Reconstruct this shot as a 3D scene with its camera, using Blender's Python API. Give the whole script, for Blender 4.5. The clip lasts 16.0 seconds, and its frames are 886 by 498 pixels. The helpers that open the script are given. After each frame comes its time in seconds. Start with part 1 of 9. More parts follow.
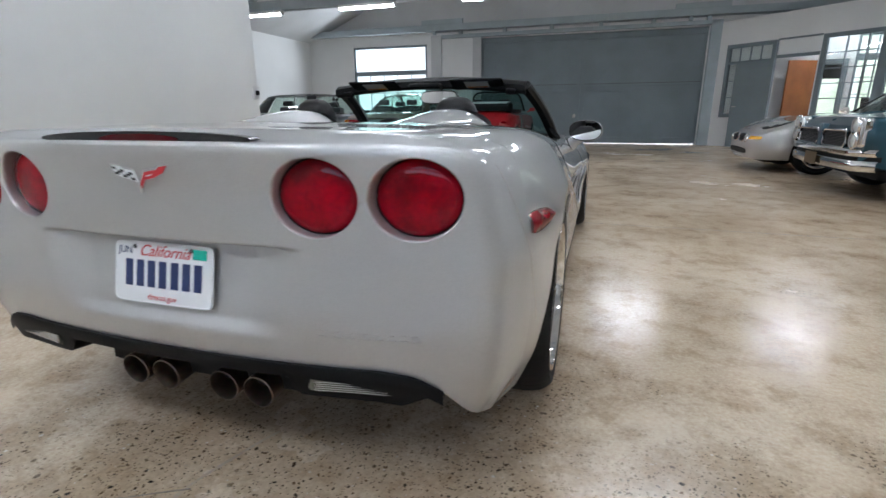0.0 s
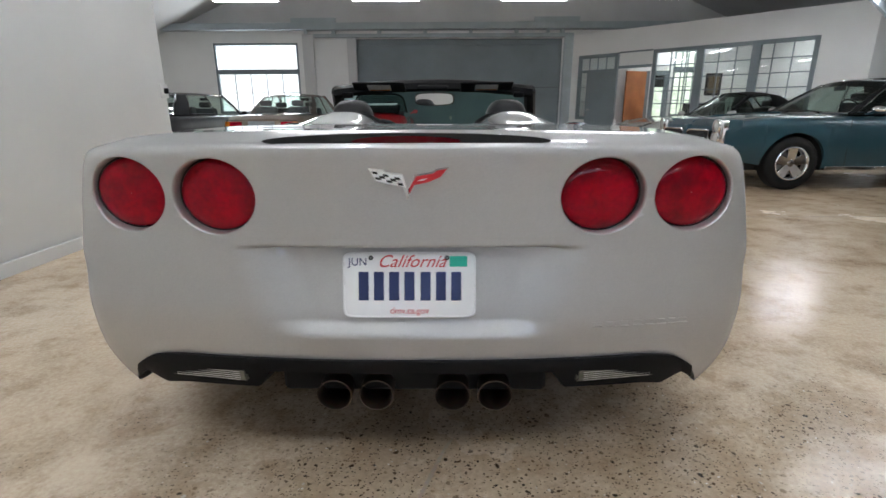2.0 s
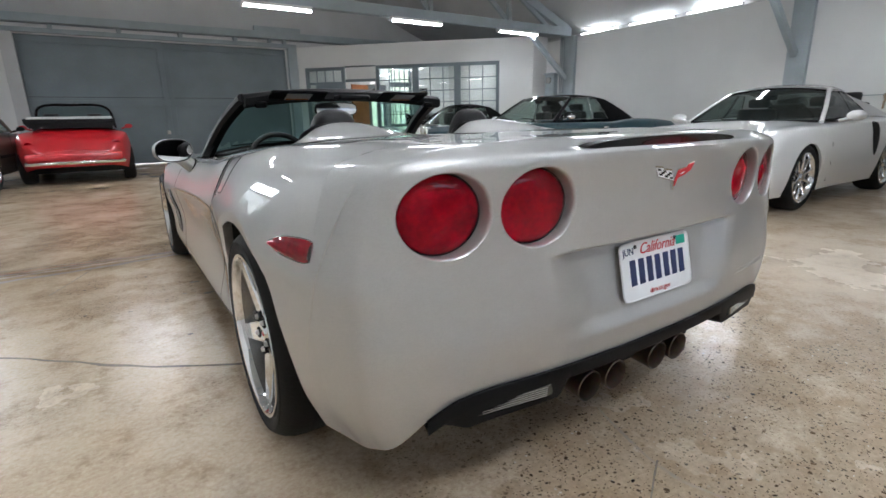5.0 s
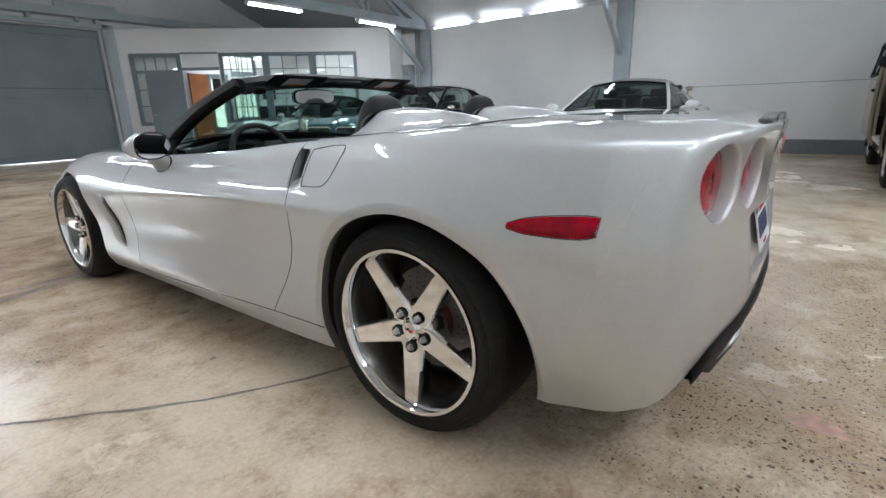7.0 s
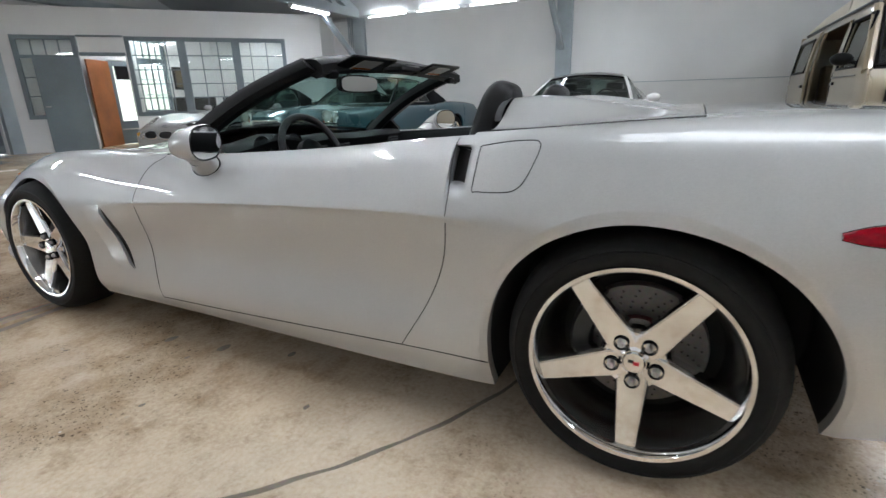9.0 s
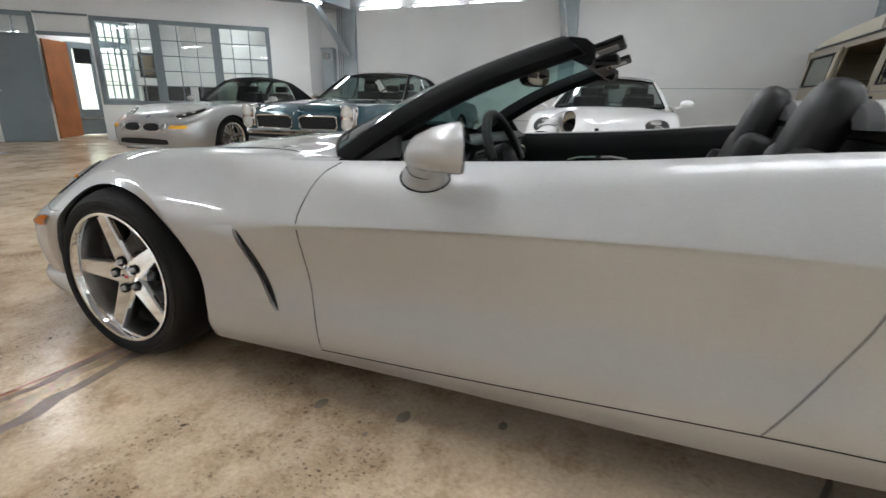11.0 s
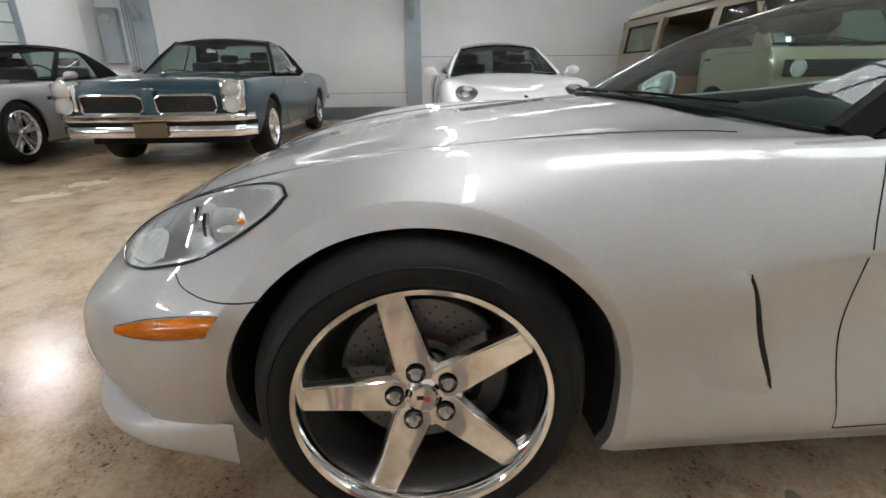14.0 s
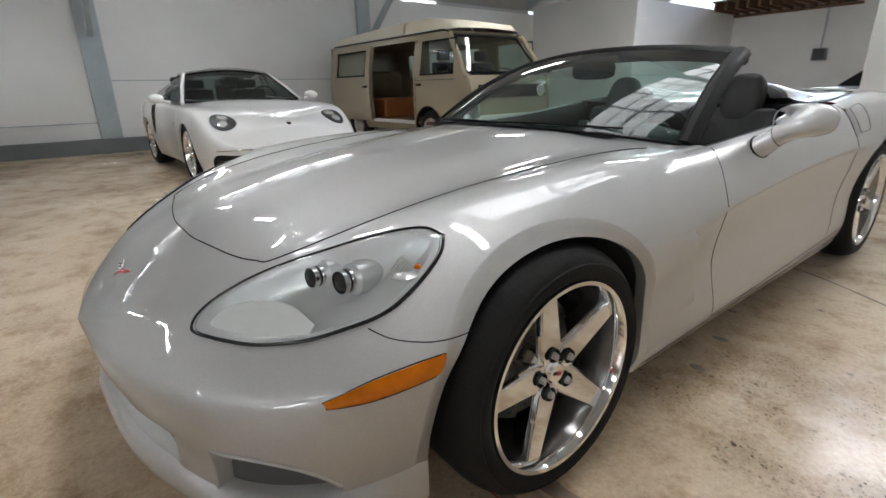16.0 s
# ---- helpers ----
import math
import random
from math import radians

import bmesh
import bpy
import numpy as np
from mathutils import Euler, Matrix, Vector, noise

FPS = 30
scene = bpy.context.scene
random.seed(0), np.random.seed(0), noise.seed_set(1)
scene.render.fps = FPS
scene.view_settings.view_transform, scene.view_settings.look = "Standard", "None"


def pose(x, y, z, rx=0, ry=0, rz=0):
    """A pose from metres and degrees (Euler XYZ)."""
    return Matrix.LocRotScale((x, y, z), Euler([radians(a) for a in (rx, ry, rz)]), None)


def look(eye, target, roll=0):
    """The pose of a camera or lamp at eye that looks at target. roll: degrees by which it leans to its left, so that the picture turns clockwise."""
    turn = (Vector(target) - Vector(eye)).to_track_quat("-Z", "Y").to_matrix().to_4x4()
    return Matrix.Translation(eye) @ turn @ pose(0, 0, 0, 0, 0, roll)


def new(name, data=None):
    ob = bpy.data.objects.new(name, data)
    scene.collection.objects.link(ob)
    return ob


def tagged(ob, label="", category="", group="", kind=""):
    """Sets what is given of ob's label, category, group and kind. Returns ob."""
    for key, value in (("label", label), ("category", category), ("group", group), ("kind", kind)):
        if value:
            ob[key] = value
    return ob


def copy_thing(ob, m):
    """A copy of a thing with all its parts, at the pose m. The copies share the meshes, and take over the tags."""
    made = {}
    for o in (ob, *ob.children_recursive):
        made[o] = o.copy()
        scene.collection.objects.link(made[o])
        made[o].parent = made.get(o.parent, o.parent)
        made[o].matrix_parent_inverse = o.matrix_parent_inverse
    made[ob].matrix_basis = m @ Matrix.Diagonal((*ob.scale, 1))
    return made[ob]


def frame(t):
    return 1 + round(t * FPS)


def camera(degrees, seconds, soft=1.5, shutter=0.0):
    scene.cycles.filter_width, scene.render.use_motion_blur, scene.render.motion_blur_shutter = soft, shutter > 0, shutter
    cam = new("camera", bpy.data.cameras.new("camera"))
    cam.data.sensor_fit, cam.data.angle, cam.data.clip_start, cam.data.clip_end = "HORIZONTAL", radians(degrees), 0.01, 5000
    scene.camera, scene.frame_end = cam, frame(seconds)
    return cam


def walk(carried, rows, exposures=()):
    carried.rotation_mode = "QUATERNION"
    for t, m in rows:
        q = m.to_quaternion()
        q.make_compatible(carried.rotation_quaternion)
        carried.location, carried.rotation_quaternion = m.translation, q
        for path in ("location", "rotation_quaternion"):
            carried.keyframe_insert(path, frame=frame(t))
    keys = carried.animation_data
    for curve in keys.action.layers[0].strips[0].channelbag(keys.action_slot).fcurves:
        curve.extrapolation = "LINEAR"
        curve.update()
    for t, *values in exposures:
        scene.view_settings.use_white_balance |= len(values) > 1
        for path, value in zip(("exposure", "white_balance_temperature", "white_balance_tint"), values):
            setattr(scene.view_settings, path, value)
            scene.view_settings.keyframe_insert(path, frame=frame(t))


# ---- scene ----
# ---- camera and its walk ----
cam = camera(84.8, 16.0, soft=1.5, shutter=0.3)
PATH = [
    (0, (0.993, -1.643, 0.965), (0.405, 0.189, 0.419), -0.5),
    (0.5, (0.755, -1.743, 0.966), (0.233, 0.108, 0.417), -0.2),
    (1, (0.524, -1.795, 0.97), (0.188, 0.105, 0.443), -1.4),
    (1.5, (0.307, -1.833, 0.971), (0.126, 0.086, 0.438), -0.5),
    (2, (0.089, -1.83, 0.97), (0.067, 0.095, 0.427), -0.2),
    (2.5, (-0.106, -1.814, 0.963), (-0.016, 0.093, 0.369), -0.2),
    (3, (-0.271, -1.805, 0.977), (-0.009, 0.096, 0.415), 0.5),
    (3.5, (-0.487, -1.74, 0.977), (0.016, 0.12, 0.441), 0.0),
    (6, (-1.554, -1.248, 0.966), (-0.229, 0.154, 0.438), -0.9),
    (6.5, (-1.721, -1.072, 0.963), (-0.285, 0.21, 0.42), -0.9),
    (7, (-1.841, -0.889, 0.966), (-0.316, 0.279, 0.411), -1.7),
    (7.5, (-1.949, -0.667, 0.966), (-0.36, 0.41, 0.406), -1.7),
    (8, (-2.016, -0.495, 0.971), (-0.398, 0.538, 0.409), -2.1),
    (10.5, (-2.013, 0.714, 0.959), (-0.231, 1.381, 0.343), 0.8),
    (11, (-1.988, 0.992, 0.956), (-0.211, 1.696, 0.369), 0.8),
    (11.5, (-1.933, 1.335, 0.945), (-0.12, 1.925, 0.342), 2.3),
    (12, (-1.878, 1.623, 0.929), (-0.051, 2.12, 0.286), 0.7),
    (12.5, (-1.798, 1.921, 0.926), (0.077, 2.231, 0.301), 0.7),
    (13, (-1.741, 2.169, 0.92), (0.149, 2.333, 0.284), -0.4),
    (13.5, (-1.677, 2.453, 0.903), (0.215, 2.486, 0.254), 0.7),
    (14, (-1.642, 2.688, 0.907), (0.236, 2.586, 0.226), -0.6),
    (14.5, (-1.585, 2.897, 0.916), (0.256, 2.437, 0.283), 0.3),
    (15, (-1.56, 3.119, 0.932), (0.181, 2.376, 0.288), -0.5),
    (15.5, (-1.534, 3.35, 0.958), (0.095, 2.365, 0.342), -0.5),
    (16, (-1.507, 3.525, 0.987), (-0.009, 2.359, 0.357), -1.3),
]
walk(cam, [(t, look(eye, target, roll)) for t, eye, target, roll in PATH], exposures=[(0, 1.24, 5950, 10), (1, 1.21, 6050, 10), (2, 1.16, 6350, 11), (2.7, 1.24, 6450, 11), (3.5, 1.14, 6450, 11), (6, 1.40, 6050, 10), (8, 1.46, 6050, 10), (11, 1.47, 6400, 10), (13.5, 1.54, 6500, 11), (14.5, 1.44, 6500, 11), (16, 1.17, 6500, 11)])


# ---- world ----
world = bpy.data.worlds.new("sky")
scene.world = world
world.use_nodes = True
wn = world.node_tree
sky = wn.nodes.new("ShaderNodeTexSky")
sky.sky_type = "NISHITA"
sky.sun_disc = False
sky.sun_elevation, sky.sun_rotation = radians(48), radians(200)
wn.links.new(sky.outputs[0], wn.nodes["Background"].inputs[0])
wn.nodes["Background"].inputs[1].default_value = 0.15
sun = new("sun", bpy.data.lights.new("sun", "SUN"))
sun.data.energy, sun.data.angle, sun.data.color = 1.2, radians(12), (1.0, 0.96, 0.9)
sun.matrix_world = look((3, -8, 12), (0, 0, 0))
day = new("window_daylight", bpy.data.lights.new("window_daylight", "AREA"))
day.data.shape, day.data.size, day.data.size_y = "RECTANGLE", 2.3, 0.75
day.data.energy, day.data.color = 60.0, (0.93, 0.97, 1.0)
day.matrix_world = look((-5.70, 14.05, 2.50), (-5.0, 4.0, 1.2))
TUBE_GLOW = 26.0
TUBE_COLOUR = (0.96, 0.98, 1.0)


# ---- materials ----
def principled(name, colour, rough=0.5, metal=0.0, **more):
    m = bpy.data.materials.new(name)
    m.use_nodes = True
    b = m.node_tree.nodes["Principled BSDF"]
    b.inputs["Base Color"].default_value = (*colour, 1)
    b.inputs["Roughness"].default_value = rough
    b.inputs["Metallic"].default_value = metal
    for key, value in more.items():
        b.inputs[key.replace("_", " ")].default_value = value
    return m


def node(m, kind, **values):
    n = m.node_tree.nodes.new(kind)
    for key, value in values.items():
        n.inputs[key.replace("_", " ")].default_value = value
    return n


def wire(m, a, b):
    m.node_tree.links.new(a, b)


def bsdf(m):
    return m.node_tree.nodes["Principled BSDF"]


def coords(m):
    return node(m, "ShaderNodeNewGeometry").outputs["Position"]


def ramp(m, source, stops):
    r = m.node_tree.nodes.new("ShaderNodeValToRGB")
    e = r.color_ramp.elements
    while len(e) < len(stops):
        e.new(0.5)
    for n, (at, c) in enumerate(stops):
        e[n].position = at
        e[n].color = (*c, 1) if len(c) == 3 else c
    wire(m, source, r.inputs[0])
    return r.outputs[0]


def blend(m, how, factor, a, b):
    n = m.node_tree.nodes.new("ShaderNodeMix")
    n.data_type, n.blend_type = "RGBA", how
    for socket, v in ((n.inputs[0], factor), (n.inputs[6], a), (n.inputs[7], b)):
        if isinstance(v, bpy.types.NodeSocket):
            wire(m, v, socket)
        elif isinstance(v, (int, float)):
            socket.default_value = v
        else:
            socket.default_value = (*v, 1)
    return n.outputs[2]


def mottled(name, colour, rough=0.5, metal=0.0, coarse=3.0, fine=60.0, amount=0.12, bump=0.05, **more):
    """A surface with clouding at a large and a small scale, and fine relief."""
    m = principled(name, colour, rough, metal, **more)
    at = coords(m)
    big = node(m, "ShaderNodeTexNoise", Scale=coarse, Detail=4.0)
    small = node(m, "ShaderNodeTexNoise", Scale=fine, Detail=3.0)
    wire(m, at, big.inputs["Vector"])
    wire(m, at, small.inputs["Vector"])
    lo, hi = [c * (1 - amount) for c in colour], [min(1, c * (1 + amount)) for c in colour]
    one = ramp(m, big.outputs["Fac"], [(0.3, lo), (0.7, hi)])
    two = blend(m, "OVERLAY", amount, one, small.outputs["Color"])
    wire(m, two, bsdf(m).inputs["Base Color"])
    spread = node(m, "ShaderNodeMapRange")
    spread.inputs["To Min"].default_value, spread.inputs["To Max"].default_value = rough * 0.85, min(1, rough * 1.2)
    wire(m, big.outputs["Fac"], spread.inputs["Value"])
    wire(m, spread.outputs[0], bsdf(m).inputs["Roughness"])
    if bump:
        bn = node(m, "ShaderNodeBump", Strength=bump, Distance=0.01)
        wire(m, small.outputs["Fac"], bn.inputs["Height"])
        wire(m, bn.outputs[0], bsdf(m).inputs["Normal"])
    return m


def car_paint(name, colour, metal=0.5, rough=0.38, flake=0.06, coat_ior=1.5):
    """Lacquered metallic paint: flakes under a clear coat."""
    m = principled(name, colour, rough, metal, Coat_Weight=1.0, Coat_Roughness=0.03, Coat_IOR=coat_ior)
    at = coords(m)
    n = node(m, "ShaderNodeTexVoronoi", Scale=900.0)
    wire(m, at, n.inputs["Vector"])
    lo, hi = [c * (1 - flake) for c in colour], [min(1, c * (1 + flake)) for c in colour]
    dust = node(m, "ShaderNodeTexNoise", Scale=5.0, Detail=6.0)
    wire(m, at, dust.inputs["Vector"])
    base = ramp(m, n.outputs["Color"], [(0.2, lo), (0.8, hi)])
    wire(m, base, bsdf(m).inputs["Base Color"])
    film = node(m, "ShaderNodeMapRange")
    film.inputs["To Min"].default_value, film.inputs["To Max"].default_value = 0.004, 0.018
    wire(m, dust.outputs["Fac"], film.inputs["Value"])
    wire(m, film.outputs[0], bsdf(m).inputs["Coat Roughness"])
    return m


def glass(name, tint, rough=0.0, clear=0.75):
    """A thin pane: a clear see-through tint with a mirror-like gloss."""
    m = bpy.data.materials.new(name)
    m.use_nodes = True
    t = m.node_tree
    t.nodes.clear()
    out = t.nodes.new("ShaderNodeOutputMaterial")
    mix = t.nodes.new("ShaderNodeMixShader")
    see = t.nodes.new("ShaderNodeBsdfTransparent")
    see.inputs[0].default_value = (*tint, 1)
    shine = t.nodes.new("ShaderNodeBsdfGlossy")
    shine.inputs["Roughness"].default_value = rough
    rim = t.nodes.new("ShaderNodeLayerWeight")
    rim.inputs[0].default_value = 0.5
    steep = t.nodes.new("ShaderNodeMath")
    steep.operation = "POWER"
    steep.inputs[1].default_value = 4.0
    share = t.nodes.new("ShaderNodeMath")
    share.operation = "MULTIPLY_ADD"
    share.inputs[1].default_value, share.inputs[2].default_value = 0.80, 0.06
    t.links.new(rim.outputs["Facing"], steep.inputs[0])
    t.links.new(steep.outputs[0], share.inputs[0])
    t.links.new(share.outputs[0], mix.inputs[0])
    t.links.new(see.outputs[0], mix.inputs[1])
    t.links.new(shine.outputs[0], mix.inputs[2])
    t.links.new(mix.outputs[0], out.inputs[0])
    return m


def glowing(name, colour, strength):
    m = principled(name, (0.9, 0.9, 0.9), 0.5)
    bsdf(m).inputs["Emission Color"].default_value = (*colour, 1)
    bsdf(m).inputs["Emission Strength"].default_value = strength
    return m


def concrete_floor():
    """Ground and sealed concrete: sandy clouds, exposed aggregate, dark stains and a dull shine."""
    m = principled("polished_concrete", (0.36, 0.31, 0.25), 0.2, Specular_IOR_Level=0.55)
    at = coords(m)
    wobble = node(m, "ShaderNodeTexNoise", Scale=30.0, Detail=2.0)
    wire(m, at, wobble.inputs["Vector"])
    bent = node(m, "ShaderNodeMix")
    bent.data_type, bent.blend_type = "RGBA", "LINEAR_LIGHT"
    bent.inputs[0].default_value = 0.012
    wire(m, at, bent.inputs[6])
    wire(m, wobble.outputs["Color"], bent.inputs[7])
    cloud = node(m, "ShaderNodeTexNoise", Scale=0.55, Detail=6.0, Roughness=0.62)
    patch = node(m, "ShaderNodeTexNoise", Scale=2.6, Detail=5.0, Roughness=0.6)
    dirt = node(m, "ShaderNodeTexNoise", Scale=7.0, Detail=8.0, Roughness=0.7)
    grain = node(m, "ShaderNodeTexNoise", Scale=60.0, Detail=5.0, Roughness=0.7)
    for n in (cloud, patch, dirt, grain):
        wire(m, at, n.inputs["Vector"])
    # Two worn areas, behind the tail and before the nose, where the stones lie bare.
    worn = None
    for x, y, r in ((0.55, -1.35, 2.0), (-1.1, 3.9, 1.7), (-1.15, 1.85, 0.75)):
        d = node(m, "ShaderNodeVectorMath")
        d.operation = "DISTANCE"
        wire(m, at, d.inputs[0])
        d.inputs[1].default_value = (x, y, 0)
        near = node(m, "ShaderNodeMapRange")
        near.inputs["From Min"].default_value, near.inputs["From Max"].default_value = r, r * 0.35
        near.inputs["To Max"].default_value = 0.29 if y < 0 else 0.13
        wire(m, d.outputs["Value"], near.inputs["Value"])
        worn = near.outputs[0] if worn is None else blend(m, "ADD", 1.0, worn, near.outputs[0])
    wear = blend(m, "SUBTRACT", 1.0, patch.outputs["Fac"], worn)
    base = ramp(m, cloud.outputs["Fac"], [(0.30, (0.53, 0.418, 0.294)), (0.50, (0.69, 0.568, 0.430)), (0.70, (0.80, 0.697, 0.567))])
    base = blend(m, "MULTIPLY", 0.48, base, ramp(m, wear, [(0.24, (0.43, 0.35, 0.265)), (0.56, (1, 1, 1))]))
    base = blend(m, "MULTIPLY", 0.45, base, ramp(m, dirt.outputs["Fac"], [(0.34, (0.62, 0.52, 0.41)), (0.50, (1, 1, 1))]))
    base = blend(m, "MULTIPLY", 0.28, base, ramp(m, blend(m, "ADD", 1.0, blend(m, "MULTIPLY", 0.5, dirt.outputs["Fac"], dirt.outputs["Fac"]), wear), [(0.62, (0.50, 0.41, 0.29)), (0.86, (1, 1, 1))]))
    base = blend(m, "OVERLAY", 0.36, base, ramp(m, grain.outputs["Fac"], [(0.3, (0.2, 0.2, 0.2)), (0.7, (0.8, 0.8, 0.8))]))
    # The tint turns from neutral to sandier towards the gate.
    apart = node(m, "ShaderNodeSeparateXYZ")
    wire(m, at, apart.inputs[0])
    tone_along_y = node(m, "ShaderNodeMapRange")
    tone_along_y.inputs["From Min"].default_value, tone_along_y.inputs["From Max"].default_value = -1.0, 3.0
    wire(m, apart.outputs["Y"], tone_along_y.inputs["Value"])
    base = blend(m, "MULTIPLY", 1.0, base, ramp(m, tone_along_y.outputs[0], [(0.0, (0.955, 0.955, 0.955)), (1.0, (0.99, 0.935, 0.86))]))
    # Stones of three sizes, dark, brown and pale.
    for size, inner, outer, share, fade in ((120.0, 0.24, 0.35, 0.52, 0.46), (62.0, 0.24, 0.34, 0.56, 0.45), (33.0, 0.20, 0.29, 0.72, 0.46)):
        stone = node(m, "ShaderNodeTexVoronoi", Scale=size)
        wire(m, bent.outputs[2], stone.inputs["Vector"])
        bare = ramp(m, wear, [(fade - 0.22, (1, 1, 1)), (fade, (0, 0, 0))])
        spot = ramp(m, stone.outputs["Distance"], [(inner, (1, 1, 1)), (outer, (0, 0, 0))])
        few = ramp(m, stone.outputs["Color"], [(share, (0, 0, 0)), (share + 0.03, (1, 1, 1))])
        mask = blend(m, "MULTIPLY", 1.0, blend(m, "MULTIPLY", 1.0, spot, few), bare)
        w = (1 - share) / 5
        hue = ramp(m, stone.outputs["Color"], [(share + 0.5 * w, (0.030, 0.023, 0.016)), (share + 1.6 * w, (0.15, 0.095, 0.05)), (share + 2.6 * w, (0.018, 0.015, 0.012)), (share + 3.4 * w, (0.26, 0.19, 0.11)), (share + 4.5 * w, (0.82, 0.78, 0.70))])
        base = blend(m, "MIX", mask, base, hue)
    wire(m, base, bsdf(m).inputs["Base Color"])
    gloss = node(m, "ShaderNodeMapRange")
    gloss.inputs["From Min"].default_value, gloss.inputs["From Max"].default_value = 0.3, 0.7
    gloss.inputs["To Min"].default_value, gloss.inputs["To Max"].default_value = 0.14, 0.30
    wire(m, cloud.outputs["Fac"], gloss.inputs["Value"])
    wire(m, gloss.outputs[0], bsdf(m).inputs["Roughness"])
    bn = node(m, "ShaderNodeBump", Strength=0.012, Distance=0.01)
    wire(m, grain.outputs["Fac"], bn.inputs["Height"])
    wire(m, bn.outputs[0], bsdf(m).inputs["Normal"])
    return m


FLOOR = concrete_floor()
WHITE_WALL = mottled("white_wall_paint", (0.72, 0.725, 0.72), 0.55, coarse=0.8, fine=35, amount=0.05, bump=0.06)
CEILING_PAINT = mottled("ceiling_paint", (0.52, 0.53, 0.535), 0.7, coarse=0.9, fine=20, amount=0.08, bump=0.08)
GREY_PAINT = mottled("grey_blue_paint", (0.17, 0.205, 0.225), 0.5, coarse=1.2, fine=30, amount=0.12, bump=0.08)
BEAM_PAINT = mottled("beam_paint", (0.36, 0.41, 0.44), 0.6, coarse=2.0, fine=40, amount=0.12, bump=0.1)
CURB_PAINT = mottled("curb_paint", (0.16, 0.18, 0.19), 0.5, coarse=2.0, fine=30, amount=0.15, bump=0.1)
WOOD_DOOR = mottled("orange_wood", (0.34, 0.12, 0.035), 0.4, coarse=2.5, fine=40, amount=0.2, bump=0.03)
DARK_WOOD = mottled("dark_wood", (0.14, 0.08, 0.045), 0.7, coarse=3, fine=40, amount=0.25, bump=0.1)
SILVER = car_paint("silver_paint", (0.515, 0.514, 0.512), 0.78, 0.56, coat_ior=1.65)
SILVER_DIM = car_paint("silver_paint_roadster", (0.44, 0.44, 0.435), 0.70, 0.40)
TEAL = car_paint("teal_paint", (0.006, 0.050, 0.072), 0.2, 0.4, coat_ior=1.4)
WHITE_CAR = car_paint("white_car_paint", (0.80, 0.80, 0.80), 0.0, 0.35, 0.01)
RED_CAR = car_paint("red_car_paint", (0.50, 0.008, 0.016), 0.0, 0.35, 0.03)
BRONZE = car_paint("bronze_paint", (0.22, 0.175, 0.14), 0.45, 0.4)
CHARCOAL = car_paint("charcoal_paint", (0.03, 0.033, 0.037), 0.4, 0.4)
BEIGE = car_paint("beige_paint", (0.31, 0.255, 0.17), 0.15, 0.42, 0.02)
POPTOP = mottled("cream_fibreglass", (0.62, 0.56, 0.45), 0.5, amount=0.06)
BLACK = mottled("black_plastic", (0.005, 0.005, 0.0055), 0.48, coarse=4, fine=120, amount=0.2, bump=0.05, Specular_IOR_Level=0.15)
DARK_STRIP = mottled("dark_grey_plastic", (0.022, 0.023, 0.026), 0.36, coarse=4, fine=120, amount=0.15, bump=0.03)
GLOSS_BLACK = mottled("gloss_black", (0.012, 0.012, 0.013), 0.16, coarse=4, fine=80, amount=0.15, bump=0.0)
# Near-black that paints in the shade of gaps, openings, wells and undersides.
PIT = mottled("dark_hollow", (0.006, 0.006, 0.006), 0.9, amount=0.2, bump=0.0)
TYRE = mottled("tyre_rubber", (0.010, 0.0098, 0.0095), 0.66, coarse=9, fine=90, amount=0.25, bump=0.12, Specular_IOR_Level=0.22)
CHROME = mottled("chrome", (0.80, 0.80, 0.80), 0.07, 1.0, coarse=14, fine=90, amount=0.03, bump=0.0)
STEEL = mottled("brake_steel", (0.50, 0.47, 0.44), 0.42, 0.45, coarse=12, fine=90, amount=0.2)
DISC = mottled("disc_steel", (0.20, 0.185, 0.17), 0.45, 0.5, coarse=12, fine=90, amount=0.25)
BARREL = mottled("machined_alloy", (0.20, 0.195, 0.19), 0.22, 0.92, coarse=10, fine=80, amount=0.08, bump=0.02)
RUSTY = mottled("rusty_hub", (0.12, 0.022, 0.018), 0.8, coarse=25, fine=90, amount=0.3, bump=0.1)
PIPE = mottled("burnt_steel", (0.17, 0.13, 0.105), 0.38, 1.0, coarse=14, fine=80, amount=0.3)
LEATHER = mottled("dark_leather", (0.012, 0.0115, 0.012), 0.42, coarse=6, fine=180, amount=0.2, bump=0.14, Specular_IOR_Level=0.32)
GREY_CLOTH = mottled("grey_trim", (0.075, 0.075, 0.078), 0.7, coarse=5, fine=200, amount=0.15, bump=0.1)
SOFT_TOP = mottled("black_canvas", (0.010, 0.010, 0.011), 0.85, coarse=5, fine=220, amount=0.2, bump=0.15, Specular_IOR_Level=0.25)
RED_LENS = mottled("red_lens", (0.25, 0.0006, 0.008), 0.02, coarse=14, fine=90, amount=0.4, bump=0.0, Specular_IOR_Level=0.25)
SMOKE_LENS = mottled("smoky_lens", (0.085, 0.085, 0.070), 0.15, coarse=20, fine=90, amount=0.2, bump=0.0, Coat_Weight=1.0)
DEEP_RED = principled("dark_red_lens", (0.06, 0.0005, 0.003), 0.03, Specular_IOR_Level=0.4)
YELLOW_LENS = principled("yellow_lens", (0.80, 0.42, 0.03), 0.14, Coat_Weight=1.0, Coat_Roughness=0.04)
AMBER = mottled("amber_lens", (0.52, 0.135, 0.002), 0.16, coarse=30, fine=160, amount=0.18, bump=0.0, Specular_IOR_Level=0.35)
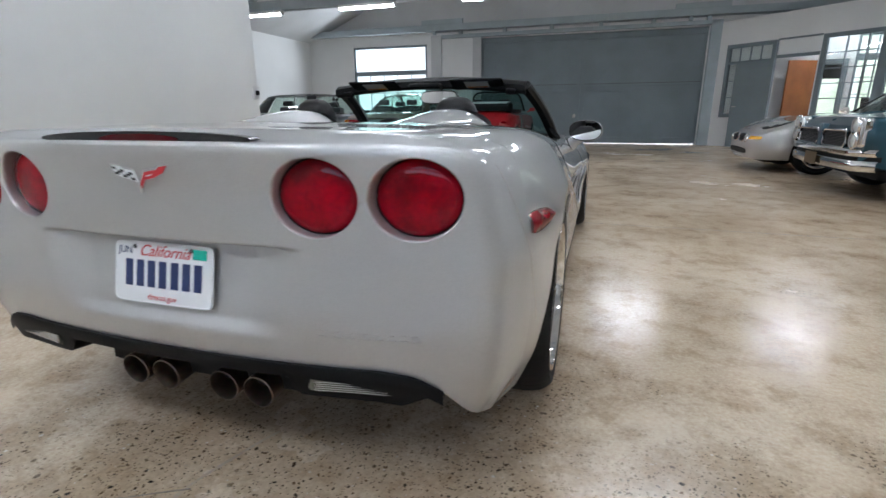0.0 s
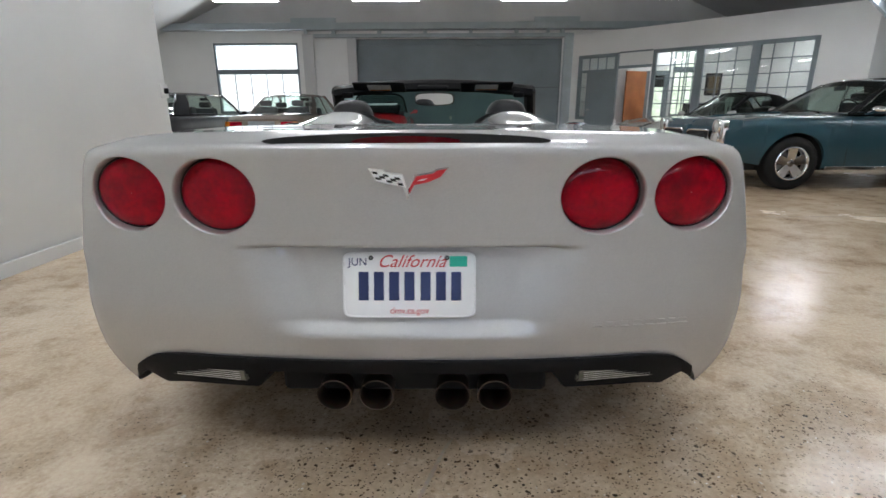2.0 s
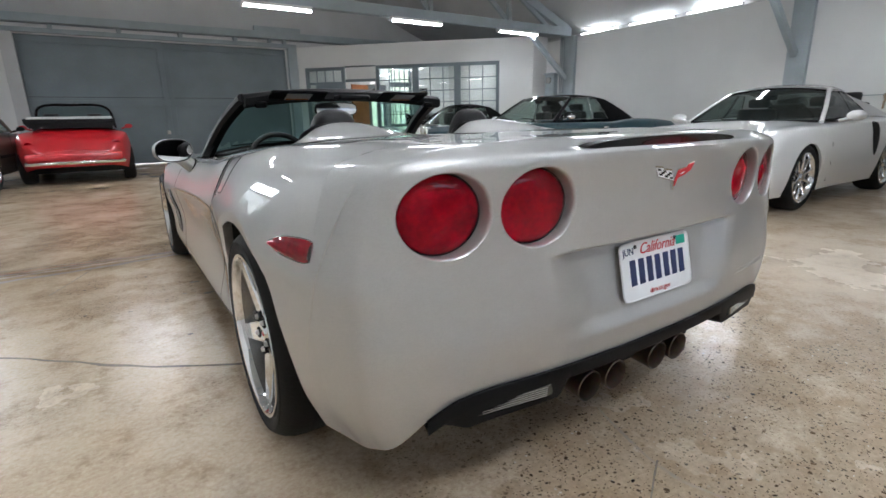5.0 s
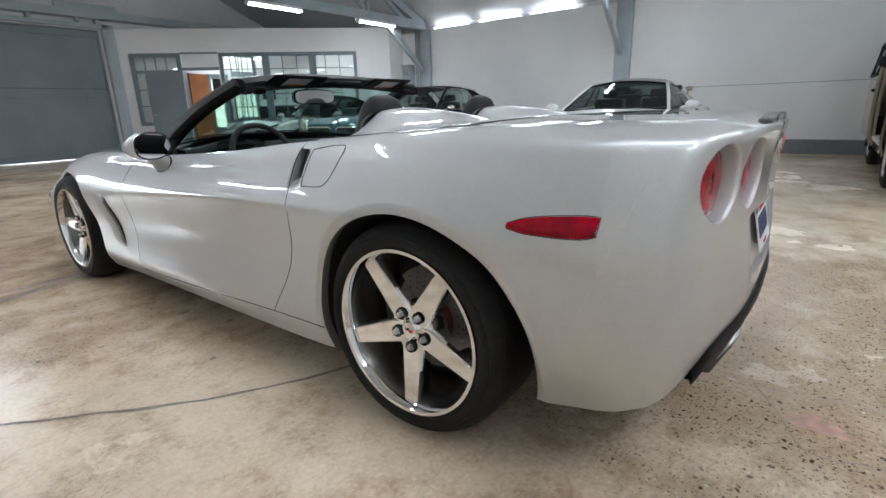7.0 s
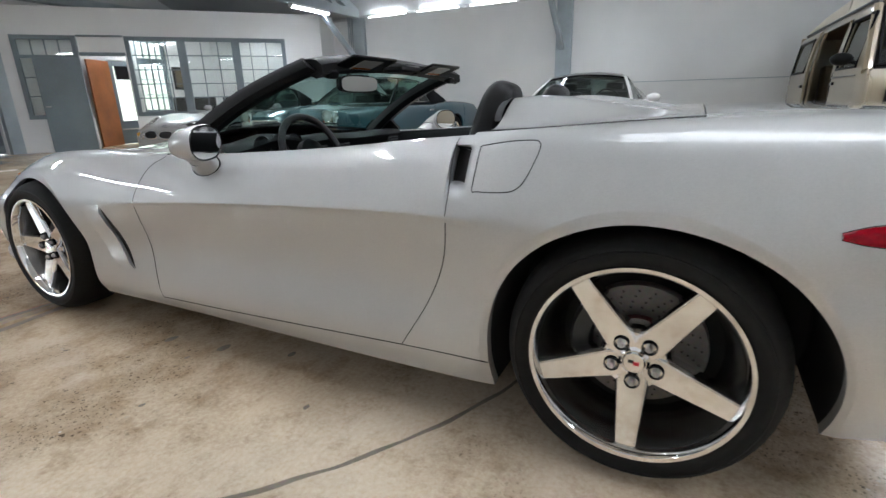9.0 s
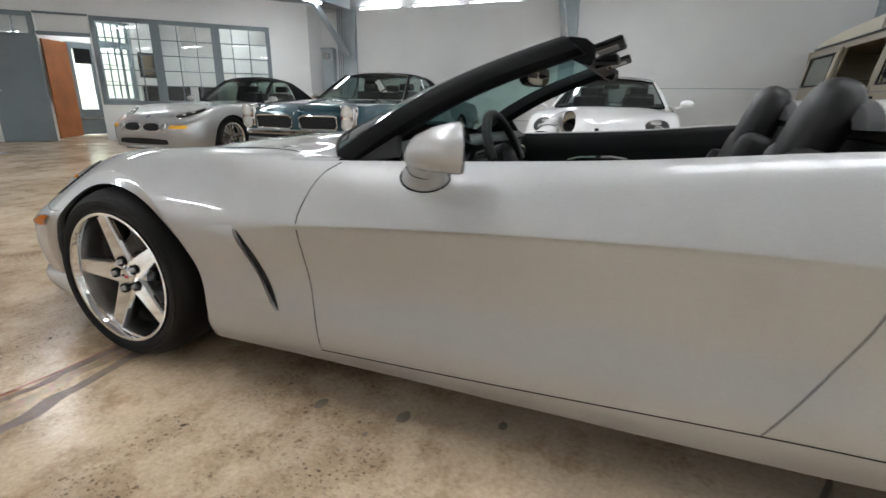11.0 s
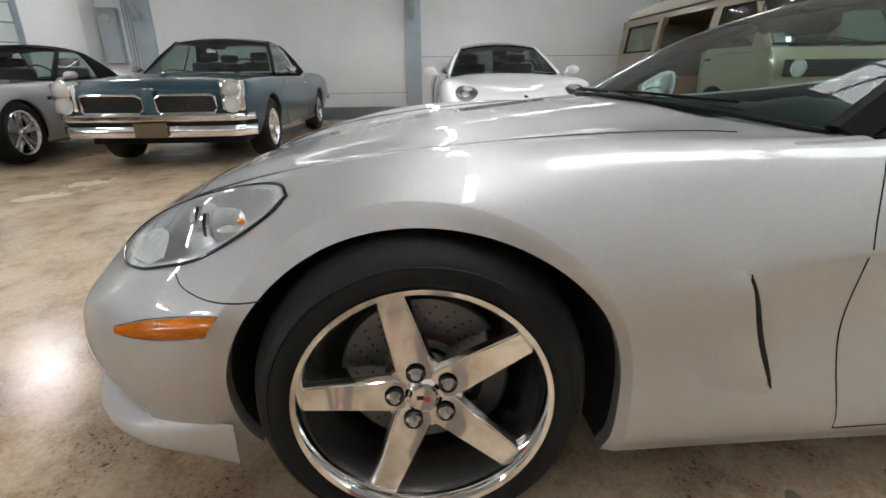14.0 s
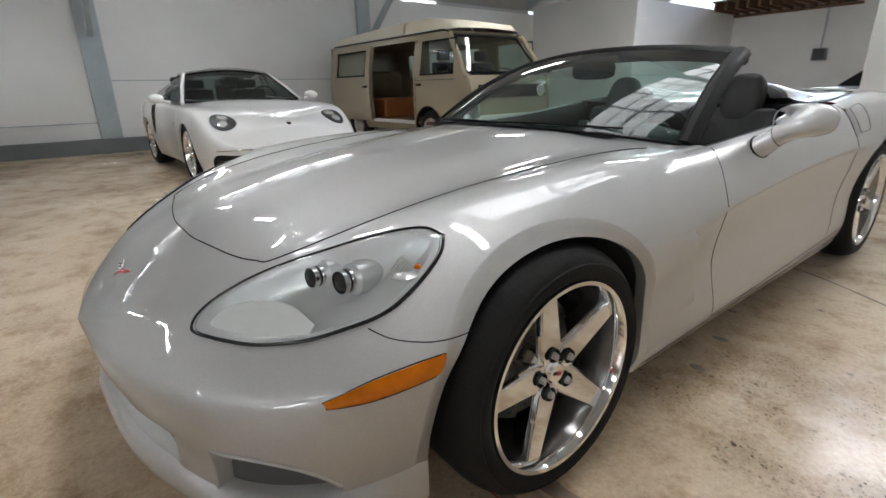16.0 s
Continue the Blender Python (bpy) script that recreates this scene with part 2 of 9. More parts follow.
CLEAR_LENS = principled("clear_lens", (0.55, 0.55, 0.53), 0.12, 0.3, Coat_Weight=1.0)
LAMP_BOWL = mottled("lamp_bowl", (0.70, 0.70, 0.705), 0.24, 0.45, coarse=8, fine=60, amount=0.1, bump=0.0)
WINDSCREEN = glass("windscreen_glass", (0.50, 0.72, 0.67))
CAR_GLASS = glass("car_glass", (0.62, 0.72, 0.68))
DARK_GLASS = glass("dark_car_glass", (0.40, 0.48, 0.46))
SALOON_GLASS = glass("pale_car_glass", (0.80, 0.90, 0.86))
LAMP_GLASS = glass("lamp_glass", (0.93, 0.95, 0.95))
PANE = glass("window_glass", (0.90, 0.93, 0.92))
MIRROR = principled("mirror", (0.85, 0.86, 0.87), 0.02, 1.0)
PLATE = mottled("plate_white", (0.80, 0.81, 0.82), 0.35, coarse=8, fine=90, amount=0.04, bump=0.0)
INK_BLUE = principled("plate_blue", (0.02, 0.035, 0.12), 0.4)
INK_RED = principled("plate_red", (0.55, 0.02, 0.03), 0.4)
GREEN_TAG = principled("green_sticker", (0.01, 0.42, 0.30), 0.4)
LABEL_WHITE = principled("label_white", (0.62, 0.62, 0.60), 0.5)
TAP_PAINT = mottled("tan_metal", (0.33, 0.24, 0.17), 0.5, coarse=12, fine=60, amount=0.25, bump=0.08)
PAPER = mottled("brown_plate", (0.13, 0.09, 0.045), 0.6, amount=0.15)
TUBE = glowing("fluorescent_tube", TUBE_COLOUR, TUBE_GLOW)
COVE_TUBE = glowing("cove_tube", TUBE_COLOUR, 8.0)
SKYLIGHT = glowing("skylight_sheet", (0.95, 0.98, 1.0), 1.8)
STAIN = mottled("rust_stain", (0.40, 0.29, 0.19), 0.4, coarse=6, fine=40, amount=0.4, bump=0.05)
CRACK = mottled("crack_filler", (0.20, 0.165, 0.125), 0.6, coarse=9, fine=60, amount=0.3, bump=0.1)
JOINT_DARK = mottled("joint_filler", (0.20, 0.145, 0.11), 0.35, coarse=9, fine=60, amount=0.35, bump=0.05)
RED_LINE = mottled("worn_red_paint", (0.36, 0.10, 0.075), 0.4, coarse=14, fine=70, amount=0.4, bump=0.04)
PALE_FILL = mottled("pale_filler", (0.40, 0.335, 0.262), 0.25, coarse=7, fine=50, amount=0.18, bump=0.04)
RUST_BLOT = mottled("red_rust", (0.36, 0.21, 0.155), 0.35, coarse=22, fine=60, amount=0.35, bump=0.04)
# The foliage board glows by itself, in place of sun on leaves.
GREENERY = glowing("sunlit_foliage", (0.8, 0.9, 0.6), 0.55)
leaf_at = node(GREENERY, "ShaderNodeTexNoise", Scale=2.2, Detail=6.0)
wire(GREENERY, coords(GREENERY), leaf_at.inputs["Vector"])
wire(GREENERY, ramp(GREENERY, leaf_at.outputs["Fac"], [(0.38, (0.30, 0.36, 0.10)), (0.5, (0.62, 0.68, 0.32)), (0.62, (0.95, 0.97, 0.88))]), bsdf(GREENERY).inputs["Emission Color"])
OUTSIDE = glowing("bright_daylight", (0.93, 0.98, 1.0), 0.50)
haze_at = node(OUTSIDE, "ShaderNodeTexNoise", Scale=1.3, Detail=7.0, Roughness=0.65)
wire(OUTSIDE, coords(OUTSIDE), haze_at.inputs["Vector"])
wire(OUTSIDE, ramp(OUTSIDE, haze_at.outputs["Fac"], [(0.38, (0.42, 0.45, 0.38)), (0.50, (0.75, 0.78, 0.74)), (0.60, (1.0, 1.0, 1.0))]), bsdf(OUTSIDE).inputs["Emission Color"])


# ---- mesh helpers ----
def mesh_object(name, bm, material, smooth=True, angle=40):
    bm.normal_update()
    me = bpy.data.meshes.new(name)
    if smooth:
        for f in bm.faces:
            f.smooth = True
        for e in bm.edges:
            if len(e.link_faces) == 2 and e.calc_face_angle(0) > radians(angle):
                e.smooth = False
    bm.to_mesh(me)
    bm.free()
    for m in material if isinstance(material, (list, tuple)) else [material]:
        me.materials.append(m)
    return new(name, me)


def part(name, bm, material, parent, label="", smooth=True, angle=40):
    """One mesh under a thing or under a part."""
    ob = mesh_object(name, bm, material, smooth, angle)
    ob.parent = parent
    if label:
        ob["label"] = label
    return ob


def thing(name, m, label, category, group="", kind=""):
    """An empty at the base of a thing."""
    ob = new(name)
    ob.matrix_world = m
    ob.empty_display_size = 0.1
    return tagged(ob, label, category, group, kind)


def solid(name, bm, material, label, category, group="", kind="", smooth=True):
    return tagged(mesh_object(name, bm, material, smooth), label, category, group, kind)


def box(x0, x1, y0, y1, z0, z1, bevel=0.0, bm=None, segments=1):
    own = bmesh.new()
    bmesh.ops.create_cube(own, size=1.0, matrix=Matrix.LocRotScale(((x0 + x1) / 2, (y0 + y1) / 2, (z0 + z1) / 2), None, (x1 - x0, y1 - y0, z1 - z0)))
    if bevel:
        bmesh.ops.bevel(own, geom=own.edges[:], offset=bevel, segments=segments, affect="EDGES", profile=0.6)
    return merged(bm, own)


def merged(bm, own):
    if bm is None:
        return own
    me = bpy.data.meshes.new("scratch")
    own.to_mesh(me)
    own.free()
    bm.from_mesh(me)
    bpy.data.meshes.remove(me)
    return bm


def moved(bm, m):
    bmesh.ops.transform(bm, matrix=m, verts=bm.verts[:])
    return bm


def beam(a, b, wide, high, bevel=0.004, bm=None):
    """A bar of rectangular section from a to b."""
    a, b = Vector(a), Vector(b)
    own = box(-wide / 2, wide / 2, 0, (b - a).length, -high / 2, high / 2, bevel)
    d = (b - a).normalized()
    side = d.cross(Vector((0, 0, 1)))
    side = Vector((1, 0, 0)) if side.length < 1e-4 else side.normalized()
    up = side.cross(d)
    moved(own, Matrix((( *side, 0), (*d, 0), (*up, 0), (0, 0, 0, 1))).transposed())
    moved(own, Matrix.Translation(a))
    return merged(bm, own)


def grid(rows, bm=None, closed=False, skip=None, cap=False):
    """A sheet through rows of points; closed: the rows are rings."""
    bm = bm or bmesh.new()
    vs = [[bm.verts.new(p) for p in row] for row in rows]
    n = len(vs[0])
    for i in range(len(vs) - 1):
        for j in range(n if closed else n - 1):
            if skip and skip(i, j):
                continue
            q = [vs[i][j], vs[i][(j + 1) % n], vs[i + 1][(j + 1) % n], vs[i + 1][j]]
            try:
                bm.faces.new(q)
            except ValueError:
                pass
    if cap:
        for ring in (vs[0][::-1], vs[-1]):
            bm.faces.new(ring)
    return bm


def lathe(profile, turns=48, bm=None, axis="x"):
    """Spin (radius, along) points round an axis."""
    rows = []
    for k in range(turns):
        a = 2 * math.pi * k / turns
        c, s = math.cos(a), math.sin(a)
        rows.append([(h, r * c, r * s) if axis == "x" else (r * c, r * s, h) if axis == "z" else (r * c, h, r * s) for r, h in profile])
    rows.append(rows[0])
    bm = grid(rows, bm)
    bmesh.ops.remove_doubles(bm, verts=bm.verts[:], dist=1e-5)
    return bm


def tube(points, radius, sides=8, bm=None, closed=False):
    """A round bar along a line of points."""
    pts = [Vector(p) for p in points]
    rows, up = [], Vector((0, 0, 1))
    count = len(pts)
    for k, p in enumerate(pts):
        if closed:
            d = pts[(k + 1) % count] - pts[k - 1]
        else:
            d = pts[min(k + 1, count - 1)] - pts[max(k - 1, 0)]
        d.normalize()
        side = d.cross(up)
        if side.length < 1e-3:
            side = d.cross(Vector((1, 0, 0)))
        side.normalize()
        top = side.cross(d)
        r = radius[k] if isinstance(radius, (list, tuple)) else radius
        rows.append([p + r * (math.cos(2 * math.pi * j / sides) * side + math.sin(2 * math.pi * j / sides) * top) for j in range(sides)])
    if closed:
        rows.append(rows[0])
    bm = grid(rows, bm, closed=True, cap=not closed)
    if closed:
        bmesh.ops.remove_doubles(bm, verts=bm.verts[:], dist=1e-6)
    return bm


def slab(outline, depth, bm=None, bevel=0.0):
    """A flat piece: an outline of (u, v) points in x and z, thick along y."""
    own = bmesh.new()
    front = [own.verts.new((u, 0, v)) for u, v in outline]
    back = [own.verts.new((u, depth, v)) for u, v in outline]
    n = len(outline)
    own.faces.new(front)
    own.faces.new(back[::-1])
    for k in range(n):
        own.faces.new([front[k], back[k], back[(k + 1) % n], front[(k + 1) % n]])
    bmesh.ops.recalc_face_normals(own, faces=own.faces[:])
    if bevel:
        bmesh.ops.bevel(own, geom=own.edges[:], offset=bevel, segments=2, affect="EDGES")
    return merged(bm, own)


def rounded(w, h, power=0.55, n=36):
    """A rounded outline of half width w and half height h; a small power squares it."""
    turns = np.linspace(0, 2 * math.pi, n, endpoint=False)
    return [(w * math.copysign(abs(math.cos(a)) ** power, math.cos(a)), h * math.copysign(abs(math.sin(a)) ** power, math.sin(a))) for a in turns]


def curve_of(keys):
    """A smooth curve through (t, value) keys without overshoot."""
    ts = np.array([k[0] for k in keys], float)
    vs = np.array([k[1] for k in keys], float)
    h = np.diff(ts)
    d = np.diff(vs) / h
    m = np.zeros(len(ts))
    m[0], m[-1] = d[0], d[-1]
    for i in range(1, len(ts) - 1):
        if d[i - 1] * d[i] > 0:
            w1, w2 = 2 * h[i] + h[i - 1], h[i] + 2 * h[i - 1]
            m[i] = (w1 + w2) / (w1 / d[i - 1] + w2 / d[i])

    def at(t):
        t = min(max(t, ts[0]), ts[-1])
        i = min(max(int(np.searchsorted(ts, t)) - 1, 0), len(ts) - 2)
        s = (t - ts[i]) / h[i]
        return float((1 + 2 * s) * (1 - s) ** 2 * vs[i] + s * (1 - s) ** 2 * h[i] * m[i] + s * s * (3 - 2 * s) * vs[i + 1] + s * s * (s - 1) * h[i] * m[i + 1])

    return at


def catmull(points, per=8):
    """A smooth line through points of any size."""
    pts = [np.array(p, float) for p in points]
    pts = [2 * pts[0] - pts[1]] + pts + [2 * pts[-1] - pts[-2]]
    out = []
    for k in range(1, len(pts) - 2):
        a, b, c, d = pts[k - 1 : k + 3]
        for j in range(per):
            t = j / per
            out.append(0.5 * (2 * b + (c - a) * t + (2 * a - 5 * b + 4 * c - d) * t * t + (3 * b - a - 3 * c + d) * t**3))
    out.append(pts[-2])
    return out


def letters(text, size, material, parent, m, name="lettering", depth=0.0015, label="", slant=0.0):
    cu = bpy.data.curves.new(name, "FONT")
    cu.body, cu.size, cu.extrude, cu.align_x, cu.align_y = text, size, depth, "CENTER", "CENTER"
    cu.shear = slant
    ob = new(name, cu)
    dg = bpy.context.evaluated_depsgraph_get()
    me = bpy.data.meshes.new_from_object(ob.evaluated_get(dg))
    bpy.data.objects.remove(ob)
    bpy.data.curves.remove(cu)
    me.materials.clear()
    me.materials.append(material)
    ob = new(name, me)
    ob.parent = parent
    ob.matrix_local = m
    if label:
        ob["label"] = label
    return ob


# ---- the hall ----
WEST, EAST, NORTH, SOUTH = -8.6, 9.3, 13.75, -14.0
EAVE, RIDGE, RIDGE_X = 3.2, 6.9, 0.35
floor = solid("floor", box(WEST - 0.3, EAST + 0.3, SOUTH - 0.3, NORTH + 6, -0.2, 0.0), FLOOR, "sandy polished concrete floor with exposed aggregate and stains", "floor", kind="structure", smooth=False)


def floor_line(name, points, width, material, label, category="crack", lift=0.0015):
    """A thin uneven line on the floor."""
    pts = catmull([(*p, 0) for p in points], 10)
    rows = []
    for k, p in enumerate(pts):
        q = Vector(pts[min(k + 1, len(pts) - 1)]) - Vector(pts[max(k - 1, 0)])
        n = Vector((-q.y, q.x, 0)).normalized()
        off = 0.35 * width * noise.noise(Vector((p[0] * 9, p[1] * 9, 1)))
        w = width * (0.55 + 0.5 * abs(noise.noise(Vector((p[0] * 5, p[1] * 5, 7))) * 1.6))
        rows.append([Vector(p) + n * (off + s * w / 2) + Vector((0, 0, lift)) for s in (-1, 1)])
    return solid(name, grid(rows), material, label, category, kind="structure", smooth=False)


floor_line("floor_crack", [(-2.4, 1.75), (-1.74, 1.22), (-1.48, 0.99), (-1.25, 0.78), (-1.0, 0.60), (-0.68, 0.44), (-0.2, 0.3)], 0.022, CRACK, "filled dark crack across the concrete floor")
floor_line("floor_crack", [(-7.5, 3.10), (-2.62, 3.0), (-1.9, 2.94), (-1.24, 2.86), (-0.93, 2.83), (-0.3, 2.8), (1.5, 2.75), (6, 2.7)], 0.016, CRACK, "dark slab joint in the concrete floor")
floor_line("floor_crack", [(-1.62, 2.1), (-1.5, 2.4), (-1.4, 2.67), (-1.3, 2.85)], 0.010, CRACK, "fine dark crack in the concrete floor")
floor_line("floor_crack", [(0.1, -0.55), (0.03, -0.73), (0.0, -0.9), (0.04, -1.06), (0.06, -1.3), (0.15, -2.3)], 0.014, PALE_FILL, "pale filled crack behind the silver car")
floor_line("floor_stain", [(-2.4, 2.60), (-1.6, 2.64), (-1.24, 2.66), (-0.95, 2.70), (-0.5, 2.72)], 0.075, JOINT_DARK, "dark worn strip beside the floor joint", "stain")
floor_line("floor_stain", [(-2.4, 2.70), (-1.6, 2.74), (-1.24, 2.750), (-0.97, 2.765), (-0.5, 2.77)], 0.075, STAIN, "tan worn strip along the floor joint", "stain", 0.0028)
floor_line("floor_stain", [(-2.4, 2.80), (-1.6, 2.81), (-1.24, 2.815), (-0.97, 2.812), (-0.5, 2.81)], 0.045, JOINT_DARK, "dark worn strip on the floor joint", "stain", 0.0022)
floor_line("floor_stain", [(-2.4, 2.846), (-1.6, 2.848), (-1.24, 2.850), (-0.97, 2.838), (-0.5, 2.83)], 0.012, RED_LINE, "thin worn red paint line on the floor", "stain", 0.0034)
patch = bmesh.new()
patch.faces.new([patch.verts.new((q[0], q[1], 0.001)) for q in catmull([(0.02, -0.83), (-0.128, -0.908), (-0.231, -0.95), (-0.303, -0.985), (-0.312, -1.06), (-0.285, -1.13), (-0.25, -1.40), (-0.05, -1.52), (0.13, -1.25), (0.11, -1.07), (0.05, -0.95), (0.02, -0.83)], 5)[:-1]])
solid("floor_patch", patch, FLOOR, "pale patched area of the floor behind the car", "patch", kind="structure", smooth=False)
floor_line("floor_crack", [(0.02, -0.83), (-0.128, -0.908), (-0.231, -0.95), (-0.303, -0.985), (-0.312, -1.06), (-0.285, -1.13), (-0.25, -1.40)], 0.007, CRACK, "dark crack round the patched floor", lift=0.0026)
blot = bmesh.new()
blot.faces.new([blot.verts.new((-0.145 + 0.048 * math.cos(a) * (1 + 0.8 * noise.noise(Vector((math.cos(a) * 2, math.sin(a) * 2, 3)))), -1.02 + 0.075 * math.sin(a) * (1 + 0.9 * noise.noise(Vector((math.cos(a) * 2, math.sin(a) * 2, 9)))), 0.0025)) for a in np.linspace(0, 2 * math.pi, 40, endpoint=False)])
solid("floor_stain", blot, RUST_BLOT, "rusty red stain on the pale floor patch", "stain", kind="structure", smooth=False)
for x, y, r in ((-0.86, 1.86, 0.028), (-0.82, 1.58, 0.030), (-0.94, 1.65, 0.012), (-0.74, 1.28, 0.02), (-0.99, 0.98, 0.014), (-1.22, 1.5, 0.012)):
    spot = bmesh.new()
    spot.faces.new([spot.verts.new((x + r * math.cos(a) * (1 + 0.4 * noise.noise(Vector((x + math.cos(a), y + math.sin(a), 2)))), y + 0.7 * r * math.sin(a), 0.001)) for a in np.linspace(0, 2 * math.pi, 20, endpoint=False)])
    solid("floor_oil_spot", spot, CRACK, "small dark oil spot on the floor", "stain", "oil spots", "structure", smooth=False)


def wall_with_holes(name, x0, x1, z1, holes, thick, label, material=WHITE_WALL, top=None):
    """A wall along x from the floor to z1, with (x0, x1, z0, z1) holes through it; its face lies at y = 0."""
    bm = bmesh.new()
    xs = sorted({x0, x1, *(h[0] for h in holes), *(h[1] for h in holes)})
    zs = sorted({0.0, z1, *(h[2] for h in holes), *(h[3] for h in holes)})
    inside = lambda x, z: any(h[0] < x < h[1] and h[2] < z < h[3] for h in holes)
    for a, b in zip(xs, xs[1:]):
        for c, d in zip(zs, zs[1:]):
            if not inside((a + b) / 2, (c + d) / 2):
                box(a, b, 0, thick, c, d, 0, bm)
    bmesh.ops.remove_doubles(bm, verts=bm.verts[:], dist=1e-4)
    doubles = [f for f in bm.faces if sum(1 for g in f.verts[0].link_faces if set(g.verts) == set(f.verts)) > 1]
    bmesh.ops.delete(bm, geom=doubles, context="FACES_ONLY")
    return solid(name, bm, material, label, "wall", kind="structure", smooth=False)


WIN = (-6.98, -4.42, 0.95, 2.98)
GATE = (-2.70, 3.50, 0.0, 3.08)
OFF_WIN = (6.86, 7.76, 0.82, 2.75)
OFF_DOOR = (6.05, 6.76, 0.0, 2.16)
north = wall_with_holes("wall_north", WEST, EAST, EAVE + 0.1, [WIN, GATE, OFF_WIN, OFF_DOOR], 0.25, "white painted block wall with a big sliding gate and a window")
north.location.y = NORTH
gable = bmesh.new()
gable.faces.new([gable.verts.new(p) for p in ((WEST, 0.05, EAVE + 0.1), (EAST, 0.05, EAVE + 0.1), (EAST, 0.05, EAVE + 0.2), (RIDGE_X, 0.05, RIDGE + 0.2), (WEST, 0.05, EAVE + 0.2))])
gable = moved(gable, Matrix.Translation((0, NORTH, 0)))
gx = bmesh.ops.extrude_face_region(gable, geom=gable.faces[:])
bmesh.ops.translate(gable, verts=[v for v in gx["geom"] if isinstance(v, bmesh.types.BMVert)], vec=(0, 0.2, 0))
solid("wall_north_gable", gable, CEILING_PAINT, "grey gable above the sliding gate", "wall", kind="structure", smooth=False)
for name, x0, x1, y0, y1, z, label in (
    ("wall_east", EAST, EAST + 0.25, -8.5, NORTH, 3.0, "long white plaster wall with grey pilasters"),
    ("wall_west", WEST - 0.25, WEST, SOUTH, NORTH, EAVE, "white wall beyond the partition"),
    ("wall_south_side", 5.9, EAST, -8.7, -8.5, EAVE, "white wall at the far end"),
    ("wall_recess", 5.9, 6.1, SOUTH, -8.7, 3.0, "white side wall of the rear recess"),
    ("wall_south", WEST, 6.1, SOUTH - 0.2, SOUTH, EAVE + 0.2, "plain white end wall"),
):
    solid(name, box(x0, x1, y0, y1, 0, z), WHITE_WALL, label, "wall", kind="structure", smooth=False)
solid("trim_eave_board", box(EAST + 0.20, EAST + 0.25, -8.5, NORTH, 3.0, 3.3), CEILING_PAINT, "grey eave board above the wall", "trim", kind="structure", smooth=False)
partition = thing("wall_partition", Matrix.Identity(4), "smooth white free-standing partition wall", "wall", kind="structure")
part("panel", box(-2.80, -2.655, SOUTH + 0.05, 3.10, 0, 3.0, 0.012, segments=2), WHITE_WALL, partition)
part("skirting", box(-2.645, -2.62, SOUTH + 0.05, 3.095, 0.0, 0.09, 0.004), WHITE_WALL, partition)
part("end_plinth", box(-2.665, -2.640, 2.99, 3.115, 1.11, 1.24, 0.006), WHITE_WALL, partition, "small white wall switch box")
part("switch_lever", box(-2.64, -2.60, 3.03, 3.055, 1.15, 1.20, 0.006), BLACK, partition)

# Roof: two sloping ceilings, with skylights cut into the eastern slope.
slope = (RIDGE - EAVE) / (RIDGE_X - WEST)


def roof_z(x):
    return EAVE + slope * (x - WEST) if x < RIDGE_X else RIDGE - (RIDGE - EAVE) / (EAST - RIDGE_X) * (x - RIDGE_X)


LIGHTS = [(-0.75, 0.30, -5.4, 1.2), (0.40, 1.45, -5.4, 1.2)]
for name, xa, xb in (("ceiling_west", WEST - 0.2, RIDGE_X), ("ceiling_east", RIDGE_X, EAST + 0.2)):
    bm = bmesh.new()
    xs = sorted({xa, xb, *(v for l in LIGHTS for v in l[:2] if xa < v < xb)})
    ys = sorted({SOUTH - 0.2, NORTH + 0.25, *(v for l in LIGHTS for v in l[2:])})
    for a, b in zip(xs, xs[1:]):
        for c, d in zip(ys, ys[1:]):
            if any(l[0] <= a and b <= l[1] and l[2] <= c and d <= l[3] for l in LIGHTS):
                continue
            own = box(0, 1, c, d, 0, 0.12)
            for v in own.verts:
                x = a if v.co.x < 0.5 else b
                v.co.x, v.co.z = x, roof_z(x) + v.co.z
            merged(bm, own)
    solid(name, bm, CEILING_PAINT, "sloping grey-white painted ceiling boards", "ceiling", kind="structure", smooth=False)
for n, (xa, xb, ya, yb) in enumerate(LIGHTS):
    roof_light = thing(f"window_skylight_{n + 1}", Matrix.Identity(4), "gridded translucent skylight along the roof ridge", "skylight", "skylights", kind="structure")
    sheet = box(0, 1, ya - 0.02, yb + 0.02, 0.06, 0.08)
    for v in sheet.verts:
        x = xa - 0.02 if v.co.x < 0.5 else xb + 0.02
        v.co.x, v.co.z = x, roof_z(x) + v.co.z
    part("pane", sheet, SKYLIGHT, roof_light, smooth=False)
    for k in range(1, 2):
        x = xa + (xb - xa) * k / 2
        part("glazing_bar", box(x - 0.03, x + 0.03, ya, yb, roof_z(x) - 0.02, roof_z(x) + 0.03), BEAM_PAINT, roof_light, smooth=False)
    for k in range(1, 8):
        y = ya + (yb - ya) * k / 8
        part("glazing_bar", beam((xa, y, roof_z(xa)), (xb, y, roof_z(xb)), 0.05, 0.05), BEAM_PAINT, roof_light, smooth=False)

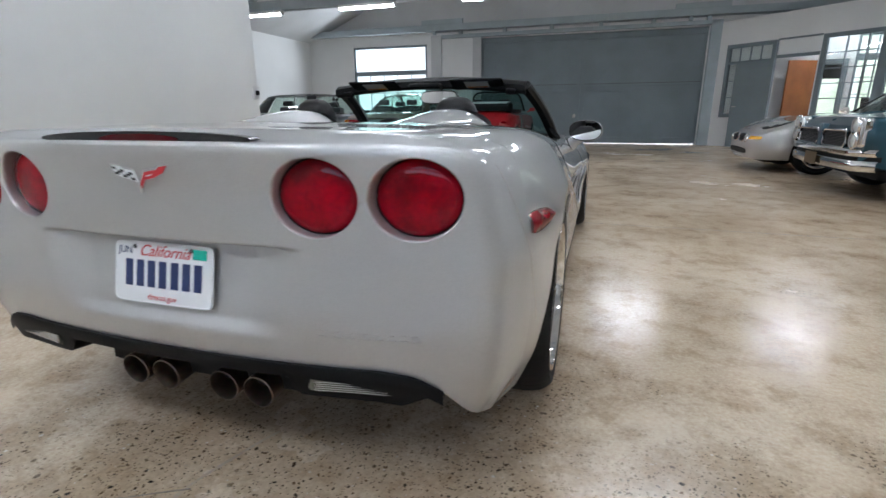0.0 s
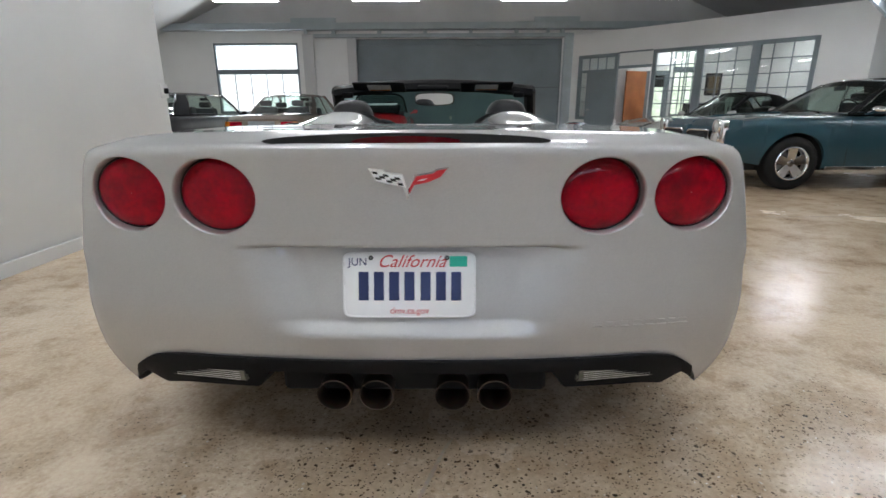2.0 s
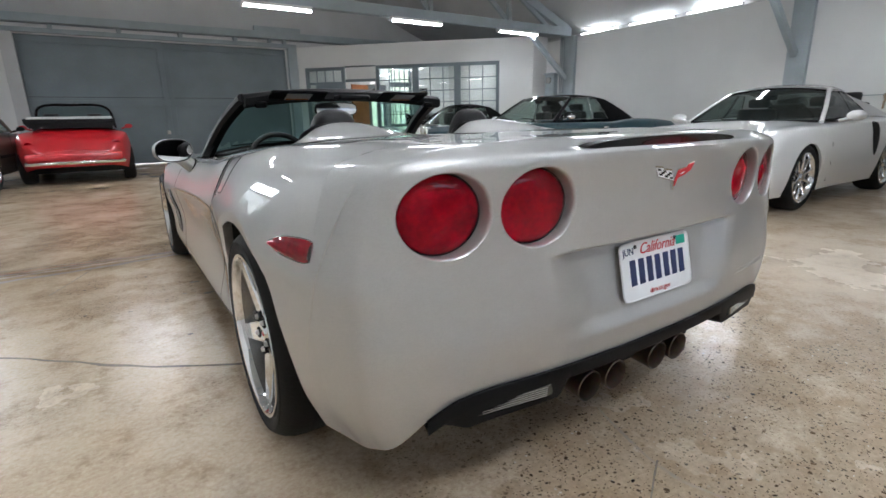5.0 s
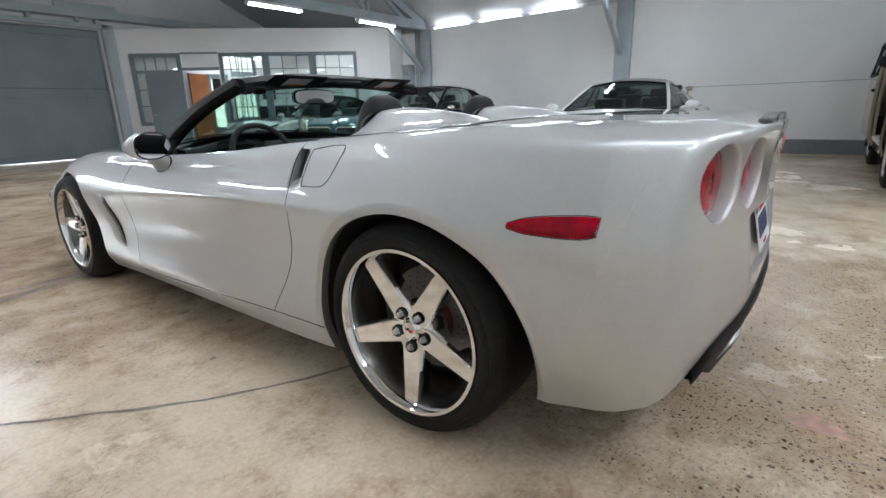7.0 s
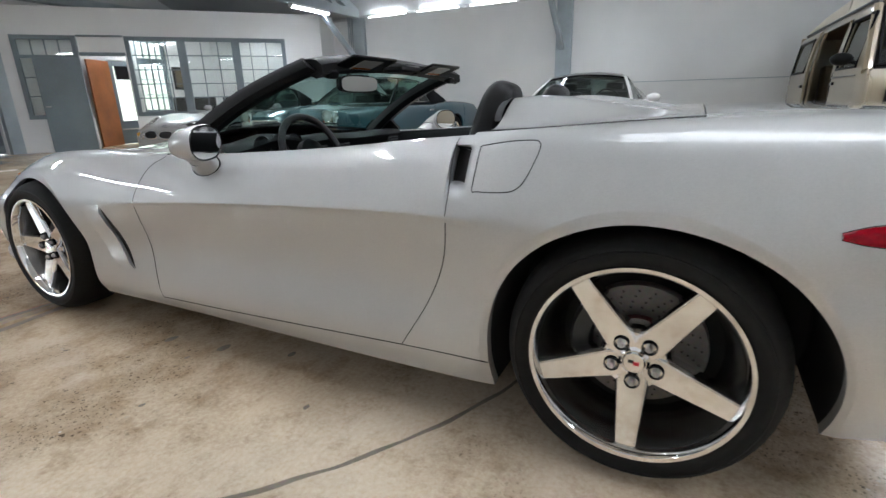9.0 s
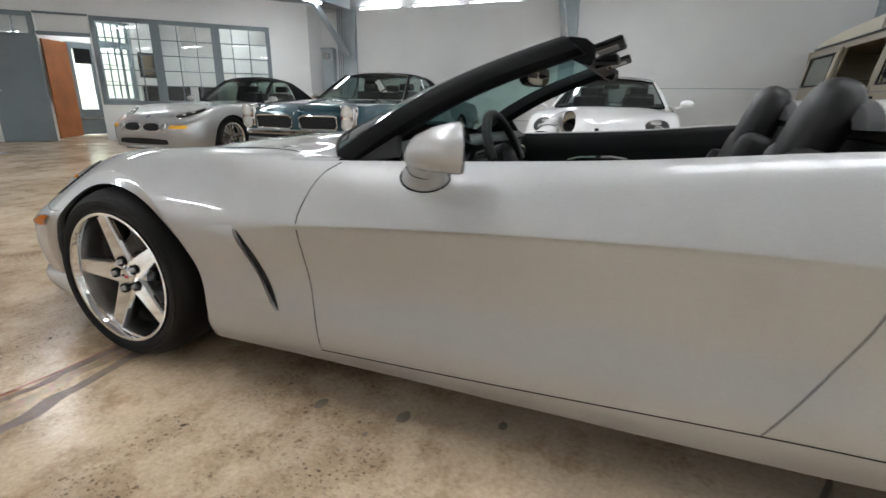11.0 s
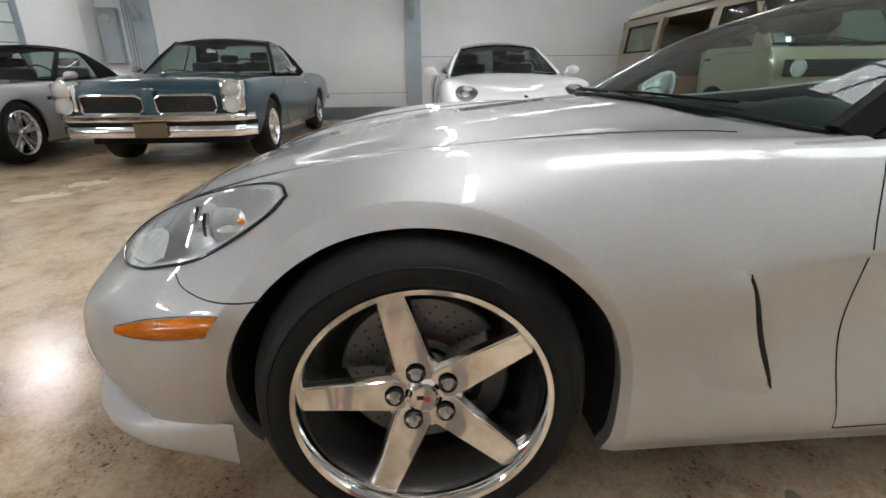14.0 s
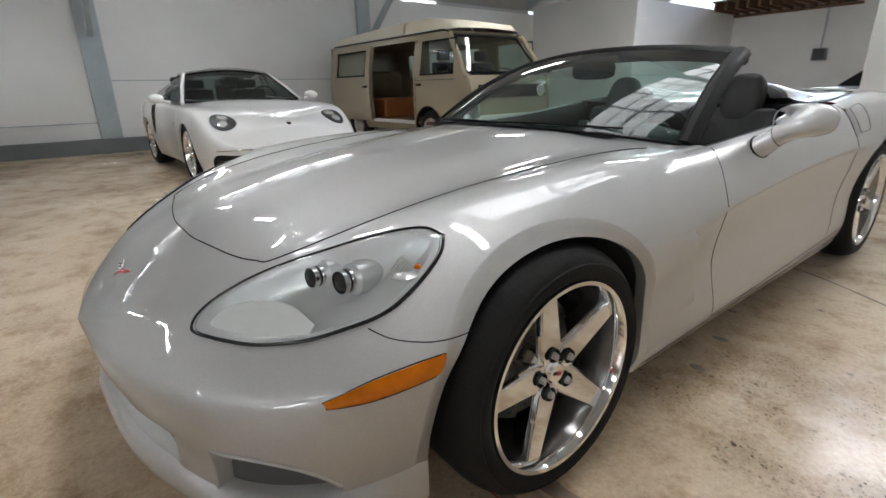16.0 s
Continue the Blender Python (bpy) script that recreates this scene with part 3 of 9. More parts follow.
# Trusses: bottom chord, rafters, posts, diagonals and a knee brace.
CHORD = 3.12
for y in (8.0, 2.67, -2.66, -8.0):
    truss = thing("roof_truss", Matrix.Translation((0, y, 0)), "pale grey-blue painted timber roof truss with braces", "truss", "roof trusses", kind="structure")
    east = EAST - 0.12 if y > -8 else 5.9
    chord = CHORD + 0.0
    part("chord", beam((WEST + 0.1, 0, chord), (east, 0, chord), 0.16, 0.20), BEAM_PAINT, truss, smooth=False)
    for xa, xb in ((WEST + 0.2, RIDGE_X), (RIDGE_X, EAST - 0.2)):
        part("rafter", beam((xa, 0, roof_z(xa) - 0.12), (xb, 0, roof_z(xb) - 0.12), 0.12, 0.2), BEAM_PAINT, truss, smooth=False)
    for k, x in enumerate((-6.4, -4.2, -2.0, 0.35, 2.7, 4.9, 7.1)):
        part("post", beam((x, 0, chord + 0.10), (x, 0, roof_z(x) - 0.2), 0.09, 0.11), BEAM_PAINT, truss, smooth=False)
        if k not in (3,):
            x2 = x + (1.7 if x < RIDGE_X else -1.7)
            part("diagonal", beam((x, 0.04, chord + 0.1), (x2, 0.04, roof_z(x2) - 0.25), 0.07, 0.10), BEAM_PAINT, truss, smooth=False)
    if y > -8:
        part("knee_brace", beam((EAST - 0.2, 0, 1.98), (7.72, 0, 3.04), 0.09, 0.12), BEAM_PAINT, truss, smooth=False)
        part("knee_brace", beam((EAST - 0.9, 0.02, 3.2), (6.9, 0.02, 4.1), 0.07, 0.10), BEAM_PAINT, truss, smooth=False)
for y in (8.0, 2.67, -2.66):
    solid("pilaster", box(EAST - 0.10, EAST + 0.01, y - 0.165, y + 0.165, 0.25, 3.02, 0.004), BEAM_PAINT, "grey painted pilaster against the white wall", "pilaster", "wall pilasters", "structure", smooth=False)
solid("baseboard_curb", box(EAST - 0.16, EAST + 0.01, -8.5, 8.8, 0, 0.25, 0.01), CURB_PAINT, "dark grey painted concrete curb along the wall", "curb", kind="structure", smooth=False)
solid("trim_ledge_upper", box(EAST - 0.02, EAST + 0.01, -8.4, 2.50, 1.23, 1.245), BEAM_PAINT, "thin grey ledge line on the wall", "ledge", kind="structure", smooth=False)
solid("trim_ledge_lower", box(EAST - 0.02, EAST + 0.01, 2.84, 8.8, 0.52, 0.535), BEAM_PAINT, "thin grey ledge line low on the wall", "ledge", kind="structure", smooth=False)

# Sliding gate, its track and the daylight gap under it.
gate = thing("door_gate", Matrix.Translation((0, NORTH, 0)), "large closed blue-grey sliding gate with panels", "gate", kind="structure")
mid = 0.30
for xa, xb, back in ((GATE[0] - 0.1, mid, 0.0), (mid - 0.06, GATE[1] + 0.1, 0.06)):
    leaf = part("leaf", box(xa, xb, 0.10 + back, 0.15 + back, 0.022, 3.12), GREY_PAINT, gate, smooth=False)
    for z in (0.12, 1.55, 2.98):
        part("rail", box(xa, xb, 0.055 + back, 0.105 + back, z - 0.07, z + 0.07, 0.004), GREY_PAINT, gate, smooth=False)
    for x in (xa + 0.12, xb - 0.08):
        part("stile", box(x - 0.06, x + 0.06, 0.06 + back, 0.104 + back, 0.05, 3.1, 0.004), GREY_PAINT, gate, smooth=False)
    part("board_joint", box(xa, xb, 0.094 + back, 0.102 + back, 1.69, 1.70), DARK_STRIP, gate, smooth=False)
part("padlock", box(0.12, 0.20, 0.02, 0.06, 0.75, 0.85, 0.01), STEEL, gate)
part("track", box(GATE[0] - 1.2, GATE[1] + 0.15, -0.14, -0.02, 3.10, 3.20, 0.006), BEAM_PAINT, gate, "pale grey steel hanging track", smooth=False)
for k in range(6):
    x = GATE[0] - 0.6 + k * 1.35
    part("bracket", box(x - 0.05, x + 0.05, -0.16, -0.001, 3.18, 3.34, 0.006), BEAM_PAINT, gate, smooth=False)
solid("trim_gate_post", box(3.52, 3.78, NORTH - 0.14, NORTH + 0.02, 0, 3.2, 0.006), BEAM_PAINT, "grey steel gate post with a conduit", "post", kind="structure", smooth=False)
solid("trim_wall_post", box(-4.25, -3.92, NORTH - 0.10, NORTH + 0.02, 0, 3.2, 0.006), CEILING_PAINT, "grey wall post beside the window", "post", kind="structure", smooth=False)
solid("trim_gate_jamb", box(-2.92, -2.66, NORTH - 0.10, NORTH + 0.02, 0, 3.2, 0.006), CEILING_PAINT, "grey gate jamb", "post", kind="structure", smooth=False)
solid("beam_north", box(WEST, EAST, NORTH - 0.30, NORTH - 0.005, 3.30, 3.48, 0.006), BEAM_PAINT, "grey beam along the top of the end wall", "beam", kind="structure", smooth=False)
for x in (-4.1, 3.0):
    b = beam((x - 0.4, NORTH - 0.2, 3.55), (x + 0.9, NORTH - 0.2, 3.55), 0.1, 0.14)
    beam((x, NORTH - 0.2, 3.20), (x, NORTH - 0.2, 3.50), 0.09, 0.09, bm=b)
    solid("beam_bracket", b, BEAM_PAINT, "grey steel bracket under the end beam", "bracket", "beam brackets", "structure", smooth=False)


def steel_window(name, x0, x1, z0, z1, splits, cols, label, frame=0.07, bar=0.02, y=0.0):
    """A steel window: an outer frame, heavy rails at the splits and thin glazing bars."""
    w = thing(name, Matrix.Identity(4), label, "window", kind="structure")
    for a, b, c, d in ((x0, x1, z1 - frame, z1), (x0, x1, z0, z0 + frame), (x0, x0 + frame, z0 + frame, z1 - frame), (x1 - frame, x1, z0 + frame, z1 - frame)):
        part("window_frame", box(a, b, y - 0.03, y + 0.06, c, d, 0.003), GREY_PAINT, w, smooth=False)
    edges = [z0 + frame]
    for a, b in splits:
        part("rail", box(x0 + frame, x1 - frame, y - 0.02, y + 0.05, a, b, 0.003), GREY_PAINT, w, smooth=False)
        edges += [a, b]
    edges.append(z1 - frame)
    for lo, hi, n in zip(edges[::2], edges[1::2], cols):
        c, r = n
        for k in range(1, c):
            x = x0 + frame + (x1 - x0 - 2 * frame) * k / c
            part("glazing_bar", box(x - bar / 2, x + bar / 2, y - 0.01, y + 0.03, lo, hi), GREY_PAINT, w, smooth=False)
        for k in range(1, r):
            z = lo + (hi - lo) * k / r
            part("glazing_bar", box(x0 + frame, x1 - frame, y - 0.008, y + 0.028, z - bar / 2, z + bar / 2), GREY_PAINT, w, smooth=False)
        pane = part("pane", box(x0 + frame, x1 - frame, y + 0.008, y + 0.014, lo, hi), PANE, w, smooth=False)
        pane.visible_shadow = False
    return w


steel_window("window_1", *WIN, [(2.10, 2.24)], [(5, 2), (1, 1)], "tall grey steel window with bright daylight behind").location.y = NORTH + 0.06
steel_window("window_2", *OFF_WIN, [(2.10, 2.26)], [(4, 3), (4, 1)], "gridded office window onto bright daylight").location.y = NORTH + 0.06

# Daylight outside: pale distance and foliage seen through the windows.
solid("backdrop_daylight", box(-14, 14, NORTH + 5.5, NORTH + 5.6, 0, 6), OUTSIDE, "bright overcast daylight outside", "backdrop", kind="structure", smooth=False)

# ---- the corner office ----
OA, OB = Vector((3.85, 13.55, 0)), Vector((8.77, 8.89, 0))
office_length = (OB - OA).length
office_turn = math.degrees(math.atan2(OB.y - OA.y, OB.x - OA.x))
OFFICE = pose(OA.x, OA.y, 0, 0, 0, office_turn)
DOORWAY, SIDE, MAIN = (1.36, 2.26, 0, 2.54), (0.13, 1.36, 0.75, 2.54), (2.30, 5.86, 0.76, 2.54)
front = wall_with_holes("wall_office", -0.1, office_length, 3.13, [DOORWAY, SIDE, MAIN], 0.12, "white slanted office wall with grey steel windows")
front.matrix_world = OFFICE
solid("wall_office_return", box(8.77, EAST, 8.89, 9.01, 0, 3.13), WHITE_WALL, "short white wall beside the office", "wall", kind="structure", smooth=False)
lid = bmesh.new()
lid.faces.new([lid.verts.new(p) for p in ((3.85, 13.60, 3.13), (8.80, 8.92, 3.13), (EAST, 8.92, 3.13), (EAST, NORTH, 3.13), (3.85, NORTH, 3.13))])
gx = bmesh.ops.extrude_face_region(lid, geom=lid.faces[:])
bmesh.ops.translate(lid, verts=[v for v in gx["geom"] if isinstance(v, bmesh.types.BMVert)], vec=(0, 0, -0.1))
solid("ceiling_office", lid, CEILING_PAINT, "flat ceiling over the corner office", "ceiling", kind="structure", smooth=False)
w = steel_window("window_3", *MAIN, [], [(9, 5)], "wide grey steel office window with small panes", 0.09, 0.022)
w.matrix_world = OFFICE
for x in (3.47, 4.68):
    part("mullion", box(x - 0.09, x + 0.09, -0.035, 0.07, 0.84, 2.45, 0.003), GREY_PAINT, w, smooth=False)
w = steel_window("window_4", 0.13, 1.34, 0.75, 2.54, [(2.06, 2.13)], [(3, 3), (4, 1)], "narrow grey steel window beside the office door", 0.09, 0.02)
w.matrix_world = OFFICE
transom = solid("trim_transom", box(1.36, 2.28, -0.02, 0.10, 2.12, 2.19, 0.004), GREY_PAINT, "grey rail over the office doorway", "trim", kind="structure", smooth=False)
transom.matrix_world = OFFICE
t2 = solid("trim_transom_panel", box(1.38, 2.26, 0.02, 0.08, 2.19, 2.52), WHITE_WALL, "white panel over the office doorway", "trim", kind="structure", smooth=False)
t2.matrix_world = OFFICE
t3 = solid("trim_transom_head", box(1.36, 2.28, -0.02, 0.10, 2.52, 2.56, 0.004), GREY_PAINT, "grey head rail over the office doorway", "trim", kind="structure", smooth=False)
t3.matrix_world = OFFICE
leaf = thing("door_office", OFFICE @ pose(1.36, -0.04, 0, 0, 0, 183), "open blue-grey office door leaf", "door", kind="structure")
part("leaf", box(0, 0.88, 0.0, 0.045, 0.01, 2.07, 0.004), GREY_PAINT, leaf, smooth=False)
part("door_handle", tube([(0.82, 0.05, 1.02), (0.82, 0.09, 1.02), (0.72, 0.09, 1.02)], 0.009), STEEL, leaf)
wood = thing("door_wood", pose(6.03, 13.70, 0, 0, 0, 206), "open orange-brown wooden door inside the office", "door", kind="structure")
part("leaf", box(0, 0.80, 0, 0.045, 0.01, 2.12, 0.004), WOOD_DOOR, wood, smooth=False)
part("door_handle", tube([(0.72, -0.01, 1.0), (0.72, -0.05, 1.0), (0.63, -0.05, 1.0)], 0.01), STEEL, wood)

glass_door = thing("door_outside", Matrix.Translation((0, NORTH, 0)), "grey outside door with a large bright pane", "door", kind="structure")
for a, b, c, d in ((6.06, 6.20, 0.02, 2.15), (6.63, 6.75, 0.02, 2.15), (6.20, 6.63, 2.01, 2.15), (6.20, 6.63, 0.02, 0.62)):
    part("door_frame", box(a, b, 0.02, 0.07, c, d, 0.003), GREY_PAINT, glass_door, smooth=False)
part("pane", box(6.20, 6.63, 0.04, 0.046, 0.62, 2.01), PANE, glass_door, smooth=False).visible_shadow = False
part("notice", box(6.24, 6.62, 0.0, 0.03, 1.68, 2.02, 0.003), BLACK, glass_door, "black box hung behind the pane", smooth=False)
part("push_bar", tube([(6.12, -0.02, 0.40), (6.70, -0.02, 0.40)], 0.018), STEEL, glass_door)
solid("backdrop_foliage", box(6.0, 10.5, NORTH + 2.6, NORTH + 2.65, 0.0, 3.6), GREENERY, "pale sunlit foliage outside the office", "backdrop", kind="structure", smooth=False)

# What stands in the office.
def desk(m):
    d = thing("office_desk", m, "dark office desk behind the window", "desk")
    part("desktop", box(-0.8, 0.8, -0.38, 0.38, 0.72, 0.75, 0.005), DARK_WOOD, d)
    for x in (-0.72, 0.72):
        part("leg_panel", box(x - 0.02, x + 0.02, -0.34, 0.34, 0, 0.72), DARK_WOOD, d, smooth=False)
    return d


desk(OFFICE @ pose(3.6, 0.75, 0))
desk(OFFICE @ pose(4.9, 0.95, 0))


def office_chair(m):
    c = thing("office_chair", m, "black padded office chair", "chair", "office chairs")
    part("seat", box(-0.25, 0.25, -0.25, 0.25, 0.44, 0.52, 0.03, segments=2), BLACK, c)
    part("backrest", box(-0.24, 0.24, 0.22, 0.29, 0.58, 1.18, 0.03, segments=2), BLACK, c)
    part("pillar", tube([(0, 0, 0.08), (0, 0, 0.45)], 0.03), BLACK, c)
    part("back_bar", tube([(0, 0.2, 0.47), (0, 0.27, 0.62)], 0.02), BLACK, c)
    for k in range(5):
        a = 2 * math.pi * k / 5
        part("foot", tube([(0, 0, 0.09), (0.28 * math.cos(a), 0.28 * math.sin(a), 0.03)], 0.022), BLACK, c)
    return c


office_chair(OFFICE @ pose(3.35, 0.30, 0, 0, 0, 20))
office_chair(OFFICE @ pose(4.35, 0.32, 0, 0, 0, -15))
for x, z, label in ((6.6, 1.75, "framed dark print on the office wall"),):
    p = thing("framed_print", Matrix.Translation((8.1, NORTH - 0.03, z)), label, "picture")
    part("frame", box(-0.24, 0.24, 0, 0.025, -0.32, 0.32, 0.004), BLACK, p, smooth=False)
    part("sheet", box(-0.16, 0.16, -0.003, 0.001, -0.24, 0.24), PAPER, p, smooth=False)

# Meter box and conduits in the corner.
meter = thing("meter_box", Matrix.Translation((EAST, 8.62, 0)), "grey electric meter box with a round dial", "meter box")
part("box", box(-0.16, 0.0, -0.17, 0.17, 1.15, 2.15, 0.01), BEAM_PAINT, meter)
part("dial", moved(lathe([(0.001, 0), (0.08, 0), (0.085, -0.01), (0.085, -0.06), (0.06, -0.075), (0.001, -0.075)], 24), Matrix.Translation((-0.16, 0, 1.98))), CLEAR_LENS, meter)
part("hood", box(-0.24, -0.0, -0.16, 0.16, 2.14, 2.17, 0.004), BEAM_PAINT, meter)
for k, y in enumerate((8.36, 8.30, 8.24)):
    c = solid("conduit", tube([(EAST - 0.03, y, 0.3), (EAST - 0.03, y, 3.1)], 0.016), BEAM_PAINT, "grey steel conduit on the wall", "conduit", "wall conduits")

tap = thing("wall_tap", Matrix.Translation((EAST, 1.30, 0)), "tan weathered water tap fitting on the wall", "tap")
part("body", box(-0.09, -0.005, -0.055, 0.055, 1.17, 1.26, 0.02, segments=2), TAP_PAINT, tap)
part("spout", tube([(-0.06, 0.02, 1.18), (-0.07, 0.03, 1.12), (-0.07, 0.035, 1.02)], [0.022, 0.018, 0.014]), TAP_PAINT, tap)
part("pipe", tube([(-0.03, 0.0, 1.18), (-0.03, 0.0, 0.26)], 0.012), WHITE_WALL, tap)

# Fluorescent strips.
def strip_light(m, length=1.22):
    s = thing("strip_light", m, "bright white fluorescent strip light", "lamp", "strip lights")
    part("tray", box(-length / 2, length / 2, -0.06, 0.06, 0.03, 0.08, 0.006), WHITE_WALL, s, smooth=False)
    part("tube", tube([(-length / 2 + 0.02, -0.03, 0.01), (length / 2 - 0.02, -0.03, 0.01)], 0.016), TUBE, s)
    part("tube", tube([(-length / 2 + 0.02, 0.03, 0.01), (length / 2 - 0.02, 0.03, 0.01)], 0.016), TUBE, s)
    for x in (-length / 2 + 0.01, length / 2 - 0.01):
        part("socket", box(x - 0.012, x + 0.012, -0.055, 0.055, -0.01, 0.035, 0.003), WHITE_WALL, s, smooth=False)
    return s


first = strip_light(pose(-6.15, 7.90, 2.935))
for y in (7.90, 2.57, -2.76, -8.1):
    for x in (-6.15, -3.6, -1.05, 1.65, 4.5, 7.3):
        if (x, y) != (-6.15, 7.90) and (y > 2 or x < 7) and (y > -8 or x in (1.65, 4.5)):
            copy_thing(first, pose(x, -2.56 if y == -2.76 and x < 0 else y, 2.935))
def cove_light(m, length=1.16):
    """A single tube lying on the top of the wall."""
    s = thing("cove_light", m, "single fluorescent tube on top of the wall", "lamp", "cove lights")
    part("tray", box(-length / 2, length / 2, -0.03, 0.03, 0.0, 0.03, 0.004), WHITE_WALL, s, smooth=False)
    part("tube", tube([(-length / 2 + 0.03, 0, 0.045), (length / 2 - 0.03, 0, 0.045)], 0.014), COVE_TUBE, s)
    for x in (-length / 2 + 0.015, length / 2 - 0.015):
        part("socket", box(x - 0.012, x + 0.012, -0.02, 0.02, 0.028, 0.065, 0.003), DARK_STRIP, s, smooth=False)
    return s


cove = cove_light(pose(EAST + 0.05, 7.2, 3.0, 0, 0, 90))
for y in (5.75, 4.35, 1.7, 0.35, -1.0, -4.3):
    copy_thing(cove, pose(EAST + 0.05, y, 3.0, 0, 0, 90))
for a, b in ((2.4, 1.6), (4.6, 1.5)):
    copy_thing(first, OFFICE @ pose(a, b, 2.94, 0, 0, 20))


def filing_cabinet(m, wide=0.9, high=1.2):
    c = thing("filing_cabinet", m, "pale grey office cabinet against the wall", "cabinet", "office cabinets")
    part("body", box(-wide / 2, wide / 2, 0, 0.42, 0, high, 0.006), LABEL_WHITE, c)
    for k in range(3):
        z = 0.05 + k * (high - 0.08) / 3
        part("drawer", box(-wide / 2 + 0.02, wide / 2 - 0.02, -0.012, 0.004, z, z + (high - 0.08) / 3 - 0.02, 0.004), LABEL_WHITE, c)
        part("handle", box(-0.07, 0.07, -0.03, -0.010, z + 0.2, z + 0.215, 0.003), STEEL, c)
    return c


filing_cabinet(pose(8.25, NORTH - 0.45, 0))
filing_cabinet(pose(8.85, 11.6, 0, 0, 0, -90), 0.8, 1.3)
monitor = thing("monitor", OFFICE @ pose(3.75, 0.62, 0.752, 0, 0, 12), "black computer monitor on the office desk", "monitor")
part("screen", box(-0.26, 0.26, -0.02, 0.02, 0.10, 0.44, 0.008), BLACK, monitor)
part("stand", box(-0.03, 0.03, -0.01, 0.03, 0.01, 0.12, 0.004), BLACK, monitor)
part("foot", box(-0.11, 0.11, -0.08, 0.10, 0.0, 0.012, 0.004), BLACK, monitor)

# The far recess: bare joists, a switch box with its conduit.
for k in range(11):
    x = 2.9 + k * 0.29
    solid("ceiling_joist", box(x - 0.03, x + 0.03, SOUTH, SOUTH + 1.6, 2.93, 3.16, 0.003), DARK_WOOD, "bare brown wooden joist over the recess", "joist", "recess joists", "structure", smooth=False)
solid("beam_joist_plate", box(2.7, 5.9, SOUTH, SOUTH + 0.10, 2.86, 2.93, 0.004), DARK_WOOD, "brown wooden plate under the joists", "beam", kind="structure", smooth=False)
solid("trim_recess_board", box(2.7, 5.9, SOUTH, SOUTH + 1.6, 3.16, 3.20), PAPER, "brown boards above the joists", "boards", kind="structure", smooth=False)
switch = thing("switch_box", Matrix.Translation((3.45, SOUTH, 0)), "dark grey electric switch box on the wall", "switch box")
part("box", box(-0.17, 0.17, 0.0, 0.14, 1.50, 1.82, 0.01), CURB_PAINT, switch)
part("lid", box(-0.15, 0.15, 0.135, 0.15, 1.52, 1.80, 0.006), DARK_STRIP, switch)
part("pipe", tube([(0.0, 0.04, 1.82), (0.0, 0.04, 2.86)], 0.02), BEAM_PAINT, switch)


# ---- the silver convertible ----
solid("wall_rear_screen", box(-2.66, -0.13, -2.85, -2.65, 0, 3.0, 0.012), WHITE_WALL, "white partition wall behind the silver car", "wall", kind="structure", smooth=False)

vette = thing("convertible_car", Matrix.Identity(4), "silver two-seat convertible sports car with the roof down", "car")
AXLE_F, HUB_R, HUB_F = 2.686, 0.335, 0.324
NOSE = 3.63


def pulled(y):
    """The nose is a little blunter than the ruling lines say."""
    return y if y < 3.25 else 3.25 + (y - 3.25) * 0.85

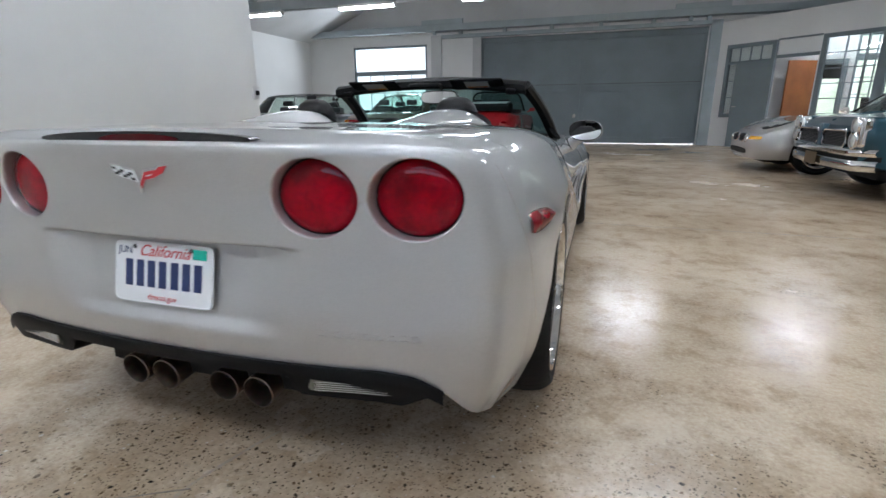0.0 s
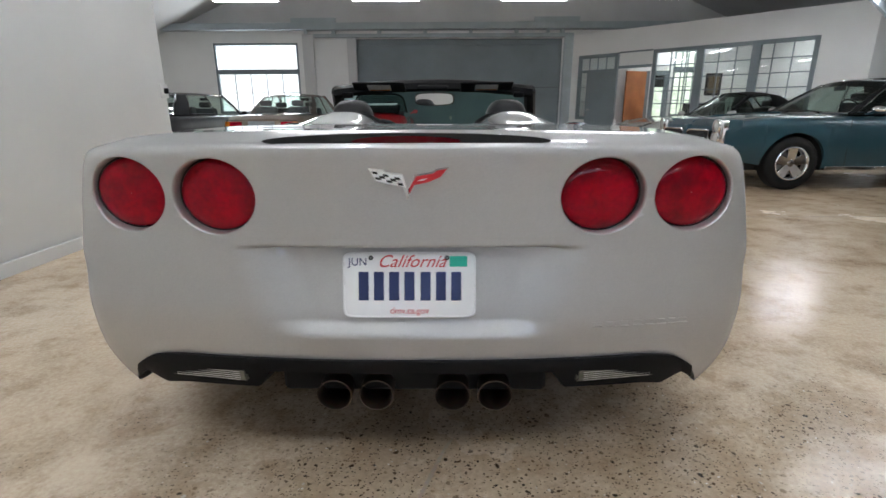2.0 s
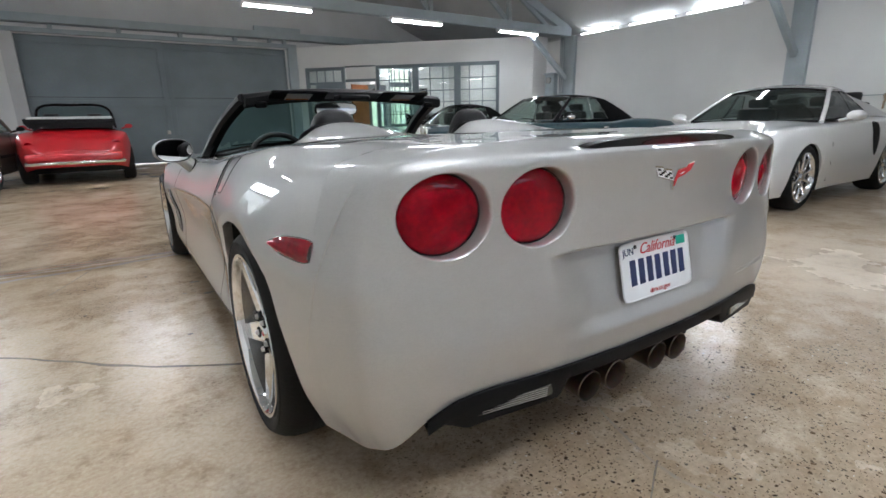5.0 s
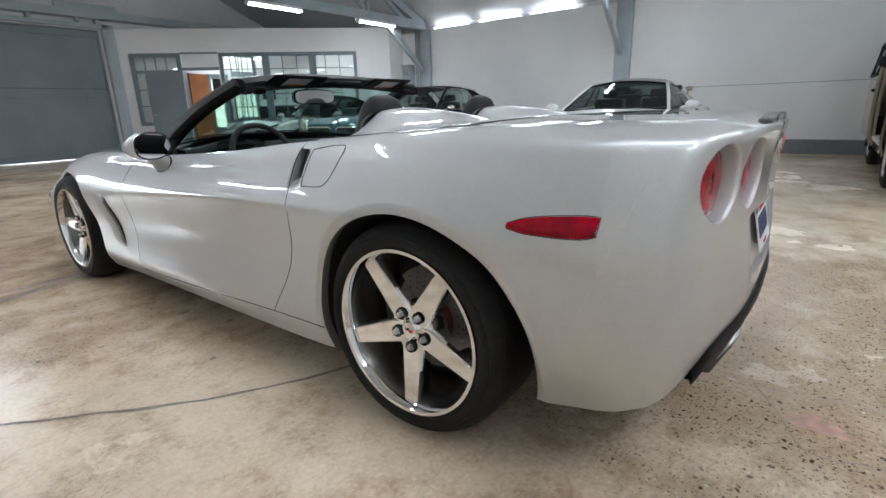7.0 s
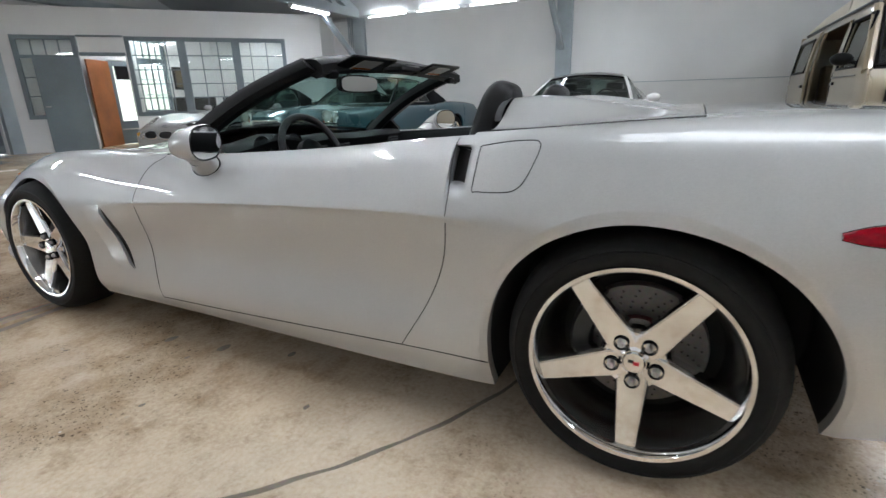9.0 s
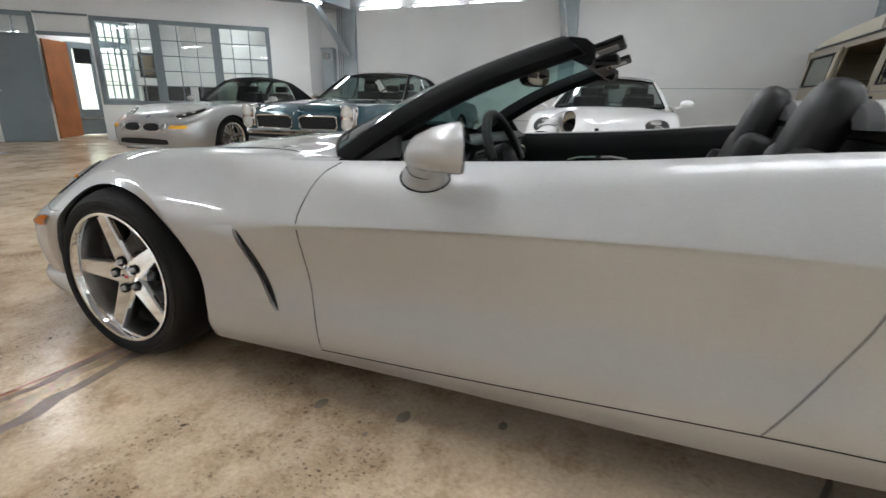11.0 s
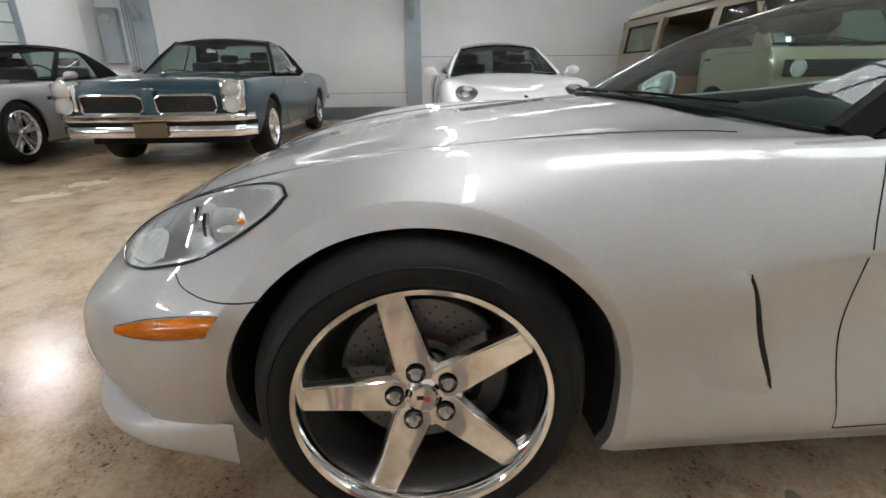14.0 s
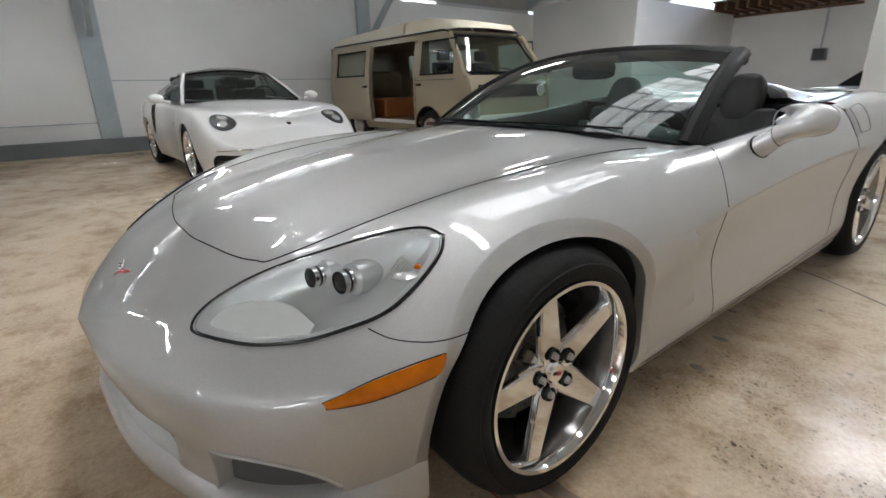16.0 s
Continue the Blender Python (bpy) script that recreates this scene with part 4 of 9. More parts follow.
# Ruling lines of half the body, each as (y, x) and (y, z) keys from tail to nose.
LINES = {
    "C": ([(-0.55, 0.0), (NOSE, 0.0)], [(-0.55, 0.932), (-0.3, 0.938), (0, 0.922), (0.35, 0.882), (1.0, 0.85), (1.9, 0.845), (2.1, 0.835), (2.3, 0.815), (2.686, 0.768), (3.0, 0.708), (3.25, 0.64), (3.42, 0.573), (3.53, 0.515), (3.60, 0.465), (NOSE, 0.435)]),
    "A": ([(-0.55, 0.28), (2.3, 0.30), (2.686, 0.28), (3.0, 0.25), (3.25, 0.21), (3.42, 0.16), (3.53, 0.11), (3.60, 0.05), (NOSE, 0.0)], [(-0.55, 0.931), (-0.3, 0.937), (0, 0.921), (0.35, 0.881), (1.0, 0.85), (1.9, 0.835), (2.1, 0.825), (2.3, 0.805), (2.686, 0.760), (3.0, 0.702), (3.25, 0.637), (3.42, 0.571), (3.53, 0.513), (3.60, 0.463), (NOSE, 0.435)]),
    "V": ([(-0.55, 0.50), (2.3, 0.50), (2.686, 0.49), (3.0, 0.45), (3.25, 0.385), (3.42, 0.305), (3.53, 0.215), (3.60, 0.105), (NOSE, 0.0)], [(-0.55, 0.928), (-0.3, 0.934), (0, 0.918), (0.35, 0.882), (1.0, 0.845), (1.9, 0.805), (2.1, 0.797), (2.3, 0.778), (2.686, 0.738), (3.0, 0.688), (3.25, 0.626), (3.42, 0.560), (3.53, 0.504), (3.60, 0.459), (NOSE, 0.435)]),
    "F": ([(-0.55, 0.63), (0, 0.66), (0.35, 0.66), (0.6, 0.68), (1.85, 0.68), (2.3, 0.69), (2.686, 0.68), (3.0, 0.62), (3.25, 0.525), (3.42, 0.41), (3.53, 0.275), (3.60, 0.13), (NOSE, 0.0)], [(-0.55, 0.923), (-0.3, 0.927), (0, 0.913), (0.35, 0.885), (0.6, 0.872), (1.0, 0.835), (1.5, 0.80), (1.85, 0.785), (2.3, 0.789), (2.686, 0.770), (3.0, 0.710), (3.25, 0.622), (3.42, 0.549), (3.53, 0.493), (3.60, 0.453), (NOSE, 0.435)]),
    "B": ([(-0.55, 0.735), (-0.3, 0.755), (0, 0.768), (0.35, 0.757), (0.6, 0.747), (1.0, 0.742), (1.5, 0.747), (1.85, 0.757), (2.3, 0.785), (2.686, 0.782), (3.0, 0.715), (3.25, 0.61), (3.42, 0.485), (3.53, 0.335), (3.60, 0.16), (NOSE, 0.0)], [(-0.55, 0.905), (-0.3, 0.910), (0, 0.902), (0.35, 0.882), (0.6, 0.865), (1.0, 0.826), (1.5, 0.795), (1.85, 0.780), (2.3, 0.772), (2.686, 0.748), (3.0, 0.682), (3.25, 0.592), (3.42, 0.526), (3.53, 0.478), (3.60, 0.447), (NOSE, 0.435)]),
    "S": ([(-0.55, 0.811), (-0.3, 0.841), (0, 0.853), (0.35, 0.825), (0.6, 0.811), (1.0, 0.806), (1.5, 0.816), (1.85, 0.824), (2.3, 0.852), (2.686, 0.868), (3.0, 0.815), (3.25, 0.733), (3.42, 0.600), (3.53, 0.418), (3.60, 0.21), (NOSE, 0.0)], [(-0.55, 0.862), (0, 0.832), (0.35, 0.828), (0.6, 0.815), (1.0, 0.782), (1.5, 0.750), (1.85, 0.730), (2.3, 0.705), (2.686, 0.680), (3.0, 0.612), (3.25, 0.535), (3.42, 0.486), (3.53, 0.456), (3.60, 0.438), (NOSE, 0.43)]),
    "K": ([(-0.55, 0.859), (-0.3, 0.896), (0, 0.917), (0.35, 0.895), (0.6, 0.875), (1.0, 0.870), (1.5, 0.874), (1.85, 0.880), (2.3, 0.897), (2.686, 0.918), (3.0, 0.888), (3.25, 0.818), (3.42, 0.674), (3.53, 0.476), (3.60, 0.258), (NOSE, 0.0)], [(-0.55, 0.68), (0, 0.68), (0.35, 0.69), (0.6, 0.685), (1.0, 0.670), (1.5, 0.645), (1.85, 0.622), (2.3, 0.596), (2.686, 0.570), (3.0, 0.525), (3.25, 0.488), (3.42, 0.455), (3.53, 0.434), (NOSE, 0.42)]),
    "M": ([(-0.55, 0.861), (-0.3, 0.898), (0, 0.918), (0.35, 0.8945), (0.6, 0.8725), (1.0, 0.8668), (1.5, 0.8708), (1.85, 0.8768), (2.3, 0.901), (2.686, 0.918), (3.0, 0.890), (3.25, 0.837), (3.42, 0.700), (3.53, 0.508), (3.60, 0.280), (NOSE, 0.0)], [(-0.55, 0.60), (0, 0.60), (0.35, 0.622), (0.6, 0.636), (1.0, 0.628), (1.5, 0.605), (1.85, 0.580), (2.3, 0.505), (2.686, 0.49), (3.0, 0.45), (3.25, 0.41), (3.42, 0.40), (NOSE, 0.39)]),
    "N": ([(-0.55, 0.862), (-0.3, 0.904), (0, 0.914), (0.35, 0.881), (0.6, 0.851), (1.0, 0.844), (1.5, 0.845), (1.85, 0.852), (2.3, 0.883), (2.686, 0.910), (3.0, 0.880), (3.25, 0.832), (3.42, 0.705), (3.53, 0.520), (3.60, 0.29), (NOSE, 0.0)], [(-0.55, 0.50), (0, 0.48), (0.6, 0.45), (1.5, 0.44), (1.85, 0.42), (2.3, 0.40), (3.0, 0.36), (3.25, 0.34), (NOSE, 0.33)]),
    "L": ([(-0.55, 0.842), (-0.3, 0.886), (0, 0.898), (0.35, 0.878), (0.6, 0.875), (1.0, 0.874), (1.5, 0.873), (1.85, 0.871), (2.3, 0.877), (2.686, 0.885), (3.0, 0.850), (3.25, 0.812), (3.42, 0.690), (3.53, 0.512), (3.60, 0.29), (NOSE, 0.0)], [(-0.55, 0.36), (0, 0.33), (0.35, 0.28), (0.6, 0.265), (1.85, 0.235), (2.3, 0.23), (3.0, 0.26), (3.25, 0.265), (NOSE, 0.265)]),
    "R": ([(-0.55, 0.782), (-0.3, 0.845), (0, 0.856), (0.35, 0.845), (0.6, 0.845), (1.85, 0.838), (2.3, 0.842), (2.686, 0.85), (3.0, 0.805), (3.25, 0.775), (3.42, 0.655), (3.53, 0.482), (3.60, 0.27), (NOSE, 0.0)], [(-0.55, 0.232), (-0.3, 0.225), (0, 0.20), (0.35, 0.165), (0.6, 0.158), (1.85, 0.152), (2.3, 0.150), (3.0, 0.175), (NOSE, 0.18)]),
}


def faired(keys):
    """The line through the keys with its small waves taken out, but for its ends."""
    at = curve_of([(pulled(t), v) for t, v in keys])
    ys = np.linspace(-0.55, pulled(NOSE), 900)
    raw = np.array([at(y) for y in ys])
    wide = np.arange(-60, 61)
    weight = np.exp(-0.5 * (wide * (ys[1] - ys[0]) / 0.075) ** 2)
    far = np.r_[2 * raw[0] - raw[60:0:-1], raw, 2 * raw[-1] - raw[-2:-62:-1]]
    calm = np.convolve(far, weight / weight.sum(), "valid")
    out = np.array([c + (r - c) * max(smooth_step(3.28, 3.42, y), 1 - smooth_step(-0.5, -0.3, y)) for c, r, y in zip(calm, raw, ys)])
    return lambda y: float(np.interp(y, ys, out))


def smooth_step(a, b, v):
    s = min(max((v - a) / (b - a), 0.0), 1.0)
    return s * s * (3 - 2 * s)


RULES = {k: (faired(x), faired(z)) for k, (x, z) in LINES.items()}
TIP = pulled(NOSE)
PER = 10
BELT = 4 * PER


SECTIONS = {}


def section(y):
    """Half the body's outline at y, from the middle of the top to the sill."""
    key = round(y, 4)
    if key not in SECTIONS:
        SECTIONS[key] = catmull([(RULES[k][0](y), RULES[k][1](y)) for k in "CAVFBSKMNLR"], PER)
    return list(SECTIONS[key])


def top_z(x, y):
    pts = [(float(p[0]), float(p[1])) for p in section(y)]
    for (xa, za), (xb, zb) in zip(pts, pts[1:]):
        if xa <= abs(x) <= xb:
            return za + (zb - za) * (abs(x) - xa) / max(xb - xa, 1e-6)
    return pts[-1][1]


def side_x(y, z):
    pts = section(y)[3 * PER :]
    for (xa, za), (xb, zb) in zip(pts, pts[1:]):
        if zb <= z <= za:
            return xa + (xb - xa) * (za - z) / max(za - zb, 1e-6)
    return pts[-1][0] if z < pts[-1][1] else pts[0][0]


ARCHES = [(0.0, HUB_R, 0.384, 0.414, 0.360), (AXLE_F, HUB_F, 0.368, 0.384, 0.338)]
WELL_EDGES = []


BANDS = [(0.020, 0.014, 0.030, 0.009), (0.038, 0.016, 0.042, 0.017)]
CUTS = [(c, h, f + bf, b + bb, up + bu) for (c, h, f, b, up), (bf, bb, bu, _) in zip(ARCHES, BANDS)]


def arch_z(y):
    """The height of the wheel arch's edge over y, or None between the wheels. (ahead, behind, up: its half axes)"""
    for c, h, ahead, behind, up in CUTS:
        a = ahead if y > c else behind
        if abs(y - c) < a:
            return h + up * math.sqrt(max(0.0, 1 - ((y - c) / a) ** 2))
    return None


def cut(pts, z):
    """The outline with its side ended at height z, with as many points as before."""
    head, tail = pts[: BELT + 1], pts[BELT:]
    keep = [tail[0]]
    for a, b in zip(tail, tail[1:]):
        if b[1] < z:
            s = (a[1] - z) / (a[1] - b[1])
            keep.append(a + (b - a) * s)
            break
        keep.append(b)
    d = np.r_[0, np.cumsum([np.linalg.norm(b - a) for a, b in zip(keep, keep[1:])])]
    want = np.linspace(0, d[-1], len(tail))
    k = np.array(keep)
    return head[:-1] + [np.array([np.interp(w, d, k[:, 0]), np.interp(w, d, k[:, 1])]) for w in want]


CABIN = (0.47, 1.98)


def fairing(x, y):
    """The humps behind the two headrests."""
    return 0.098 * math.exp(-(((abs(x) - 0.37) / 0.16) ** 2) ** 1.4) * smooth_step(-0.10, 0.43, y) * (1 if y < CABIN[0] + 0.01 else 0)


def screen_foot(x):
    """How far forward the cabin's opening goes: just behind the foot of the windscreen."""
    return 2.10 - 0.25 * min(1.0, abs(x) / 0.70) ** 2.2 - 0.03


def scoop(y, z):
    """The depth of the intake hollowed into the flank behind the door."""
    if not 0.43 < y < 0.5118:
        return 0.0
    return 0.044 * smooth_step(0.438, 0.495, y) * smooth_step(0.732, 0.752, z) * (1 - smooth_step(0.836, 0.852, z))


def mouth(x, y, z):
    """The hollow of the lower grille, deepest under its upper edge."""
    if y < 3.3:
        return 0.0
    return 0.055 * (1 - smooth_step(0.505, 0.535, abs(x))) * smooth_step(0.250, 0.310, z) * (1 - smooth_step(0.339, 0.348, z))


def tuck(y, z):
    """The lower nose stands back a little from its upper half."""
    return 0.024 * smooth_step(3.32, 3.52, y) * (1 - smooth_step(0.31, 0.42, z))


FOG = (3.428, 3.232)


def fog_edges(y):
    """The lower and upper edge of the fog-lamp opening at y."""
    t = (FOG[0] - y) / (FOG[0] - FOG[1])
    return 0.252, 0.358 - 0.088 * t**3


def fog_hollow(y, z):
    if not FOG[1] < y < FOG[0]:
        return 0.0
    lo, hi = fog_edges(y)
    return 0.030 * smooth_step(lo - 0.012, lo + 0.004, z) * (1 - smooth_step(hi - 0.003, hi + 0.004, z)) * (1 - smooth_step(FOG[0] - 0.008, FOG[0] - 0.001, y)) * smooth_step(FOG[1], FOG[1] + 0.02, y)


def body_half(sign):
    ys = list(np.linspace(-0.55, 3.30, 118)) + list(3.30 + (TIP - 3.30) * np.sin(np.linspace(0.03, math.pi / 2, 52)))
    for c, h, ahead, behind, up in CUTS:
        ys = [y for y in ys if not c - behind - 0.004 < y < c + ahead + 0.004]
        t = np.linspace(0, math.pi, 41)
        ys += [c + (ahead if math.cos(a) > 0 else behind) * math.cos(a) * 0.999999 for a in t]
        ys += [c + ahead + 0.00001, c - behind - 0.00001]
    ys = sorted(ys + list(CABIN) + list(np.linspace(0.434, 0.5116, 15)) + [0.5122] + list(np.arange(3.06, 3.47, 0.0075)) + [c + e for c, _, f, b, _ in CUTS for d in (0.014, 0.028, 0.042, 0.056, 0.07) for e in (f + d, -b - d)])
    rows = []
    for y in ys:
        pts = section(y)
        a = arch_z(y)
        if a is not None:
            pts = cut(pts, a)
        row = [Vector((sign * (p[0] - (scoop(y, p[1]) + 0.6 * fog_hollow(y, p[1]) if k >= BELT else 0)), y - (mouth(p[0], y, p[1]) + tuck(y, p[1]) + 0.8 * fog_hollow(y, p[1]) if k >= BELT else 0), p[1] + (fairing(p[0], y) if k < BELT else 0))) for k, p in enumerate(pts)]
        rows.append(row)
    step = [(arch_z(a) is None) != (arch_z(b) is None) for a, b in zip(ys, ys[1:])]
    bm = grid(rows, skip=lambda i, j: (step[i] and j >= BELT) or (j < BELT and ys[i] >= CABIN[0] - 1e-6 and ys[i + 1] <= screen_foot(rows[i][j].x)))
    # The arch's edge turns inwards; the cabin's edge turns down.
    for (c, h, ahead, behind, up), (_, _, f, b, rise), (_, _, _, inset) in zip(CUTS, ARCHES, BANDS):
        edge = [Vector(r[-1]) for r, y in zip(rows, ys) if c - behind < y < c + ahead]
        full = []
        for p in edge:
            front = p.y > c
            y = c + (p.y - c) * (f / ahead if front else b / behind)
            z = h + (p.z - h) * rise / up
            full.append(Vector((sign * (side_x(y, z) - inset), y, z)))
        for end, y_out, y_in in ((0, c - behind - 0.00001, c - b), (1, c + ahead + 0.00001, c + f)):
            low = section(y_out)[-1][1]
            zs = np.linspace(h, low, 9)[1:]
            outs = [Vector((sign * side_x(y_out, z), y_out, z)) for z in zs]
            turn_in = 0.07 if end and c > 1 else 0.035
            ins = [Vector((sign * (side_x(y_in, z) - inset * (1 - smooth_step(h, low, z) * 0.5)), c + (y_in - c) * (1 - turn_in * ((h - z) / (h - low)) ** 2), z)) for z in zs]
            edge = edge + outs if end else outs[::-1] + edge
            full = full + ins if end else ins[::-1] + full
        grid([edge, [p.lerp(q, 0.5) for p, q in zip(edge, full)], full], bm)
        grid([full, [p + Vector((-sign * 0.012, 0, -0.002)) for p in full], [p + Vector((-sign * 0.03, 0, 0.006)) for p in full]], bm)
        WELL_EDGES.append((sign, [p + Vector((-sign * 0.029, 0, 0.006)) for p in full]))
    sill = [r[BELT] for r, y in zip(rows, ys) if CABIN[0] - 1e-6 <= y <= CABIN[1] + 1e-6]
    grid([sill, [p + Vector((-sign * 0.010, 0, -0.004)) for p in sill], [p + Vector((-sign * 0.012, 0, -0.05)) for p in sill]], bm)
    if sign < 0:
        bmesh.ops.reverse_faces(bm, faces=bm.faces[:])
    return bm


HEADLAMP = [(0.745, 2.930), (0.700, 2.955), (0.644, 3.040), (0.590, 3.130), (0.528, 3.223), (0.490, 3.300), (0.474, 3.360), (0.490, 3.385), (0.541, 3.367), (0.622, 3.322), (0.677, 3.278), (0.725, 3.225), (0.767, 3.147), (0.784, 3.095), (0.786, 3.050), (0.781, 3.000), (0.768, 2.955)]


def inside(p, ring):
    """Whether a point lies in an outline."""
    odd = False
    for (xa, ya), (xb, yb) in zip(ring, ring[1:] + ring[:1]):
        if (ya > p[1]) != (yb > p[1]) and p[0] < xa + (xb - xa) * (p[1] - ya) / (yb - ya):
            odd = not odd
    return odd


shell = merged(body_half(1), body_half(-1))
hollow = [f for f in shell.faces if f.calc_center_median().y > 2.9 and f.calc_center_median().z > 0.5 and all(inside((abs(v.co.x), v.co.y), HEADLAMP) for v in f.verts)]
bmesh.ops.delete(shell, geom=hollow, context="FACES")
bmesh.ops.remove_doubles(shell, verts=shell.verts[:], dist=0.0001)
bmesh.ops.recalc_face_normals(shell, faces=shell.faces[:])
body = part("body", shell, SILVER, vette, "silver metallic painted body", angle=38)

# Tail cover: wrapped round the rear from seam to seam, with pockets for the lamps and the plate.
PLAN = catmull([(-0.859, -0.55), (-0.846, -0.600), (-0.829, -0.650), (-0.808, -0.690), (-0.762, -0.717), (-0.65, -0.748), (-0.43, -0.780), (-0.2, -0.797), (0, -0.80), (0.2, -0.797), (0.43, -0.780), (0.65, -0.748), (0.762, -0.717), (0.808, -0.690), (0.829, -0.650), (0.846, -0.600), (0.859, -0.55)], 24)
tail_y = curve_of([(0.22, 0.05), (0.34, 0.012), (0.42, -0.004), (0.50, -0.008), (0.60, 0.0), (0.70, 0.006), (0.80, 0.004), (0.86, -0.003), (0.890, -0.007), (0.900, -0.007), (0.905, -0.002)])
low_edge = curve_of([(0, 0.405), (0.54, 0.405), (0.63, 0.396), (0.70, 0.362), (0.77, 0.302), (0.82, 0.260), (0.859, 0.233)])
LAMPS = [(s * x, y, 0.792) for s in (-1, 1) for x, y in ((0.430, -0.748), (0.644, -0.713))]


SEAM_Z = np.array([q[1] for q in section(-0.55)[3 * PER :]][::-1])
SEAM_X = np.array([q[0] for q in section(-0.55)[3 * PER :]][::-1])


def tail_point(p, t):
    px, py = p
    lo = low_edge(abs(px))
    z = lo + (0.905 - lo) * t
    w = float(np.interp(z, SEAM_Z, SEAM_X)) / 0.859
    x = px * w
    y = py + tail_y(z) * smooth_step(-0.56, -0.70, py)
    return x, y, z


def tail_depth(x, z):
    """The hollow round the number plate."""
    side = 1 - smooth_step(0.24, 0.39, abs(x) - 0.25 * (z - 0.60))
    drop = smooth_step(0.462, 0.506, z) * (1 - smooth_step(0.672, 0.682, z))
    return side * drop * (0.019 + 0.125 * max(0.0, z - 0.49))


PLAN_X, PLAN_Y = np.array([p[0] for p in PLAN]), np.array([p[1] for p in PLAN])


def tail_skin(x, z):
    """Where the tail cover lies, along the car."""
    w = float(np.interp(z, SEAM_Z, SEAM_X)) / 0.859
    py = float(np.interp(x / w, PLAN_X, PLAN_Y))
    return py + tail_y(z) * smooth_step(-0.56, -0.70, py) + tail_depth(x, z)


POCKET, FLAT = 0.0985, 0.88
rows = []
for k in range(121):
    t = k / 120
    row = []
    for p in PLAN:
        x, y, z = tail_point(p, t)
        row.append(Vector((x, y + tail_depth(x, z), z)))
    rows.append(row)
cover = grid(rows)
for cx, cy, cz in LAMPS:
    near = lambda v: math.hypot(v.co.x - cx, (v.co.z - cz) / FLAT)
    gone = [f for f in cover.faces if f.calc_center_median().y < -0.5 and sum(near(v) for v in f.verts) / 4 < POCKET]
    bmesh.ops.delete(cover, geom=gone, context="FACES")
    for v in cover.verts:
        r = near(v)
        if v.co.y < -0.5 and v.is_boundary and r < POCKET + 0.012:
            g = POCKET / max(r, 1e-4)
            v.co.x, v.co.z = cx + (v.co.x - cx) * g, cz + (v.co.z - cz) * g
            v.co.y = tail_skin(v.co.x, v.co.z)
    lean = -0.115 if cx < 0 else 0.115
    ring = []
    turns = [(math.cos(a), FLAT * math.sin(a)) for a in np.linspace(0, 2 * math.pi, 72, endpoint=False)]
    for r, sunk in ((POCKET + 0.0004, -0.0003), (POCKET - 0.0012, 0.0006), (POCKET - 0.0030, 0.0035), (POCKET - 0.0040, 0.010)):
        ring.append([Vector((cx + r * c, tail_skin(cx + r * c, cz + r * d) + sunk, cz + r * d)) for c, d in turns])
    ring.append([Vector((cx + 0.0945 * c, cy + lean * 0.0945 * c + 0.004, cz + 0.0945 * d)) for c, d in turns])
    grid(ring, cover, closed=True)
edge = rows[-1]
deck = []
half = len(edge) // 2
for k in range(half + 1):
    a, b = edge[k], edge[-1 - k]
    line = []
    for j in range(41):
        s = j / 40
        q = a.lerp(b, s)
        xs = abs(2 * s - 1) * 0.735
        q.z = 0.905 + (top_z(xs, -0.55) - 0.905) * (0.12 + 0.88 * smooth_step(-0.785, -0.69, q.y))
        line.append(q)
    deck.append(line)
grid(deck, cover)
bmesh.ops.remove_doubles(cover, verts=cover.verts[:], dist=0.0005)
bmesh.ops.recalc_face_normals(cover, faces=cover.faces[:])
tail = part("tail_cover", cover, SILVER, vette, "silver rear bumper cover with round lamp pockets", angle=50)

for cx, cy, cz in LAMPS:
    lens = lathe([(0.001, -0.008), (0.03, -0.0075), (0.055, -0.006), (0.075, -0.003), (0.088, 0.001), (0.0905, 0.004), (0.092, 0.010)], 48, axis="y")
    lamp = part("tail_lamp", moved(lens, Matrix.Scale(FLAT, 4, (0, 0, 1))), RED_LENS, vette, "round dark red tail lamp")
    lamp.matrix_local = pose(cx, cy, cz, 0, 0, -6.5 if cx < 0 else 6.5)
    rim = lathe([(0.0912, 0.004), (0.093, 0.002), (0.0955, 0.004), (0.096, 0.012)], 48, axis="y")
    part("bezel", moved(rim, Matrix.Scale(FLAT, 4, (0, 0, 1))), GLOSS_BLACK, lamp)

# The high brake lamp in its slot.
slot = bmesh.new()
lens_shape = [(0.305 * math.cos(a), 0.9115 + 0.0165 * math.sin(a) * (1 if math.sin(a) > 0 else 0.75)) for a in np.linspace(0, 2 * math.pi, 48, endpoint=False)]
slab(lens_shape, 0.03, slot)
moved(slot, Matrix.Translation((0, -0.788, 0)))
lampslot = part("brake_lamp_slot", slot, GLOSS_BLACK, vette, "black slot with a red high brake lamp")
part("brake_lens", moved(slab([(0.115 * math.cos(a), 0.911 + 0.0115 * math.sin(a)) for a in np.linspace(0, 2 * math.pi, 32, endpoint=False)], 0.01), Matrix.Translation((0, -0.7905, 0))), DEEP_RED, lampslot)

